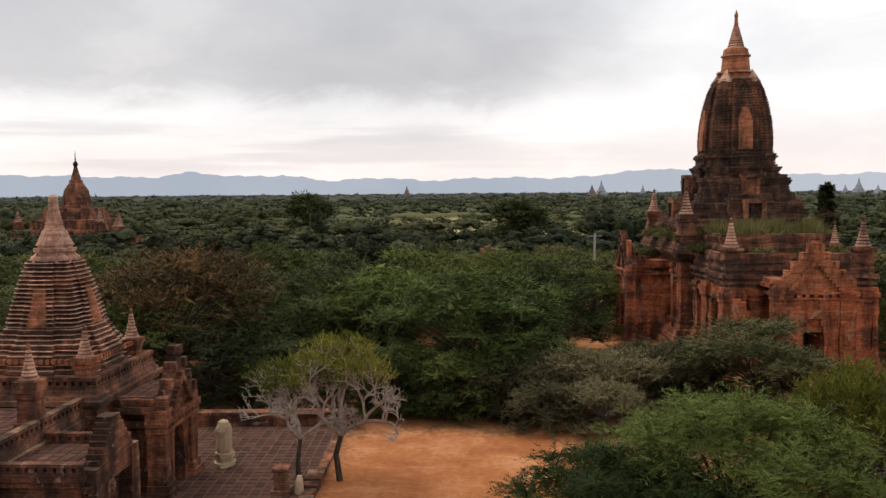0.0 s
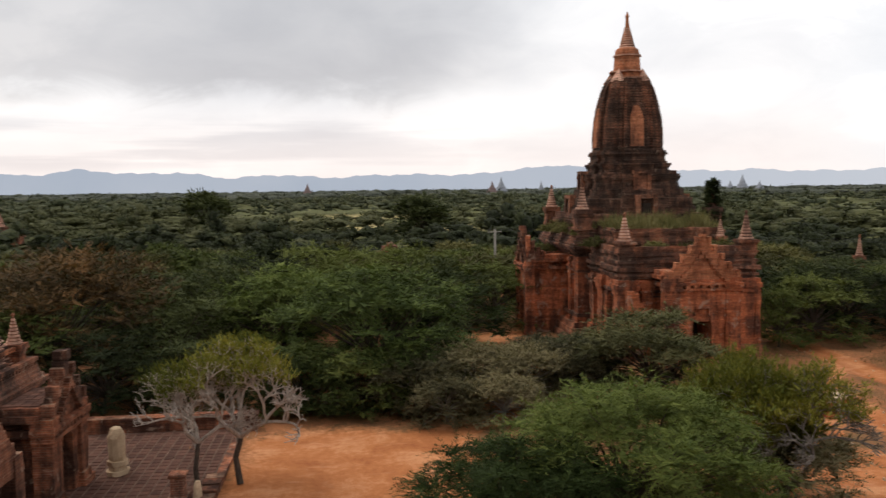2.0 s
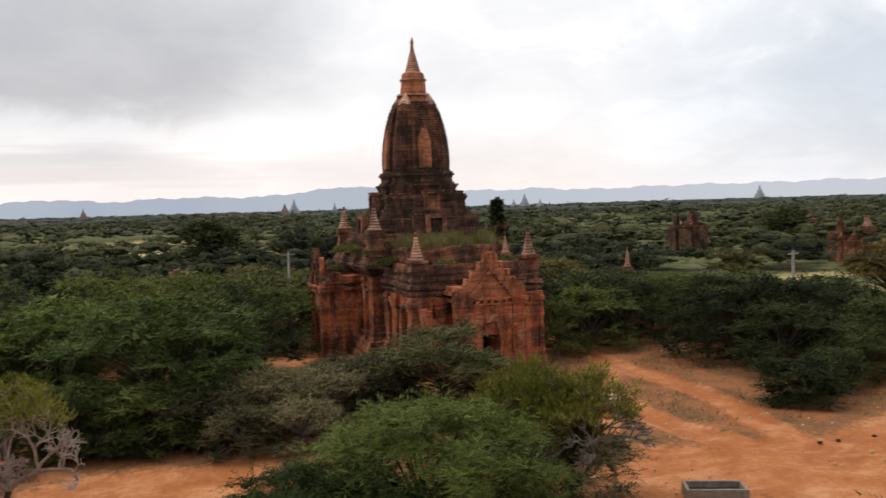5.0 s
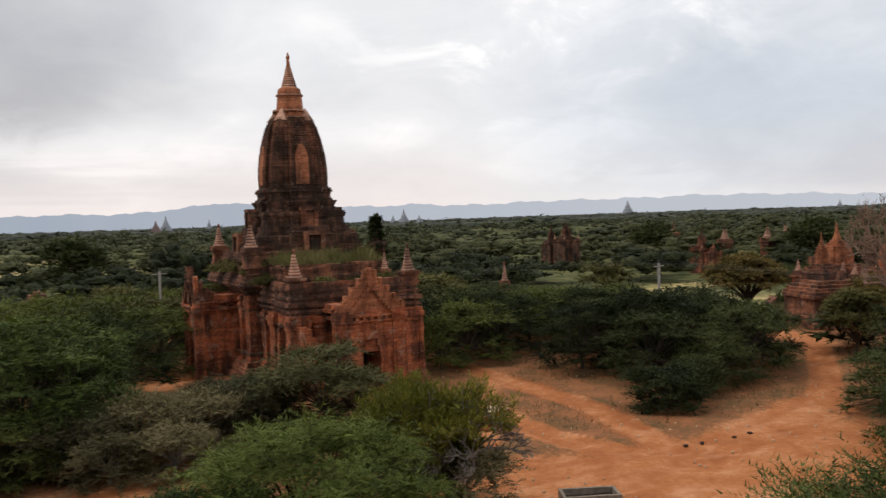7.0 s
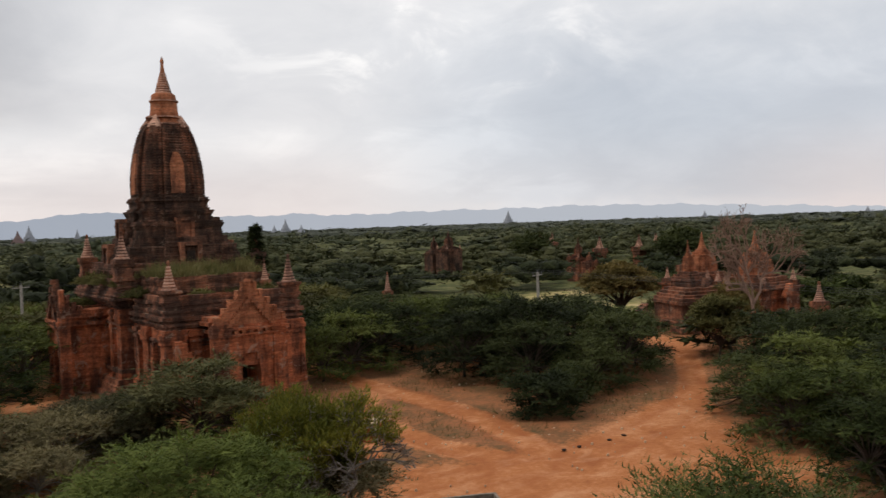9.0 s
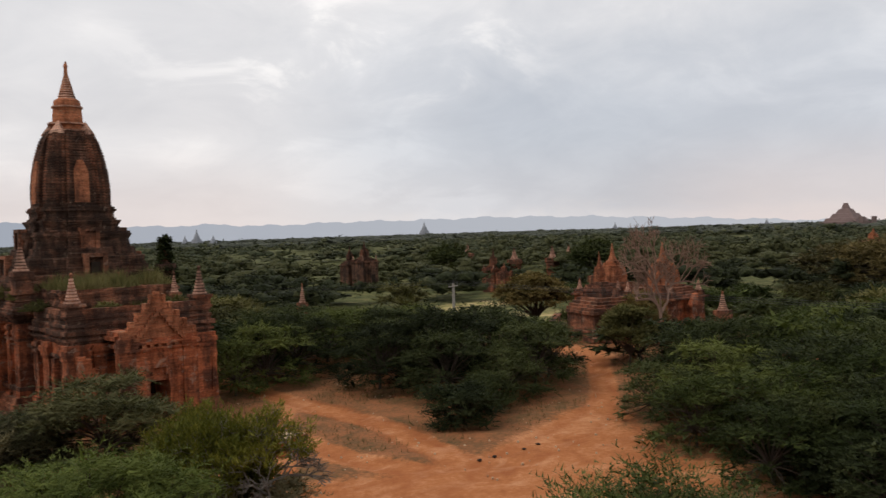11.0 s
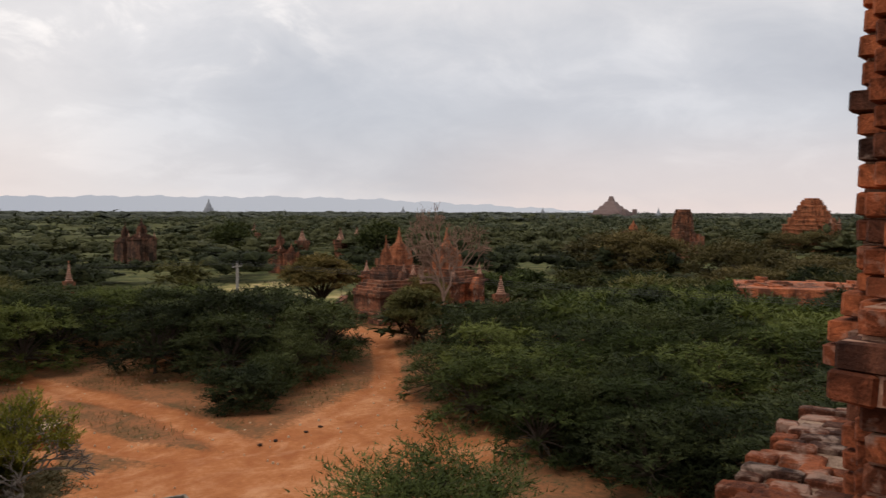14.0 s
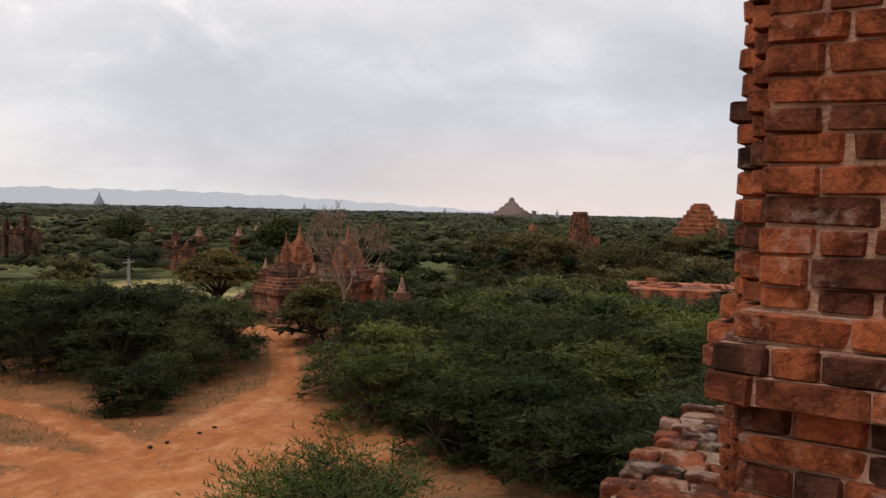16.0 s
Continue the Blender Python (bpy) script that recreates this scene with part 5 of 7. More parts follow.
# pagodas on the horizon, with haze painted into their colours
for name, a, d, half, top, mat, plan in (("far_pagoda", 10.17, 1500, 11, 30, FAR_HAZE_PALE, OCTO), ("far_pagoda", 9.55, 900, 8, 18, FAR_HAZE_BRICK, REDENT), ("far_pagoda", 25.95, 1500, 11, 29, FAR_HAZE_PALE, OCTO), ("far_pagoda", 25.2, 1500, 8, 19, FAR_HAZE_PALE, OCTO),
                                         ("far_pagoda", 27.0, 1500, 9, 18, FAR_HAZE_PALE, OCTO), ("far_pagoda", 41.2, 2500, 17, 44, FAR_HAZE_PALE, OCTO), ("far_pyramid_temple", 68.4, 1500, 31, 38, FAR_HAZE_BRICK, SQUARE), ("far_pagoda", 54.2, 2300, 9, 24, FAR_HAZE_PALE, OCTO),
                                         ("far_pagoda", -3.1, 1600, 9, 24, FAR_HAZE_BRICK, OCTO), ("far_pagoda", 63.8, 2300, 9, 21, FAR_HAZE_PALE, OCTO), ("far_pagoda", 71.5, 1400, 6, 18, FAR_HAZE_PALE, OCTO), ("far_pagoda", 12.9, 1700, 7, 24, FAR_HAZE_PALE, OCTO)):
    ob = thing(name, "far pagoda with grey haze painted into its stone" if mat is FAR_HAZE_PALE else "far reddish brick monument greyed by painted haze", "pagoda", pose(*polar(a, d), 0), "pagodas on the horizon")
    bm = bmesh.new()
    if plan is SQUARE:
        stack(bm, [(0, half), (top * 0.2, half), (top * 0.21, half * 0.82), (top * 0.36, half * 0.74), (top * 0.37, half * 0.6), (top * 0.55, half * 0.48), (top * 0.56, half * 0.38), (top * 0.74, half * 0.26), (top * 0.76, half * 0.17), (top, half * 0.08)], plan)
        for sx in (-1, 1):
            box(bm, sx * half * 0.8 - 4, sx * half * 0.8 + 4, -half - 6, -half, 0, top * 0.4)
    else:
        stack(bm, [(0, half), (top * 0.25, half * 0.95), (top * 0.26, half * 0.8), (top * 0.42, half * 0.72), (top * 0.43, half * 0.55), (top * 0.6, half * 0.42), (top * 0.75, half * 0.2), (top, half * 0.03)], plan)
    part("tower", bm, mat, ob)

# ---------------------------------------------------------------- plants
RNG = np.random.default_rng(7)


def leaves(points, directions, length, width, spread=0.5, out=None):
    """Small pointed leaves: a narrow triangle at each point, along its direction, tilted at random."""
    n = len(points)
    d = directions / (np.linalg.norm(directions, axis=1, keepdims=True) + 1e-9)
    side = np.cross(d, RNG.normal(size=(n, 3)) * spread + np.array([0, 0, 1.0]))
    side /= np.linalg.norm(side, axis=1, keepdims=True) + 1e-9
    L = (length * RNG.uniform(0.7, 1.3, n))[:, None]
    W = (width * RNG.uniform(0.7, 1.3, n))[:, None]
    v = np.stack([points + side * W * 0.5, points + d * L, points - side * W * 0.5], 1).reshape(-1, 3)
    f = np.arange(3 * n).reshape(-1, 3)
    if out is None:
        return v, f
    flat = np.cross(side, d)
    away = (flat * out).sum(1) < 0
    f[away] = f[away][:, ::-1]
    flat[away] *= -1
    return v, f, np.repeat(out * 0.5 + flat * 0.6, 3, 0)


def unit(n):
    v = RNG.normal(size=(n, 3))
    return v / np.linalg.norm(v, axis=1, keepdims=True)


def lobes_of(height, radius, count, flat, skirt=0.7, size=1.0):
    """Leafy tiers of a crown: a dome of flat lobes, with a skirt of lower ones that hang near the ground."""
    out = []
    for i in range(count):
        rho = radius * 0.82 * math.sqrt((i + 0.4) / count)
        a = i * 2.399 + RNG.uniform(-0.5, 0.5)
        top = height * (0.30 + 0.62 * math.sqrt(max(0.0, 1 - (rho / radius) ** 2))) * RNG.uniform(0.70, 1.06)
        r = radius * RNG.uniform(0.20, 0.36) * (1.15 if i < count * 0.4 else 0.9) * size
        out.append((rho * math.cos(a), rho * math.sin(a), max(top - r * flat * 0.4, r * flat), r, r * flat))
    skirt = int(count * skirt)
    for i in range(skirt):
        a = math.tau * (i + RNG.uniform(-0.3, 0.3)) / skirt
        rho = radius * RNG.uniform(0.55, 0.86)
        r = radius * RNG.uniform(0.18, 0.28) * size
        out.append((rho * math.cos(a), rho * math.sin(a), height * RNG.uniform(0.07, 0.40), r, r * flat * 1.2))
    return out


def spray_mesh(name, lobes, sprays, leaflets, leaf_len, leaf_wid, mat, reach=0.55, up=0.35, low=-0.5):
    """Feathery foliage: sprays that grow outward from the lobes, each with leaflets along it."""
    w = np.array([l[3] ** 2 for l in lobes])
    pick = RNG.choice(len(lobes), sprays, p=w / w.sum())
    L = np.array(lobes)[pick]
    u = unit(sprays)
    u[:, 2] = np.where((u[:, 2] < -0.05) & (RNG.uniform(size=sprays) < 0.85), -u[:, 2] * 0.8, u[:, 2])
    base = L[:, :3] + u * L[:, [3, 3, 4]] * RNG.uniform(0.25, 0.95, (sprays, 1))
    d = u * np.array([1, 1, 0.35]) + RNG.normal(size=(sprays, 3)) * np.array([0.35, 0.35, 0.2]) + np.array([0, 0, up])
    d /= np.linalg.norm(d, axis=1, keepdims=True)
    s = np.linspace(0.05, 1, leaflets)
    length = reach * RNG.uniform(0.55, 1.35, (sprays, 1, 1))
    pts = base[:, None, :] + d[:, None, :] * s[None, :, None] * length
    pts[:, :, 2] -= (s[None, :] ** 2) * length[:, :, 0] * 0.28
    pts = pts.reshape(-1, 3)
    pts[:, 2] = np.maximum(pts[:, 2], 0.08)
    # leaflets stand out to both sides of the stem, in the plane of the spray
    wing = np.cross(d, np.array([0, 0, 1.0]) + RNG.normal(size=(sprays, 3)) * 0.25)
    wing /= np.linalg.norm(wing, axis=1, keepdims=True) + 1e-9
    both = np.tile(np.where(np.arange(leaflets) % 2, 1.0, -1.0), sprays)[:, None]
    dd = np.repeat(d, leaflets, 0) * 0.75 + np.repeat(wing, leaflets, 0) * both * 0.8 + RNG.normal(size=(len(pts), 3)) * np.array([0.3, 0.3, 0.22])
    heart = np.array([np.mean([l[0] for l in lobes]), np.mean([l[1] for l in lobes]), 0.3 * max(l[2] for l in lobes)])

    def outward(q, centre):
        a, b = q - centre, q - heart
        a, b = (w / (np.linalg.norm(w, axis=1, keepdims=True) + 1e-9) for w in (a, b))
        o = a * 0.6 + b * 0.4 + np.array([0, 0, 0.2])
        return o / (np.linalg.norm(o, axis=1, keepdims=True) + 1e-9)

    v, f, nv = leaves(pts, dd, leaf_len, leaf_wid, 0.5, outward(pts, np.repeat(L[:, :3], leaflets, 0)))
    # broader inner leaves that close the heart of each tier
    A = np.repeat(np.array(lobes), 18, 0)
    inner = A[:, :3] + unit(len(A)) * A[:, [3, 3, 4]] * RNG.uniform(0.1, 0.6, (len(A), 1))
    inner[:, 2] = np.maximum(inner[:, 2], 0.05)
    v2, f2, nv2 = leaves(inner, unit(len(A)) * np.array([1, 1, 0.3]), leaf_len * 2.0, leaf_len * 0.9, 0.5, outward(inner, A[:, :3]))
    return from_arrays(name, np.concatenate([v, v2]), np.concatenate([f, f2 + len(v)]), mat, np.concatenate([nv, nv2]))


def limbs(lobes, height, radius, girth, mat, forks=1):
    bm = bmesh.new()
    fork = Vector((RNG.uniform(-0.3, 0.3), RNG.uniform(-0.3, 0.3), height * 0.22))
    tube(bm, [(0, 0, -0.15), tuple(fork * 0.5), tuple(fork)], [girth * 1.25, girth, girth * 0.85], 7)
    for x, y, z, r, rz in lobes:
        end = Vector((x, y, z))
        mid = fork.lerp(end, 0.5) + Vector((RNG.uniform(-0.3, 0.3), RNG.uniform(-0.3, 0.3), RNG.uniform(-0.1, 0.35)))
        tube(bm, [tuple(fork * 0.96), tuple(fork.lerp(mid, 0.5) + Vector((0, 0, 0.12))), tuple(mid), tuple(end)], [girth * 0.6, girth * 0.45, girth * 0.3, girth * 0.12], 5)
        for k in range(forks):
            tip = end + Vector((RNG.uniform(-1, 1) * r * 0.8, RNG.uniform(-1, 1) * r * 0.8, RNG.uniform(-0.1, 0.9) * rz))
            tube(bm, [tuple(mid.lerp(end, 0.6)), tuple(mid.lerp(tip, 0.75)), tuple(tip)], [girth * 0.16, girth * 0.1, girth * 0.03], 4)
    return mesh_of(bm, "trunk", mat)


def tree_kind(height, radius, count, flat, sprays, leaflets, leaf, mat, bark_mat=None, girth=0.12, reach=0.55, up=0.3, low=-0.5, skirt=0.7, size=1.0):
    """The two meshes of one kind of tree: trunk with limbs, and crown."""
    lb = lobes_of(height, radius, count, flat, skirt, size)
    return limbs(lb, height, radius, girth, bark_mat or BARK), spray_mesh("crown", lb, sprays, leaflets, leaf[0], leaf[1], mat, reach, up, low), height, radius


def plant(kind, name, label, category, x, y, height=None, radius=None, turn=None, group=""):
    trunk, crown, h, r = kind
    sz = (height or h) / h
    sr = (radius or r) / r
    ob = thing(name, label, category, None, group)
    ob.matrix_world = pose(x, y, -0.05, 0, 0, RNG.uniform(0, 360) if turn is None else turn) @ Matrix.Diagonal((sr, sr, sz, 1))
    for n_, me in (("trunk", trunk), ("crown", crown)):
        p = new(n_, me)
        p.parent = ob
    return ob


ACACIA = [tree_kind(5.4, 4.2, 20, 0.36, 900, 11, (0.27, 0.066), LEAF_GREEN, reach=0.85, up=0.1, skirt=0.95, size=0.80), tree_kind(5.2, 4.0, 18, 0.40, 900, 11, (0.27, 0.066), LEAF_DEEP, reach=0.9, up=0.12, skirt=0.95, size=0.80), tree_kind(5.0, 4.2, 20, 0.32, 900, 11, (0.27, 0.066), LEAF_DEEP, reach=0.95, up=0.08, skirt=0.95, size=0.80)]
THICKET = [tree_kind(5.2, 4.4, 14, 0.40, 620, 9, (0.36, 0.11), LEAF_DEEP, reach=0.85, up=0.1, skirt=0.4), tree_kind(5.2, 4.4, 15, 0.36, 620, 9, (0.36, 0.11), LEAF_GREEN, reach=0.85, up=0.1, skirt=0.4)]
NEAR_ACACIA = tree_kind(5.5, 5.2, 58, 0.30, 4600, 14, (0.20, 0.036), LEAF_NEAR, reach=0.8, up=0.0, skirt=0.6, size=0.52)
BIG_GREEN = tree_kind(7.2, 6.0, 46, 0.34, 2700, 10, (0.30, 0.075), LEAF_LUSH, reach=0.9, low=-0.8, up=0.0, skirt=0.8, size=0.66)
UMBRELLA = tree_kind(4.4, 3.6, 24, 0.26, 1500, 10, (0.24, 0.06), LEAF_DUSK, reach=0.8, up=0.02, skirt=0.3, size=0.7)
FIELD = tree_kind(9.0, 6.0, 44, 0.9, 1100, 7, (0.6, 0.22), LEAF_DEEP, reach=0.8)
OUTER = [tree_kind(4.6, 3.8, 16, 0.36, 340, 8, (0.50, 0.14), LEAF_DEEP, reach=1.0, up=0.12, skirt=0.4), tree_kind(4.4, 3.8, 15, 0.34, 340, 8, (0.50, 0.14), LEAF_GREEN, reach=1.0, up=0.12, skirt=0.4), tree_kind(4.4, 3.6, 14, 0.4, 340, 8, (0.50, 0.14), LEAF_OLIVE, reach=0.9, skirt=0.4)]
FIELD_RUST = tree_kind(7.0, 9.0, 34, 0.5, 1400, 8, (0.55, 0.18), LEAF_UMBER, reach=0.9, size=0.8)
RUSTY = tree_kind(8.2, 6.0, 40, 0.45, 3000, 8, (0.30, 0.08), LEAF_RUST, reach=0.6, up=0.6)
BUSH = [tree_kind(2.6, 2.6, 18, 0.4, 1200, 10, (0.18, 0.05), LEAF_GREY, BARK_GREY, 0.07, 0.6, 0.2, -0.9), tree_kind(2.4, 2.3, 16, 0.5, 1100, 9, (0.19, 0.06), LEAF_DEEP, BARK, 0.07, 0.5, 0.3, -0.9)]
OLIVE = tree_kind(5.4, 4.0, 50, 0.55, 4600, 9, (0.22, 0.085), LEAF_STRAW, up=0.15, skirt=0.0, girth=0.13, size=0.8, reach=0.45)
DARK = tree_kind(4.6, 2.5, 20, 0.6, 2200, 9, (0.20, 0.08), LEAF_OLIVE, girth=0.10, skirt=0.0, reach=0.4)
SHRUB = tree_kind(6.0, 3.0, 26, 0.4, 2000, 12, (0.16, 0.045), LEAF_GREEN, reach=1.0, up=0.45)

ACACIA_LABEL = "spreading green thorn tree with feathery foliage on red soil"
# near the viewpoint
plant(NEAR_ACACIA, "thorn_tree", "broad bright green thorn tree close below the terrace", "tree", *polar(19.0, 25.0), 5.4, 4.6, 40)
plant(NEAR_ACACIA, "thorn_tree", "broad bright green thorn tree close below the terrace", "tree", *polar(11.8, 22.6), 4.3, 3.6, 160)
plant(SHRUB, "thorn_tree", "young green thorn tree with long upright sprays", "tree", *polar(57.0, 18.5), 6.0, 3.0, 20)
plant(BIG_GREEN, "thorn_tree", "tall dense green tree behind the sandy track", "tree", *polar(1.6, 45.5), 7.1, 6.2, 0)
plant(BIG_GREEN, "thorn_tree", "tall dense green tree behind the sandy track", "tree", *polar(-5.0, 52), 6.6, 5.2, 200)
plant(RUSTY, "rusty_tree", "large tree with rusty brown fading foliage", "tree", *polar(-19.0, 50), 8.2, 6.6, 0)
for a, d, h, r in ((-12.5, 49, 5.6, 4.4), (-9.0, 55, 6.6, 4.6), (-14.5, 58, 6.4, 4.6), (-7.2, 62, 6.6, 4.8), (6.5, 56, 5.6, 4.6), (9.8, 66, 5.2, 4.6), (2.5, 63, 6.8, 5), (-27, 52, 6.4, 5), (-25, 60, 6.6, 5), (-2.5, 66, 6.8, 4.8), (4.8, 50, 4.6, 3.4), (-22.5, 46, 5.6, 4.2), (-16.5, 44, 4.4, 3.6), (-11.2, 43.5, 3.6, 3.0)):
    plant(ACACIA[int(RNG.integers(0, 3))], "thorn_tree", ACACIA_LABEL, "tree", *polar(a, d), h, r, None, "thorn trees")
for a, d, h, r in ((-3.5, 41.2, 3.4, 2.6), (0.5, 40.6, 3.2, 2.6), (3.4, 41.5, 3.6, 2.6), (-1.6, 40.0, 2.4, 1.9), (-5.8, 41.5, 3.0, 2.2)):
    plant(ACACIA[0], "thorn_tree", "low bright green thorn bush at the edge of the sand", "tree", *polar(a, d), h, r, None, "thorn bushes by the sand")
for a, d, h, r in ((4.2, 40.5, 2.9, 2.6), (8.2, 42, 3.1, 3.0), (11.8, 42.5, 2.9, 2.8), (6.4, 38.6, 2.2, 2.0), (14.2, 44.5, 2.8, 2.6), (10.2, 38.5, 2.2, 2.2), (16.5, 47, 2.6, 2.4), (13.0, 49.5, 2.2, 2.2)):
    plant(BUSH[0], "dry_bush", "low grey-green dry thorn bush", "bush", *polar(a, d), h, r, None, "dry bushes")
plant(UMBRELLA, "thorn_tree", "flat-topped dusty green thorn tree before the temple door", "tree", *polar(20.3, 44.5), 4.5, 4.0, 70)
plant(UMBRELLA, "thorn_tree", "low flat-topped dusty thorn tree before the temple", "tree", *polar(15.6, 46.0), 2.8, 3.0, 200)
for a, d, h, r in ((17.6, 47.5, 2.4, 1.8), (21.9, 45.4, 3.0, 1.5), (28.3, 60, 4.2, 2.6), (29.6, 66, 4.8, 3.0)):
    plant(ACACIA[0], "thorn_tree", "thorn tree growing against the temple wall", "tree", *polar(a, d), h, r, None, "thorn trees")
for x, y, h, r in ((36.6, 46.8, 5.0, 3.6), (40.5, 44.0, 5.9, 4.2), (45.5, 44.5, 5.6, 4.2), (43.5, 38.2, 4.9, 3.7), (37.8, 41.0, 4.6, 3.6), (41, 50, 4.7, 4.2), (47.5, 50, 4.4, 4.0), (39.5, 37.2, 3.6, 2.6), (47.3, 40.3, 4.4, 3.0)):
    plant(ACACIA[int(RNG.integers(0, 3))], "thorn_tree", ACACIA_LABEL, "tree", x, y, h, r, None, "thorn trees")
plant(BUSH[1], "green_bush", "rounded dark green bush at the fork of the tracks", "bush", 32.8, 34.4, 2.5, 2.5)
plant(BUSH[1], "green_bush", "rounded dark green bush at the fork of the tracks", "bush", 36.2, 35.6, 2.6, 2.0)
for x, y, h, r in ((42.0, 23.5, 4.7, 3.6), (38.2, 18.0, 4.4, 3.7), (35.4, 12.2, 4.0, 3.6), (47.5, 27.0, 5.2, 4.2), (45.0, 19.0, 5.2, 4.4), (41.5, 11.5, 4.6, 4.2), (37.5, 5.0, 4.3, 4.0), (55.0, 28.6, 3.8, 3.0), (52.0, 22.0, 5.6, 4.6), (49.0, 13.0, 5.4, 4.6), (45.0, 4.5, 4.8, 4.4), (58.5, 26.4, 4.4, 4.0), (57.5, 17.0, 5.6, 4.6), (54.0, 7.0, 5.4, 4.8), (65.0, 32.6, 3.6, 3.2), (66.0, 24.0, 5.4, 4.8), (64.0, 13.0, 5.4, 4.8), (61.0, 3.0, 5.2, 4.6), (52.0, -3.0, 5.0, 4.6), (71.5, 29.6, 4.4, 4.0), (73.0, 20.0, 5.2, 4.6), (71.0, 8.0, 5.2, 4.6), (43.0, -4.0, 4.6, 4.2), (36.8, 21.8, 3.6, 2.6), (33.8, 16.4, 3.4, 2.6), (31.8, 10.8, 3.4, 2.7), (30.6, 5.4, 3.4, 2.6), (34.6, 4.0, 4.0, 3.2), (38.4, 13.5, 4.4, 3.2), (39.5, 23.2, 3.6, 2.6), (36.0, 16.0, 3.6, 2.6), (33.6, 8.5, 3.6, 2.8), (41.2, 27.2, 3.4, 2.4), (47.5, 8.5, 5.2, 4.2), (43.2, 15.5, 5.0, 4.0), (50.0, 17.8, 5.6, 4.2), (49.8, 27.0, 5.2, 4.0), (60.5, 22.0, 5.5, 4.6), (55.5, 25.8, 4.6, 4.0), (58.0, 11.0, 5.3, 4.6), (66.0, 18.0, 5.3, 4.6)):
    plant(THICKET[int(RNG.integers(0, 2))] if x > 50 else ACACIA[int(RNG.integers(0, 3))], "thorn_tree", "dense dark green thorn tree in a thicket", "tree", x, y, h, r, None, "thicket of thorn trees")
for x, y, h, r in ((36.9, 16.6, 2.6, 2.4), (34.6, 13.9, 2.4, 2.4), (34.0, 11.7, 2.6, 2.4), (40.2, 19.6, 2.6, 2.2), (32.6, 9.2, 2.4, 2.2)):
    plant(BUSH[1], "green_bush", "low dark green bush at the foot of the thicket", "bush", x, y, h, r, None, "bushes at the thicket")
for a, d, h, r in ((30.4, 63, 4.8, 3.6), (32.3, 67, 5.2, 4.0), (31.2, 73, 5.4, 4.2), (34.4, 73, 4.8, 4.0), (36.2, 78, 4.4, 3.8), (33.4, 80, 4.6, 4.0), (38.6, 77, 4.4, 3.8), (40.8, 80, 4.2, 4.0), (36.8, 84, 3.8, 3.6)):
    plant(ACACIA[int(RNG.integers(0, 3))], "thorn_tree", "thorn tree between the temple and a dry field", "tree", *polar(a, d), h, r, None, "thorn trees by the field")
for a, d, h, r in ((32.0, 84, 3.2, 3.0), (33.8, 86, 2.6, 2.6), (31.2, 90, 3.6, 3.2), (36.2, 88, 3.0, 3.0), (38.5, 84, 3.6, 3.2), (46.0, 84, 3.2, 3.0), (41.5, 84, 3.2, 3.0)):
    plant(THICKET[0], "thorn_tree", "low thorn tree at the edge of a dry field", "tree", *polar(a, d), h, r, None, "thorn trees by the field")
plant(OLIVE, "olive_tree", "round tree with yellowish brown leaves beside a wall", "tree", 67.9, 59.7, 6.3, 4.4)
plant(OLIVE, "olive_tree", "round yellowish tree beside the brick shrine", "tree", *polar(56.0, 79), 5.0, 2.6)
plant(DARK, "dark_tree", "small round dark tree with a bare stem by the track", "tree", 53.9, 37.7, 5.2, 2.4)
plant(FIELD, "field_tree", "large dark green tree standing over the woods", "tree", *polar(-9.7, 250), 11.4, 8.2)
plant(FIELD, "field_tree", "large dark green tree beside a green field", "tree", *polar(4.6, 185), 9.8, 7.0)
for a, d, h, r in ((52.7, 170, 9.0, 5.6), (42.9, 200, 8.4, 6), (70.5, 150, 7.6, 9), (68.5, 160, 7.2, 10), (76.0, 140, 6.5, 8), (79.4, 236, 5.6, 7), (81.2, 240, 5.8, 7), (82.8, 238, 6.0, 8), (78.2, 150, 4.6, 7), (81.5, 140, 4.4, 7), (80.0, 118, 4.0, 6), (83.5, 116, 4.2, 6), (77.5, 112, 4.2, 6)):
    plant(FIELD_RUST if a > 60 else FIELD, "field_tree", "large tree standing above the scrub", "tree", *polar(a, d), h, r)


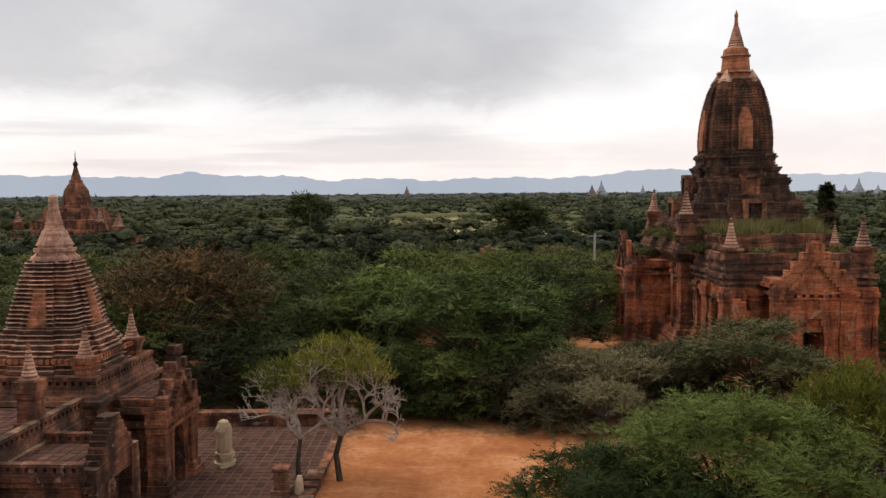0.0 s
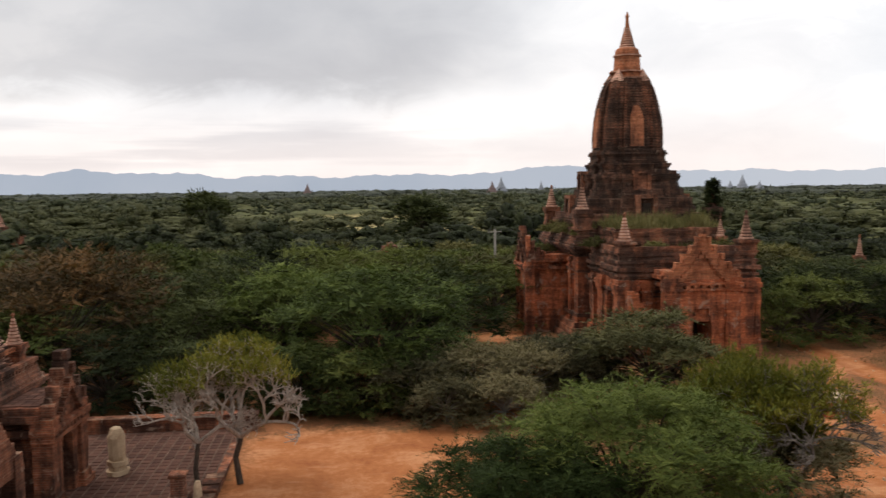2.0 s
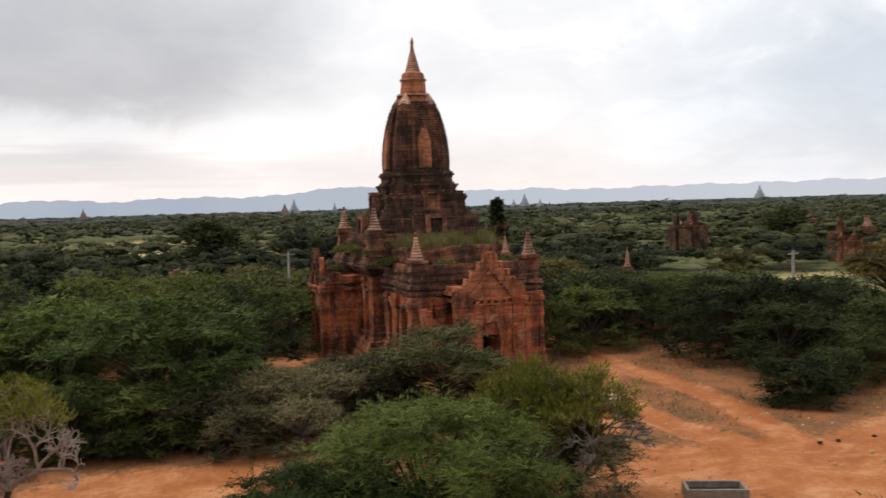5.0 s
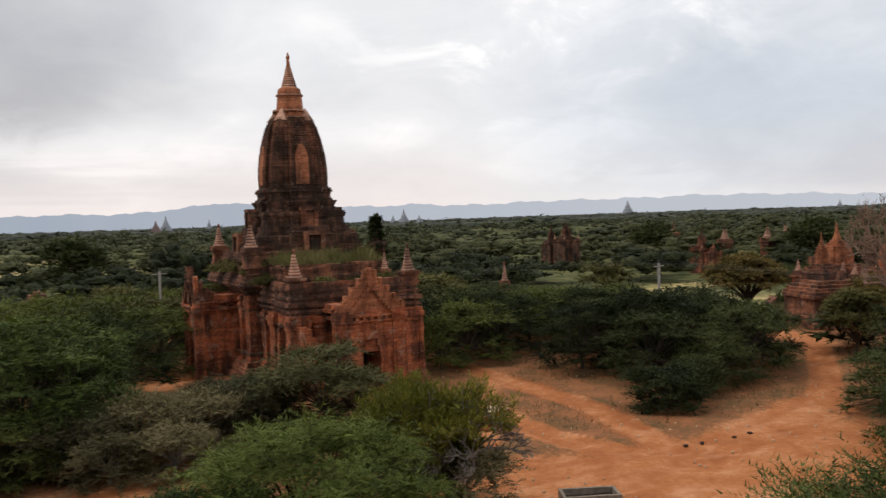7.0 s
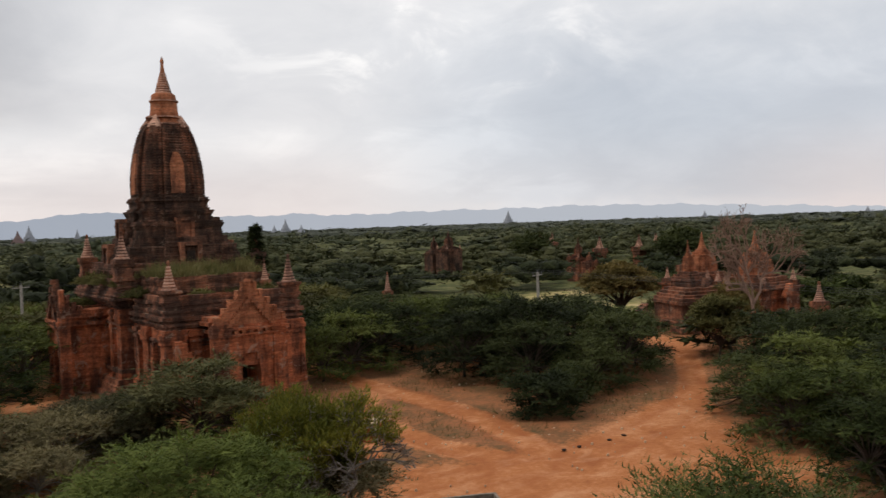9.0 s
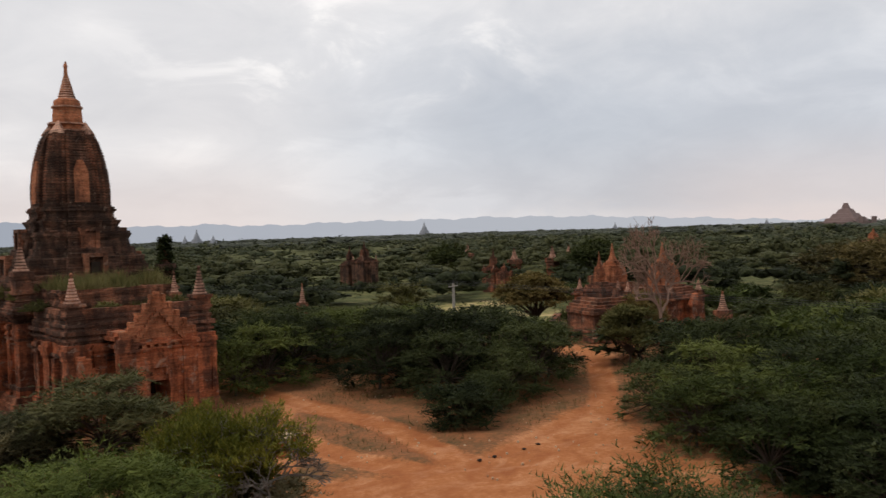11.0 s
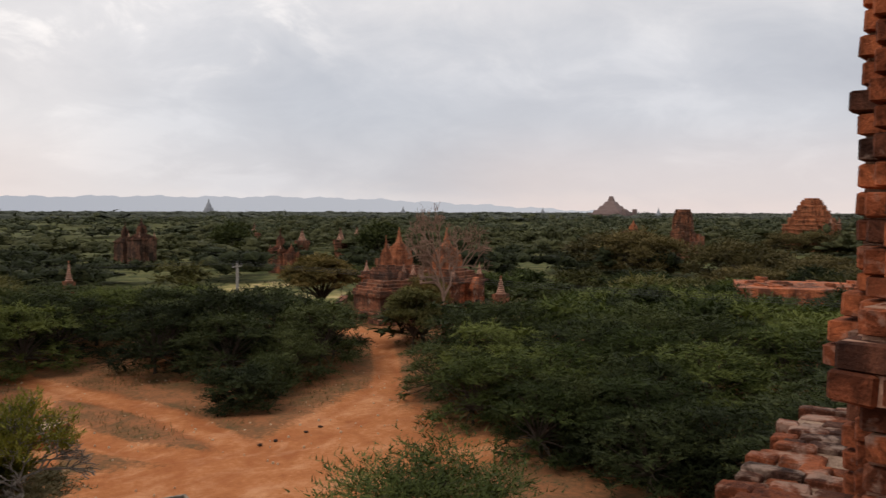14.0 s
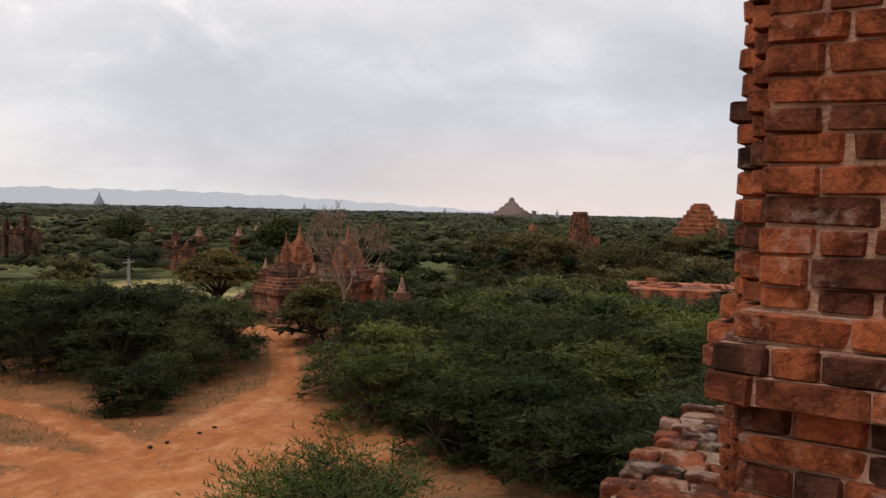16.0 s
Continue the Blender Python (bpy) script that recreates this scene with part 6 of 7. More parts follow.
def twig_tree(name, label, x, y, height, radius, seed, bark_mat, tip_mat, levels=4, kids=4, girth=0.16, clear=0.35, tips=10, tip_len=0.16, droop=0.0, tip_z=0.6, tip_width=0.045, fat=0.62, lift=0.16):
    """A much-branched tree with few leaves at its tips."""
    rnd = random.Random(seed)
    ob = thing(name, label, "tree", pose(x, y, -0.05))
    bm, bole = bmesh.new(), bmesh.new()
    ends = []

    def grow(p, d, length, r, level):
        q = p + d * length * 0.5 + Vector((rnd.uniform(-1, 1), rnd.uniform(-1, 1), rnd.uniform(-0.3, 0.8))) * length * 0.13
        e = p + d * length
        tube(bole if level < 1 else bm, [tuple(p), tuple(q), tuple(e)], [r, r * 0.85, r * fat], 6 if level < 2 else 4)
        if level >= levels:
            ends.append((e, d))
            return
        for k in range(kids + (1 if level == 0 else 0)):
            a = math.tau * (k + rnd.uniform(-0.3, 0.3)) / kids
            out = 0.75 if level == 0 else 0.62
            base = d.cross(Vector((math.cos(a), math.sin(a), 0.3))).normalized()
            nd = (d * rnd.uniform(0.35, 0.95) + base * out * rnd.uniform(0.5, 1.35) + Vector((0, 0, lift - droop * level))).normalized()
            if nd.z < 0 and level > 0:
                nd = Vector((nd.x, nd.y, nd.z * 0.2)).normalized()
            grow(e if k else q.lerp(e, 0.7), nd, length * rnd.uniform(0.56, 0.82), r * fat, level + 1)

    # grown twice: once to learn its size, then with a girth that suits its true height and spread
    for attempt in (0, 1):
        rnd.seed(seed)
        grow(Vector((0, 0, 0)), Vector((0.04, 0.02, 1)).normalized(), height * clear, girth, 0)
        top = max(v.co.z for v in bm.verts)
        wide = sorted(math.hypot(v.co.x, v.co.y) for v in bm.verts)[int(len(bm.verts) * 0.97)]
        if attempt == 0:
            girth *= math.sqrt(wide / radius * top / height)
            bm.clear()
            bole.clear()
            ends.clear()
    for v in (*bm.verts, *bole.verts):
        v.co.x, v.co.y, v.co.z = v.co.x * radius / wide, v.co.y * radius / wide, v.co.z * height / top
    part("trunk", bole, BARK if bark_mat is not BARK_TAN else BARK_TAN, ob)
    part("branchwork", bm, bark_mat, ob, "bare forking branches")
    pts, dirs = [], []
    for e, d in ends:
        e = Vector((e.x * radius / wide, e.y * radius / wide, e.z * height / top))
        if e.z > height * tip_z:
            for _ in range(tips):
                pts.append(e - d * rnd.uniform(-0.25, 0.35) + Vector((rnd.uniform(-1, 1), rnd.uniform(-1, 1), rnd.uniform(-1, 1))) * 0.12)
                dirs.append(d * 0.6 + Vector((rnd.uniform(-1, 1), rnd.uniform(-1, 1), rnd.uniform(0, 1.2))) * 0.7)
    if pts:
        v, f = leaves(np.array([tuple(p) for p in pts]), np.array([tuple(p) for p in dirs]), tip_len, tip_width)
        p = new("crown", from_arrays("crown", v, f, tip_mat))
        p.parent = ob
    return ob


twig_tree("spurge_tree", "half-bare tree with pale grey branches and yellow-green tips", -4.4, 31.3, 5.5, 3.0, 14, BARK_PALE, LEAF_LIME, 6, 3, 0.14, 0.23, 8, 0.25, 0.0, 0.76, 0.055, 0.71, 0.16)
twig_tree("spurge_tree", "low half-bare tree with dark stem and pale twisted branches", -5.9, 30.9, 4.6, 2.5, 41, BARK_PALE, LEAF_LIME, 6, 3, 0.12, 0.27, 5, 0.24, 0.0, 0.84, 0.05, 0.70, 0.15)
twig_tree("spurge_tree", "bushy half-bare tree with grey twigs and yellow-green crown", *polar(29.0, 29.5), 5.0, 2.7, 11, BARK_GREY, LEAF_LIME, 5, 4, 0.11, 0.03, 16, 0.2, 0.0, 0.72, 0.05, 0.70, 0.02)
twig_tree("spurge_tree", "bushy half-bare tree with grey twigs and yellow-green crown", *polar(26.3, 30.5), 5.1, 2.6, 31, BARK_GREY, LEAF_LIME, 5, 4, 0.09, 0.03, 22, 0.2, 0.0, 0.52, 0.05, 0.66, 0.02)
plant(BUSH[0], "dry_bush", "grey twiggy bush under the spurge trees", "bush", *polar(28.8, 30.2), 2.7, 2.6)
plant(BUSH[0], "dry_bush", "grey twiggy bush under the spurge trees", "bush", *polar(25.0, 29.4), 2.9, 2.4)
twig_tree("bare_tree", "tall leafless tan tree in front of the shrines", 59.9, 38.6, 11.9, 4.2, 3, BARK_TAN, LEAF_RUST, 6, 3, 0.17, 0.30, 1, 0.2, 0.0, 0.5, 0.06, 0.74)

# overgrown parts of the tall temple
T_MAT = pose(TX, TY, 0, 0, 0, -0.6)


def on_temple(x, y, z):
    p = T_MAT @ Vector((x, y, z))
    return p.x, p.y, p.z


bushy = [(0, 0, 0.7, 0.62, 0.7), (0.05, 0, 1.5, 0.5, 0.6), (0, 0.05, 2.2, 0.4, 0.5), (0.3, 0.2, 0.3, 0.6, 0.4), (0.05, 0.05, 2.75, 0.36, 0.45), (-0.25, 0.1, -0.2, 0.75, 0.6)]
ob = thing("creeper_bush", "dark leafy creeper over a broken corner pinnacle", "bush", pose(*on_temple(4.8, -4.8, 8.2)))
c = new("crown", spray_mesh("crown", bushy, 1700, 8, 0.22, 0.10, LEAF_DEEP, 0.26, 0.3, -1))
c.parent = ob


def grass_patch(x0, x1, y0, y1, z_of, count, mat, name, label, tall=0.35):
    p = np.stack([RNG.uniform(x0, x1, count), RNG.uniform(y0, y1, count), np.zeros(count)], -1)
    # in clumps of uneven height
    clump = np.sin(p[:, 0] * 2.9 + 1.3 * np.sin(p[:, 1] * 2.1)) + np.cos(p[:, 1] * 3.3 + p[:, 0] * 0.8) + RNG.normal(0, 0.45, count)
    p = p[clump > -0.35]
    count = len(p)
    tall = tall * (0.55 + 0.5 * np.clip(clump[clump > -0.35], 0, 1.6)) if count else tall
    p[:, 2] = z_of(p[:, 0], p[:, 1])
    w = np.array([on_temple(*q) for q in p])
    v, f = leaves(w, np.stack([RNG.normal(0, 0.35, count), RNG.normal(0, 0.35, count), np.ones(count)], -1), tall, 0.05)
    tagged(new(name, from_arrays(name, v, f, mat)), label, "grass", kind="stuff")


grass_patch(-3.7, 3.7, -9.2, -5.0, lambda x, y: 8.1 + 0.12 * np.sin(x * 2.3) * np.cos(y * 1.9), 7000, GRASS_GREEN, "roof_grass", "tufts of yellow-green grass on the temple roof", 0.85)
grass_patch(-5.1, 5.1, -5.3, -4.5, lambda x, y: 0 * x + 7.95, 1800, GRASS_GREEN, "roof_grass", "tufts of yellow-green grass on the temple roof", 0.5)
grass_patch(-4.2, 4.2, -11.8, -9.4, lambda x, y: 0 * x + 6.8, 1500, LEAF_OLIVE, "roof_weeds", "olive weeds on the lower hall roof", 0.45)
grass_patch(-5.2, -4.4, -4.3, 4.3, lambda x, y: 0 * x + 7.9, 2600, LEAF_OLIVE, "roof_grass", "olive weeds on the temple roof", 0.6)
for x, y, z, s in ((-5.2, -1.5, 7.6, 1.0), (-5.4, 1.8, 7.5, 1.1), (-4.6, -7.2, 6.9, 0.8), (-4.9, -4.4, 7.5, 0.6), (1.5, -11.2, 6.9, 0.7), (-1.8, -11.4, 6.9, 0.7), (3.0, -10.6, 6.9, 0.6), (-6.4, 0.6, 6.0, 0.8)):
    lb = [(0, 0, 0.1, s, s * 0.6), (s * 0.6, s * 0.3, -0.1, s * 0.7, s * 0.5), (-s * 0.5, -s * 0.4, -0.2, s * 0.7, s * 0.6)]
    ob = thing("roof_bush", "olive bush rooted in the temple roof", "bush", pose(*on_temple(x, y, z)), "roof bushes")
    c = new("crown", spray_mesh("crown", lb, int(420 * s), 7, 0.17, 0.06, LEAF_OLIVE, 0.35, 0.3, -1))
    c.parent = ob

# dry grass along the tracks
cnt = 60000
gxr, gyr = RNG.uniform(-10, 66, cnt), RNG.uniform(18, 72, cnt)
ok = (track_mask(gxr, gyr) < 0.25 + 0.25 * RNG.uniform(size=cnt)) & (np.sin(gxr * 0.55 + 1.7 * np.sin(gyr * 0.31)) + np.sin(gyr * 0.48 + gxr * 0.13) + RNG.normal(0, 0.9, cnt) > 0.55) & ~((gxr < -4.4) & (gyr < 39))
p = np.stack([gxr[ok], gyr[ok], np.zeros(ok.sum())], -1)
v, f = leaves(p, np.stack([RNG.normal(0, 0.5, len(p)), RNG.normal(0, 0.5, len(p)), np.ones(len(p))], -1), 0.26, 0.045)
tagged(new("dry_grass", from_arrays("dry_grass", v, f, GRASS_DRY)), "thin dry grass beside the tracks", "grass", kind="stuff")


def ball_template(sub):
    bm = bmesh.new()
    bmesh.ops.create_icosphere(bm, subdivisions=sub, radius=1.0)
    v = np.array([tuple(q.co) for q in bm.verts])
    f = np.array([[q.index for q in face.verts] for face in bm.faces])
    bm.free()
    return v, f


def woods(name, label, r0, r1, spacing, height, crown, cards, card, mat, a0=-36, a1=100, sub=1, tiers=5):
    """Woodland out in the plain: lumpy crowns covered with leaf sprays, on one mesh."""
    area = math.pi * (r1 ** 2 - r0 ** 2) * (a1 - a0) / 360
    n = int(area / spacing ** 2)
    d = np.sqrt(RNG.uniform(r0 ** 2, r1 ** 2, n))
    a = np.radians(RNG.uniform(a0, a1, n))
    x, y = d * np.sin(a), d * np.cos(a)
    keep = (meadow_mask(x, y) < 0.2) & (track_mask(x, y) < 0.05) & (np.hypot(x - TX, y - TY) > 13) & (np.hypot(x - 71, y - 52) > 12) & ~((np.abs(x - 20) < 13) & (y < 60)) & (np.hypot(x - 84, y - 12) > 9.5)
    # glades: loose gaps in the canopy
    keep &= np.sin(x / spacing * 0.23 + 2.1 * np.sin(y / spacing * 0.11)) + np.cos(y / spacing * 0.27 + x / spacing * 0.07) > -0.75
    for px, py, rr in CLEAR:
        keep &= np.hypot(x - px, y - py) > rr
    x, y = x[keep], y[keep]
    n = len(x)
    R = crown * RNG.uniform(0.45, 1.35, n)
    Hh = height * RNG.uniform(0.38, 1.3, n) * np.where(RNG.uniform(size=n) < 0.06, 1.5, 1.0)
    # each crown is a few uneven, flattened clumps
    if tiers > 1:
        ang, off = RNG.uniform(0, 6.28, n * tiers), np.sqrt(RNG.uniform(0, 1, n * tiers)) * 0.8
        x, y, R, Hh = (np.repeat(q, tiers) for q in (x, y, R, Hh))
        x, y = x + off * R * np.cos(ang), y + off * R * np.sin(ang)
        mid = Hh * (0.72 - 0.42 * off ** 2) * RNG.uniform(0.75, 1.12, n * tiers)
        R, tall = R * RNG.uniform(0.30, 0.62, n * tiers), Hh * RNG.uniform(0.11, 0.22, n * tiers)
        n, cards = n * tiers, max(3, cards // tiers)
    else:
        mid, tall = Hh * 0.5, Hh * 0.48
    tv, tf = ball_template(sub)
    m = len(tv)
    ph = RNG.uniform(0, 6.28, (n, 1))
    lump = 0.70 * (1 + 0.20 * np.sin(tv[None, :, 0] * 4.3 + ph) * np.cos(tv[None, :, 1] * 4.9 + 2 * ph) + 0.16 * RNG.normal(size=(n, m)))
    core = np.stack([x[:, None] + tv[None, :, 0] * R[:, None] * lump, y[:, None] + tv[None, :, 1] * R[:, None] * lump, mid[:, None] + tall[:, None] * tv[None, :, 2] * lump], -1).reshape(-1, 3)
    core[:, 2] = np.maximum(core[:, 2], 0.0)
    cf = (tf[None] + (np.arange(n) * m)[:, None, None]).reshape(-1, 3)
    u = unit(n * cards)
    u[:, 2] = np.abs(u[:, 2]) * 1.15 - 0.3
    Rr, Mr, Tr, pr = np.repeat(R, cards), np.repeat(mid, cards), np.repeat(tall, cards), np.repeat(ph[:, 0], cards)
    rr = RNG.uniform(0.66, 1.22, n * cards) * (1 + 0.20 * np.sin(u[:, 0] * 4.3 + pr) * np.cos(u[:, 1] * 4.9 + 2 * pr))
    c = np.stack([np.repeat(x, cards) + u[:, 0] * Rr * rr, np.repeat(y, cards) + u[:, 1] * Rr * rr, Mr + Tr * u[:, 2] * rr], -1)
    c[:, 2] = np.maximum(c[:, 2], 0.15)
    dd = u * np.array([1, 1, 0.15]) + RNG.normal(size=(len(c), 3)) * np.array([0.6, 0.6, 0.22])
    round_ = u * np.array([0.8, 0.8, 0.5]) + np.array([0, 0, 0.55])
    v, f, nv = leaves(c, dd, card, card * 0.5, 0.5, round_ / np.linalg.norm(round_, axis=1, keepdims=True))
    nv = nv + np.repeat(round_, 3, 0) * 0.6
    f = f + len(core)
    core_n = np.tile(tv * np.array([0.8, 0.8, 0.5]) + np.array([0, 0, 0.5]), (n, 1))
    allv = np.concatenate([core, v])
    alln = np.concatenate([core_n, nv])
    alln /= np.linalg.norm(alln, axis=1, keepdims=True) + 1e-9
    tagged(new(name, from_arrays(name, allv, np.concatenate([cf, f]), mat, alln)), label, "woods", kind="stuff")


CLEAR = [(71, 62.5, 8), (*polar(34.2, 90), 9), (*polar(43.8, 90), 10), (*polar(4.8, 172), 16), (*polar(-9.7, 232), 20), (*polar(3.2, 104), 8), (*polar(61.1, 77), 5), (*polar(32.86, 95), 1.5), (*polar(36.8, 160), 12), (*polar(46.2, 142), 7), (*polar(-24.4, 168), 9), (*polar(73.1, 192), 10), (*polar(80.9, 258), 10), (*polar(43.25, 72), 4), (*polar(55, 84), 9), (*polar(51.8, 88), 4)]
# single trees between the near thickets and the woods
SPOTS = []
for _ in range(2600):
    d_, a_ = math.sqrt(RNG.uniform(63 ** 2, 106 ** 2)), RNG.uniform(-33, 93)
    x_, y_ = polar(a_, d_)
    if math.hypot(x_ - TX, y_ - TY) < 13.5 or math.hypot(x_ - 69, y_ - 50) < 15 or (abs(x_ - 20) < 13 and y_ < 60) or math.hypot(x_ - 84, y_ - 12) < 9.5 or (29.5 < a_ < 38 and d_ < 98) or (x_ > 40 and y_ > -8 and y_ < 36 and x_ < 76):
        continue
    if float(track_mask(np.array([x_]), np.array([y_]))[0]) > 0.05 or float(meadow_mask(np.array([x_]), np.array([y_]))[0]) > 0.15:
        continue
    if any(math.hypot(x_ - px, y_ - py) < rr for px, py, rr in CLEAR) or any(math.hypot(x_ - px, y_ - py) < 4.6 for px, py in SPOTS):
        continue
    SPOTS.append((x_, y_))
for x_, y_ in SPOTS[:150]:
    plant(OUTER[int(RNG.integers(0, 3))], "thorn_tree", "thorn tree in the green scrub beyond the tracks", "tree", x_, y_, RNG.uniform(3.0, 5.0), RNG.uniform(2.8, 4.4), None, "scrub trees")
woods("scrub_woods", "dense green scrub woodland on the plain", 104, 160, 6.2, 4.8, 3.8, 300, 0.62, LEAF_FAR, tiers=7)
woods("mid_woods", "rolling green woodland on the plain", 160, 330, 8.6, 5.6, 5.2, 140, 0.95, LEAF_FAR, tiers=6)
# From here outward the leaf colour carries painted haze.
woods("far_woods", "far green woodland with light haze painted into its leaves", 330, 800, 13.0, 6.2, 7.0, 28, 1.9, LEAF_MID_HAZE, tiers=4)
woods("distant_woods", "distant woodland to the horizon, haze painted into its leaves", 800, 3200, 36.0, 6.5, 19.0, 8, 5.0, LEAF_HAZE, tiers=1)

# ---------------------------------------------------------------- poles, wires and small things


def power_pole(x, y, h):
    ob = thing("power_pole", "grey concrete power pole with a short crossarm", "power pole", pose(x, y, 0, 0, 0, 20), "power poles")
    bm = bmesh.new()
    stack(bm, [(-0.2, 0.12), (h, 0.085)], SQUARE)
    part("post", bm, POLE_GREY, ob)
    bm = bmesh.new()
    box(bm, -0.85, 0.85, -0.04, 0.04, h - 0.31, h - 0.23)
    part("crossarm", bm, POLE_GREY, ob)
    for dx in (-0.75, 0.0, 0.75):
        bm = bmesh.new()
        stack(bm, [(h - 0.22 if dx else h, 0.05), (h - 0.1 if dx else h + 0.1, 0.06), (h if dx else h + 0.2, 0.03)], OCTO, dx, 0)
        part("insulator", bm, WIRE, ob)
    return ob


P_LEFT, P_MID, P_RIGHT = polar(9.75, 88), polar(43.25, 72), polar(101, 46)
for p in (P_LEFT, P_MID, P_RIGHT):
    power_pole(*p, 6.6)
for (ax, ay), (bx, by) in ((P_LEFT, P_MID), (P_MID, P_RIGHT)):
    for off in (-0.75, 0.0, 0.75):
        bm = bmesh.new()
        pts = []
        for k in range(21):
            s = k / 20
            pts.append((ax + (bx - ax) * s + off * 0.9, ay + (by - ay) * s + off * 0.3, 6.6 + (0.2 if off == 0 else 0) - 0.3 * 4 * s * (1 - s)))
        tube(bm, pts, [0.008] * 21, 4)
        tagged(new("power_line", mesh_of(bm, "power_line", WIRE)), "thin grey power line strung between poles", "cable", "power lines")

# concrete trough frame beside the track
fr = thing("concrete_trough", "open rectangular concrete trough with raised rim beside the track", "trough", pose(19.65, 24.75, 0, 0, 0, -25))
for x0, x1, y0, y1 in ((-1.1, 1.1, -0.55, -0.43), (-1.1, 1.1, 0.43, 0.55), (-1.1, -0.98, -0.43, 0.43), (0.98, 1.1, -0.43, 0.43)):
    bm = bmesh.new()
    box(bm, x0, x1, y0, y1, 0, 0.45)
    roughen(bm, 0.5, 0.012)
    part("side_slab", bm, CONCRETE, fr)
# Near-black box: the dark of the open trough, painted in.
bm = bmesh.new()
box(bm, -0.97, 0.97, -0.42, 0.42, 0, 0.22)
part("trough_shade_box", bm, SHADE_AND_DARK, fr, "dark box painted as the shaded trough inside")
bm = bmesh.new()
box(bm, -0.75, 0.75, -0.5, 0.5, 0, 0.75)
box(bm, -0.85, 0.85, -0.6, 0.6, 0.75, 0.9)
roughen(bm, 0.5, 0.03)
blk = new("brick_block", mesh_of(bm, "brick_block", BRICK_RED))
blk.matrix_world = pose(22.6, 36.6, 0, 0, 0, 15)
tagged(blk, "low brick block with pale plastered top", "block")
bm = bmesh.new()
box(bm, -0.8, 0.8, -0.55, 0.55, 0.9, 0.97)
cap = new("plaster_cap", mesh_of(bm, "plaster_cap", PALE_STONE))
cap.matrix_world = pose(22.6, 36.6, 0.004, 0, 0, 15)
tagged(cap, "pale plaster slab lying on the brick block", "slab")
for k, (x, y) in enumerate(((28.23, 28.4), (29.18, 28.31), (31.15, 28.16), (32.33, 28.24))):
    bm = bmesh.new()
    bmesh.ops.create_icosphere(bm, subdivisions=2, radius=0.11)
    for v in bm.verts:
        v.co += noise.noise_vector(v.co * 6 + Vector((k, 0, 0))) * 0.035
        v.co.z = max(v.co.z * 0.55 + 0.02, -0.04)
        v.co.x *= 1.35
    st = new("dark_clod", mesh_of(bm, "dark_clod", SHADE_AND_DARK))
    st.matrix_world = pose(x, y, -0.03, 0, 0, 40 * k)
    tagged(st, "dark clod lying on the sandy track", "clod", "dark clods")
pebbles = bmesh.new()
rp = random.Random(4)
for k in range(420):
    x, y = rp.uniform(15, 45), rp.uniform(24, 52)
    s = rp.uniform(0.02, 0.07)
    stack(pebbles, [(-0.1, s), (s * 0.6 - 0.05, s * 0.9), (s - 0.05, s * 0.4)], OCTO[::2], x, y, s * 0.2)
tagged(new("pebbles", mesh_of(pebbles, "pebbles", PALE_STONE)), "small pale stones strewn on the soil", "stones", kind="stuff")

# ---------------------------------------------------------------- the terrace underfoot
bm = bmesh.new()
box(bm, -16, 2.2, -14, 0.55, 0, 9.38)
tagged(new("terrace_block", mesh_of(bm, "terrace_block", BRICK_WORN)), "brick temple block that carries the terrace", "building", kind="structure")
bm = bmesh.new()
box(bm, 2.2, 5.0, -14, 0.62, 0, 9.4)
tagged(new("terrace_wing", mesh_of(bm, "terrace_wing", BRICK_WORN)), "brick wing of the temple beside the terrace", "building", kind="structure")
bm = bmesh.new()
box(bm, -16, 2.5, -14, -2.4, 9.4, 15.5)
tagged(new("upper_wall", mesh_of(bm, "upper_wall", BRICK_RED)), "plain brick wall behind the terrace", "wall", kind="structure")

MORTAR = plain_stone("lime_mortar", (0.25, 0.125, 0.08), (0.64, 0.40, 0.285), 9.0, 0.95, 1.0)
CRUST = plain_stone("lime_crust", (0.13, 0.065, 0.042), (0.66, 0.48, 0.35), 22.0, 0.95, 1.0)


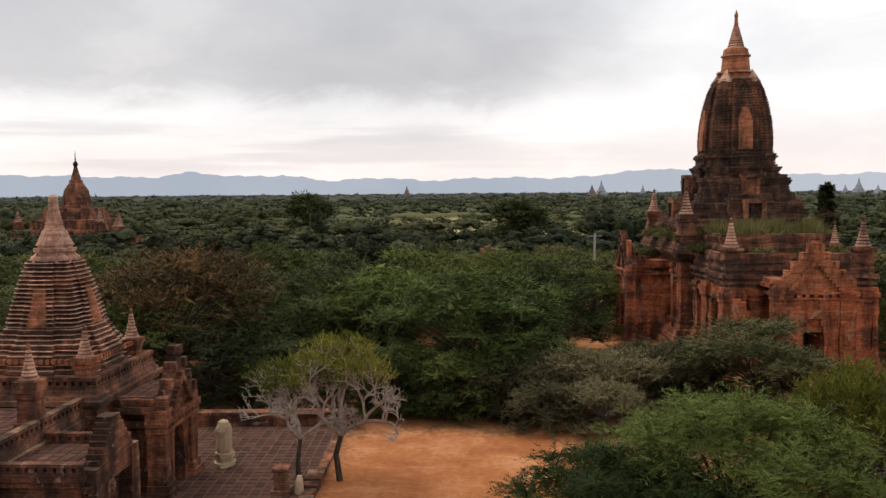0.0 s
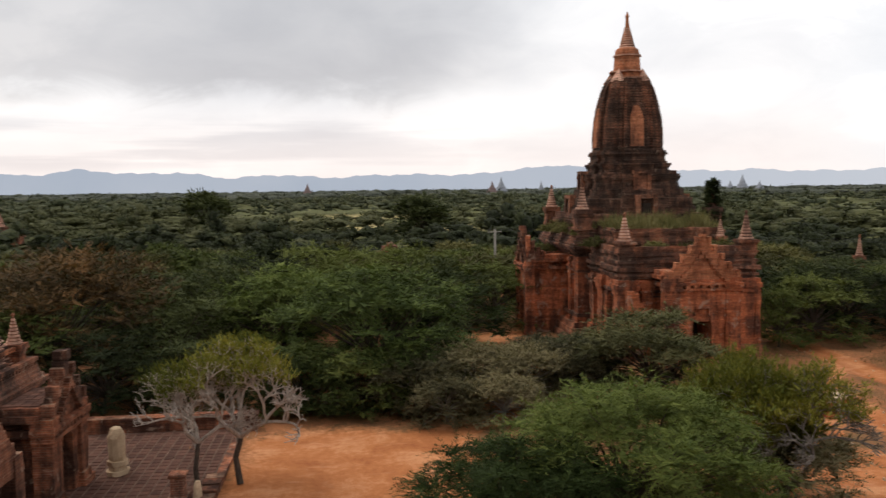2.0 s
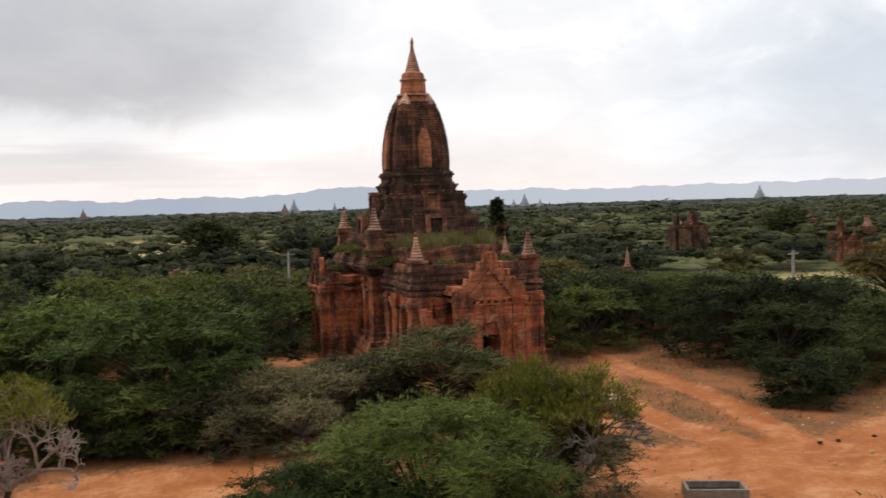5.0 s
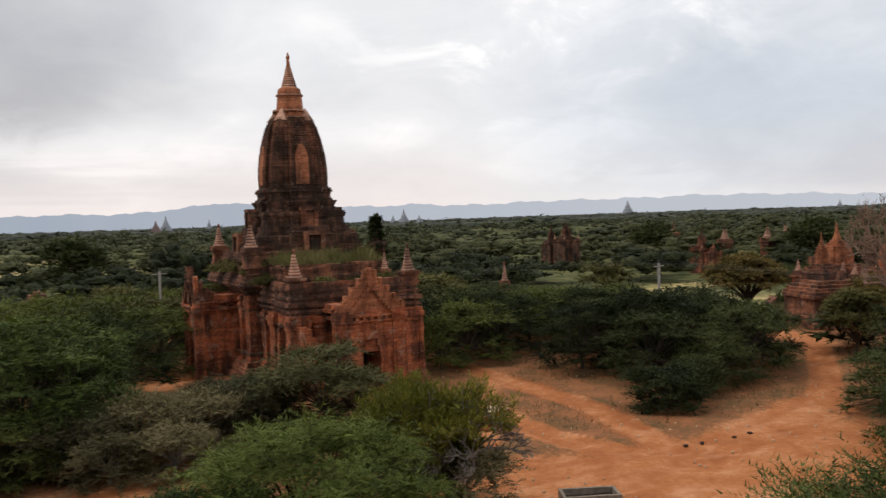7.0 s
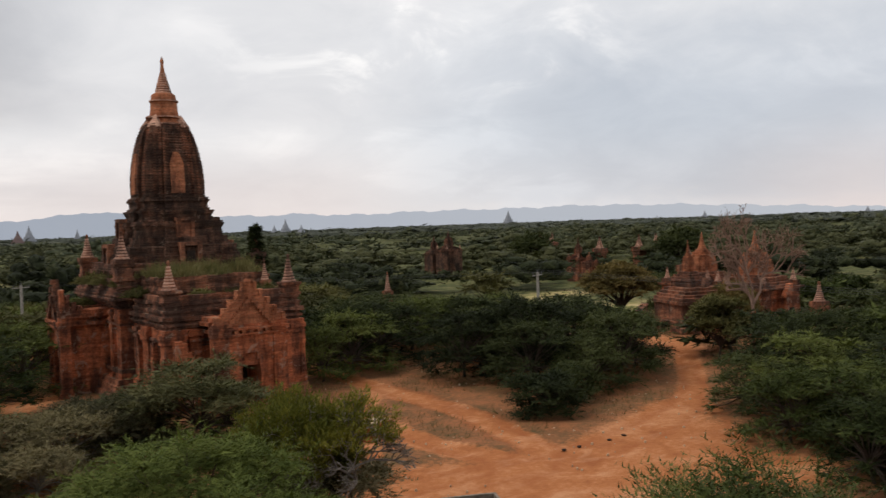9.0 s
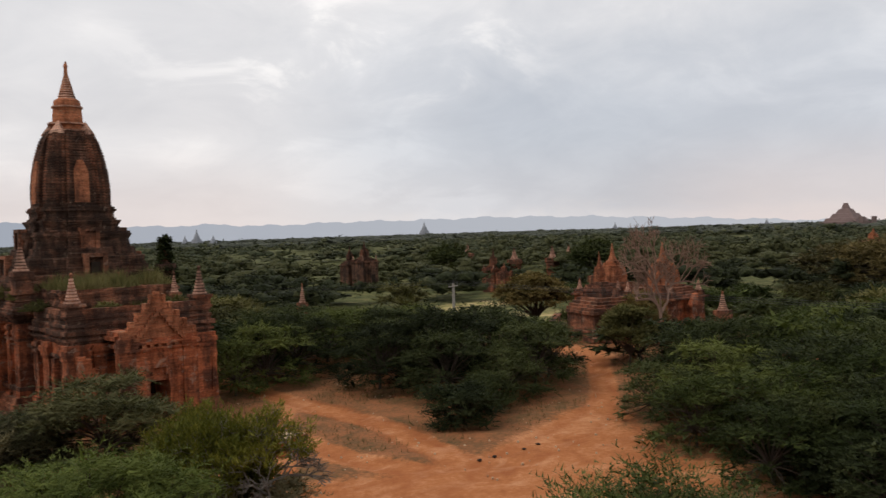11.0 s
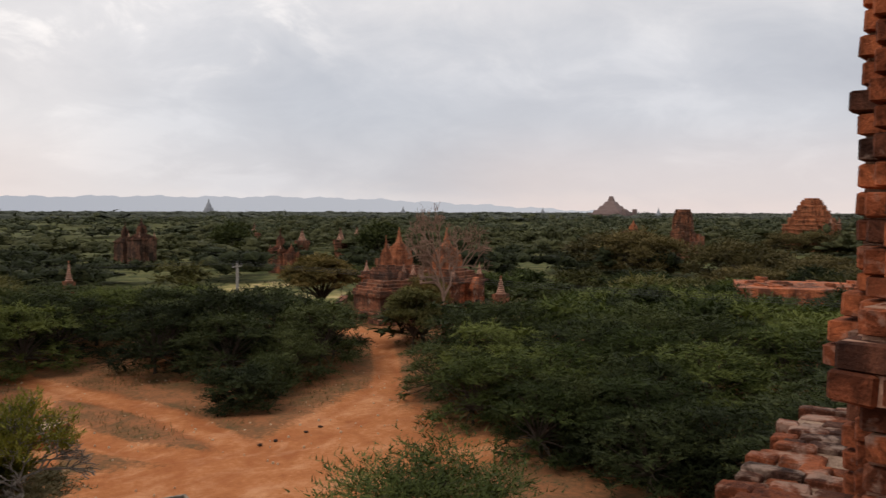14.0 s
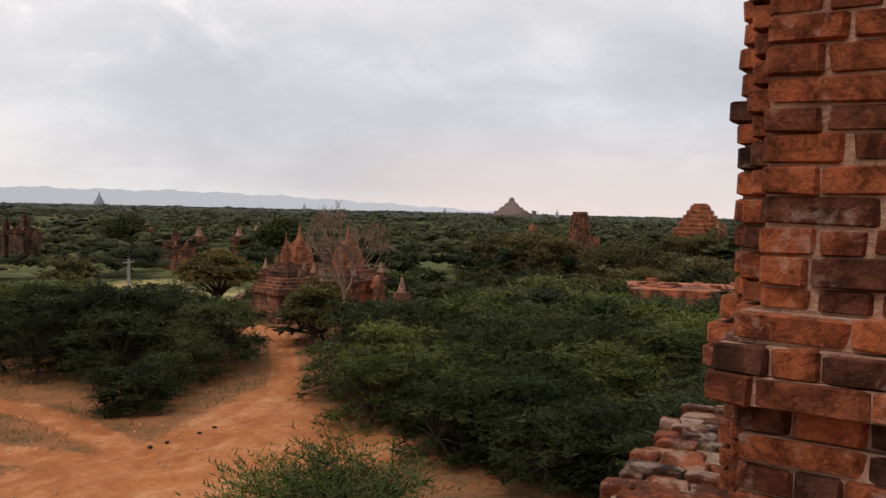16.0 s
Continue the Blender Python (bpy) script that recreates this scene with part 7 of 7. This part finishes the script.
def clay(name, tone=1.0, spots=0.0):
    m, t, b = material(name, 0.88, 0.18)
    co = t.nodes.new("ShaderNodeNewGeometry").outputs["Position"]
    ob = t.nodes.new("ShaderNodeObjectInfo").outputs["Random"]
    n1, n2 = noise_at(t, co, 14.0, 7.0, 0.68, 0.6), noise_at(t, co, 90.0, 4.0, 0.7)
    n3 = noise_at(t, co, 5.0, 5.0, 0.6, 0.8)
    hue = ramp(t.nodes, [(0.0, (0.080, 0.038, 0.026)), (0.22, (0.17, 0.060, 0.031)), (0.45, (0.31, 0.092, 0.040)), (1.0, (0.43, 0.132, 0.054))])
    t.links.new(ob, hue.inputs[0])
    g = ramp(t.nodes, [(0.36, (0.32, 0.3, 0.29)), (0.5, (0.95, 0.95, 0.95)), (0.64, (1.45, 1.38, 1.3))])
    t.links.new(math_node(t, "ADD", math_node(t, "MULTIPLY", n1, 0.65), math_node(t, "MULTIPLY", n2, 0.35)), g.inputs[0])
    grime = ramp(t.nodes, [(0.42, (0.34, 0.31, 0.30)), (0.56, (1.08, 1.05, 1.03))])
    t.links.new(noise_at(t, co, 8.0, 6.0, 0.7, 0.9), grime.inputs[0])
    col = mix_rgb(t, 1.0, hue.outputs[0], g.outputs[0], "MULTIPLY")
    lime = ramp(t.nodes, [(0.60 - spots, (0, 0, 0)), (0.68 - spots, (1, 1, 1))])
    col = mix_rgb(t, 0.8, col, grime.outputs[0], "MULTIPLY")
    col = mix_rgb(t, 1.0, col, (tone, tone, tone), "MULTIPLY")
    t.links.new(math_node(t, "ADD", math_node(t, "MULTIPLY", n3, 0.6), math_node(t, "MULTIPLY", n1, 0.45)), lime.inputs[0])
    col = mix_rgb(t, math_node(t, "MULTIPLY", lime.outputs[0], 0.55), col, (0.46, 0.34, 0.27))
    t.links.new(col, b.inputs["Base Color"])
    bump(t, b, math_node(t, "ADD", n1, math_node(t, "MULTIPLY", n2, 0.6)), 0.7, 0.018)
    return m


CLAY = clay("old_clay_brick")
CLAY_STAINED = clay("stained_clay_brick", 0.76, 0.07)
brick_meshes = []
for k in range(14):
    bm = bmesh.new()
    bmesh.ops.create_cube(bm, size=1.0)
    bmesh.ops.bevel(bm, geom=bm.edges[:], offset=0.085, segments=1, affect="EDGES")
    for v in bm.verts:
        q = noise.noise_vector(v.co * 2.6 + Vector((k * 5.1, k, 2)))
        v.co += Vector((q.x * 0.06, q.y * 0.035, q.z * 0.11))
    brick_meshes.append(mesh_of(bm, "brick", CLAY if k < 8 else CLAY_STAINED))
rb = random.Random(21)


def brick(parent, x, y, z, lx, ly, lz, turn=0.0, stained=False):
    ob = new("brick", brick_meshes[8 + rb.randrange(6) if stained else rb.randrange(8)])
    ob.parent = parent
    ob.matrix_local = pose(x, y, z, rb.uniform(-1.2, 1.2), rb.uniform(-0.9, 0.9), turn + rb.uniform(-1.2, 1.2)) @ Matrix.Diagonal((lx, ly, lz, 1))
    return ob


# pier at the corner: x is the outward depth, y runs along its face
PIER_TURN = -9.0
pier = thing("brick_pier", "weathered red brick pier with moulded foot beside the terrace", "pier", pose(2.60, 0.248, 10.0, 0, 0, PIER_TURN))
bed = bmesh.new()
box(bed, 0.012, 0.9, -1.6, -0.014, -0.6, 2.6)
box(bed, 0.35, 0.9, -0.2, 0.135, -0.6, 2.6)
z, k = -0.2, 0
while z < 2.45:
    rise = z + 10.0
    ROW = 0.0665 * rb.uniform(0.88, 1.16)
    # the foot steps outward below 10.8, with a drip course
    if rise < 10.50:
        out, side = 0.05, 0.02
    elif rise < 10.57:
        out, side = 0.03, 0.035
    elif rise < 10.635:
        out, side = 0.10, 0.085
    elif rise < 10.70:
        out, side = 0.085, 0.075
    elif rise < 10.765:
        out, side = 0.05, 0.04
    else:
        out, side = 0.0, 0.0
    y, odd = side, k % 2
    first = True
    while y > -1.45:
        ln = (rb.choice((0.262, 0.262, 0.215, 0.175, 0.128, 0.11))) * rb.uniform(0.92, 1.08)
        if first and odd:
            ln = 0.13
        first = False
        bulge = 0.022 if rise > 11.05 and y < -0.36 else 0.0
        brick(pier, 0.075 - out - bulge + rb.uniform(-0.007, 0.007), y - ln / 2, z + ROW / 2, 0.15, ln - rb.uniform(0.002, 0.013), ROW - rb.uniform(0.000, 0.007))
        y -= ln
    # the set-back strip beyond the corner
    course = bmesh.new()
    box(course, 0.016 - out, 0.3, -1.5, side - 0.012, z + 0.001, z + ROW - 0.001, 0.002)
    roughen(course, 0.16, 0.004, 9.0, -9)
    part("mortar_bed", course, MORTAR, pier)
    jut = rb.uniform(-0.006, 0.008) + (0.028 if k == 22 else 0) + (side * 0.9)
    brick(pier, 0.42, 0.08 + jut, z + ROW / 2, 0.20, 0.13, ROW - 0.006)
    brick(pier, 0.22, 0.02 + side * 0.6 + rb.uniform(-0.01, 0.01), z + ROW / 2, 0.16, 0.10, ROW - 0.006)
    z += ROW
    k += 1
part("mortar_core", bed, MORTAR, pier, "pale lime mortar core")
# parapet ledge that runs outward below the pier
ledge = thing("brick_ledge", "broad broken brick ledge with lime-stained top", "ledge", pose(1.2, 0.05, 10.26))
bm = bmesh.new()
box(bm, 0.0, 2.85, -0.3, 0.57, -0.9, -0.004)
part("mortar_core", bm, CRUST, ledge, "crumbling lime mortar bed")
for i in range(38):
    xx = 0.05 + i * 0.0745
    y, kk = 0.59 + rb.uniform(-0.05, 0.03), 0
    while y > -0.25:
        ln = rb.choice((0.24, 0.19, 0.13, 0.09)) * rb.uniform(0.85, 1.1)
        chip = rb.random() < 0.12
        sunk = rb.random() < 0.12 and kk > 0
        if not chip:
            brick(ledge, xx + rb.uniform(-0.012, 0.012), y - ln / 2, (-0.046 if sunk else -0.024) + rb.uniform(-0.012, 0.012), 0.073, ln - rb.uniform(0.002, 0.014), 0.080, rb.uniform(-4, 4), True)
        y -= ln
        kk += 1
for c in range(6):
    for i in range(12):
        ln = 0.24
        brick(ledge, 0.12 + i * 0.243 + (0.12 if c % 2 else 0), 0.535 + rb.uniform(-0.02, 0.012), -0.10 - c * 0.07, ln - 0.01, 0.12, 0.062, 0.0, True)

# court pavers, each its own piece near the porch
paver_meshes = []
for k in range(4):
    bm = bmesh.new()
    box(bm, -0.5, 0.5, -0.5, 0.5, -0.5, 0.5, 0.03)
    for v in bm.verts:
        v.co += noise.noise_vector(v.co * 2 + Vector((k * 3.3, 1, 4))) * 0.03
    paver_meshes.append(mesh_of(bm, "paver", PAVER))
court = thing("court_paving", "dark red brick paving of the court with pale joints", "paving", None, "", "structure")
rest = bmesh.new()
PW, PL = 0.40, 0.40
count = 0
for j in range(60):
    for i in range(34):
        x, y = -5.45 - PW * (i + 0.5), 38.1 - PL * (j + 0.5)
        if x < -10.5 and 24 < y < 34.2:
            continue
        zt = 0.092 + rb.uniform(-0.006, 0.010)
        if x > -10.6 and 28.9 < y < 38.1 and count < 300:
            ob = new("paver", paver_meshes[rb.randrange(4)])
            ob.parent = court
            ob.matrix_local = pose(x, y, zt, rb.uniform(-0.6, 0.6), rb.uniform(-0.6, 0.6), rb.uniform(-1.2, 1.2)) @ Matrix.Diagonal((PW - 0.05, PL - 0.05, 0.05, 1))
            count += 1
        else:
            box(rest, x - PW / 2 + 0.025, x + PW / 2 - 0.025, y - PL / 2 + 0.025, y + PL / 2 - 0.025, 0.09, zt + 0.024, 0.008)
rest_ob = new("far_pavers", mesh_of(rest, "far_pavers", PAVER))
rest_ob.parent = court
tagged(rest_ob, "dark red brick pavers", kind="stuff")
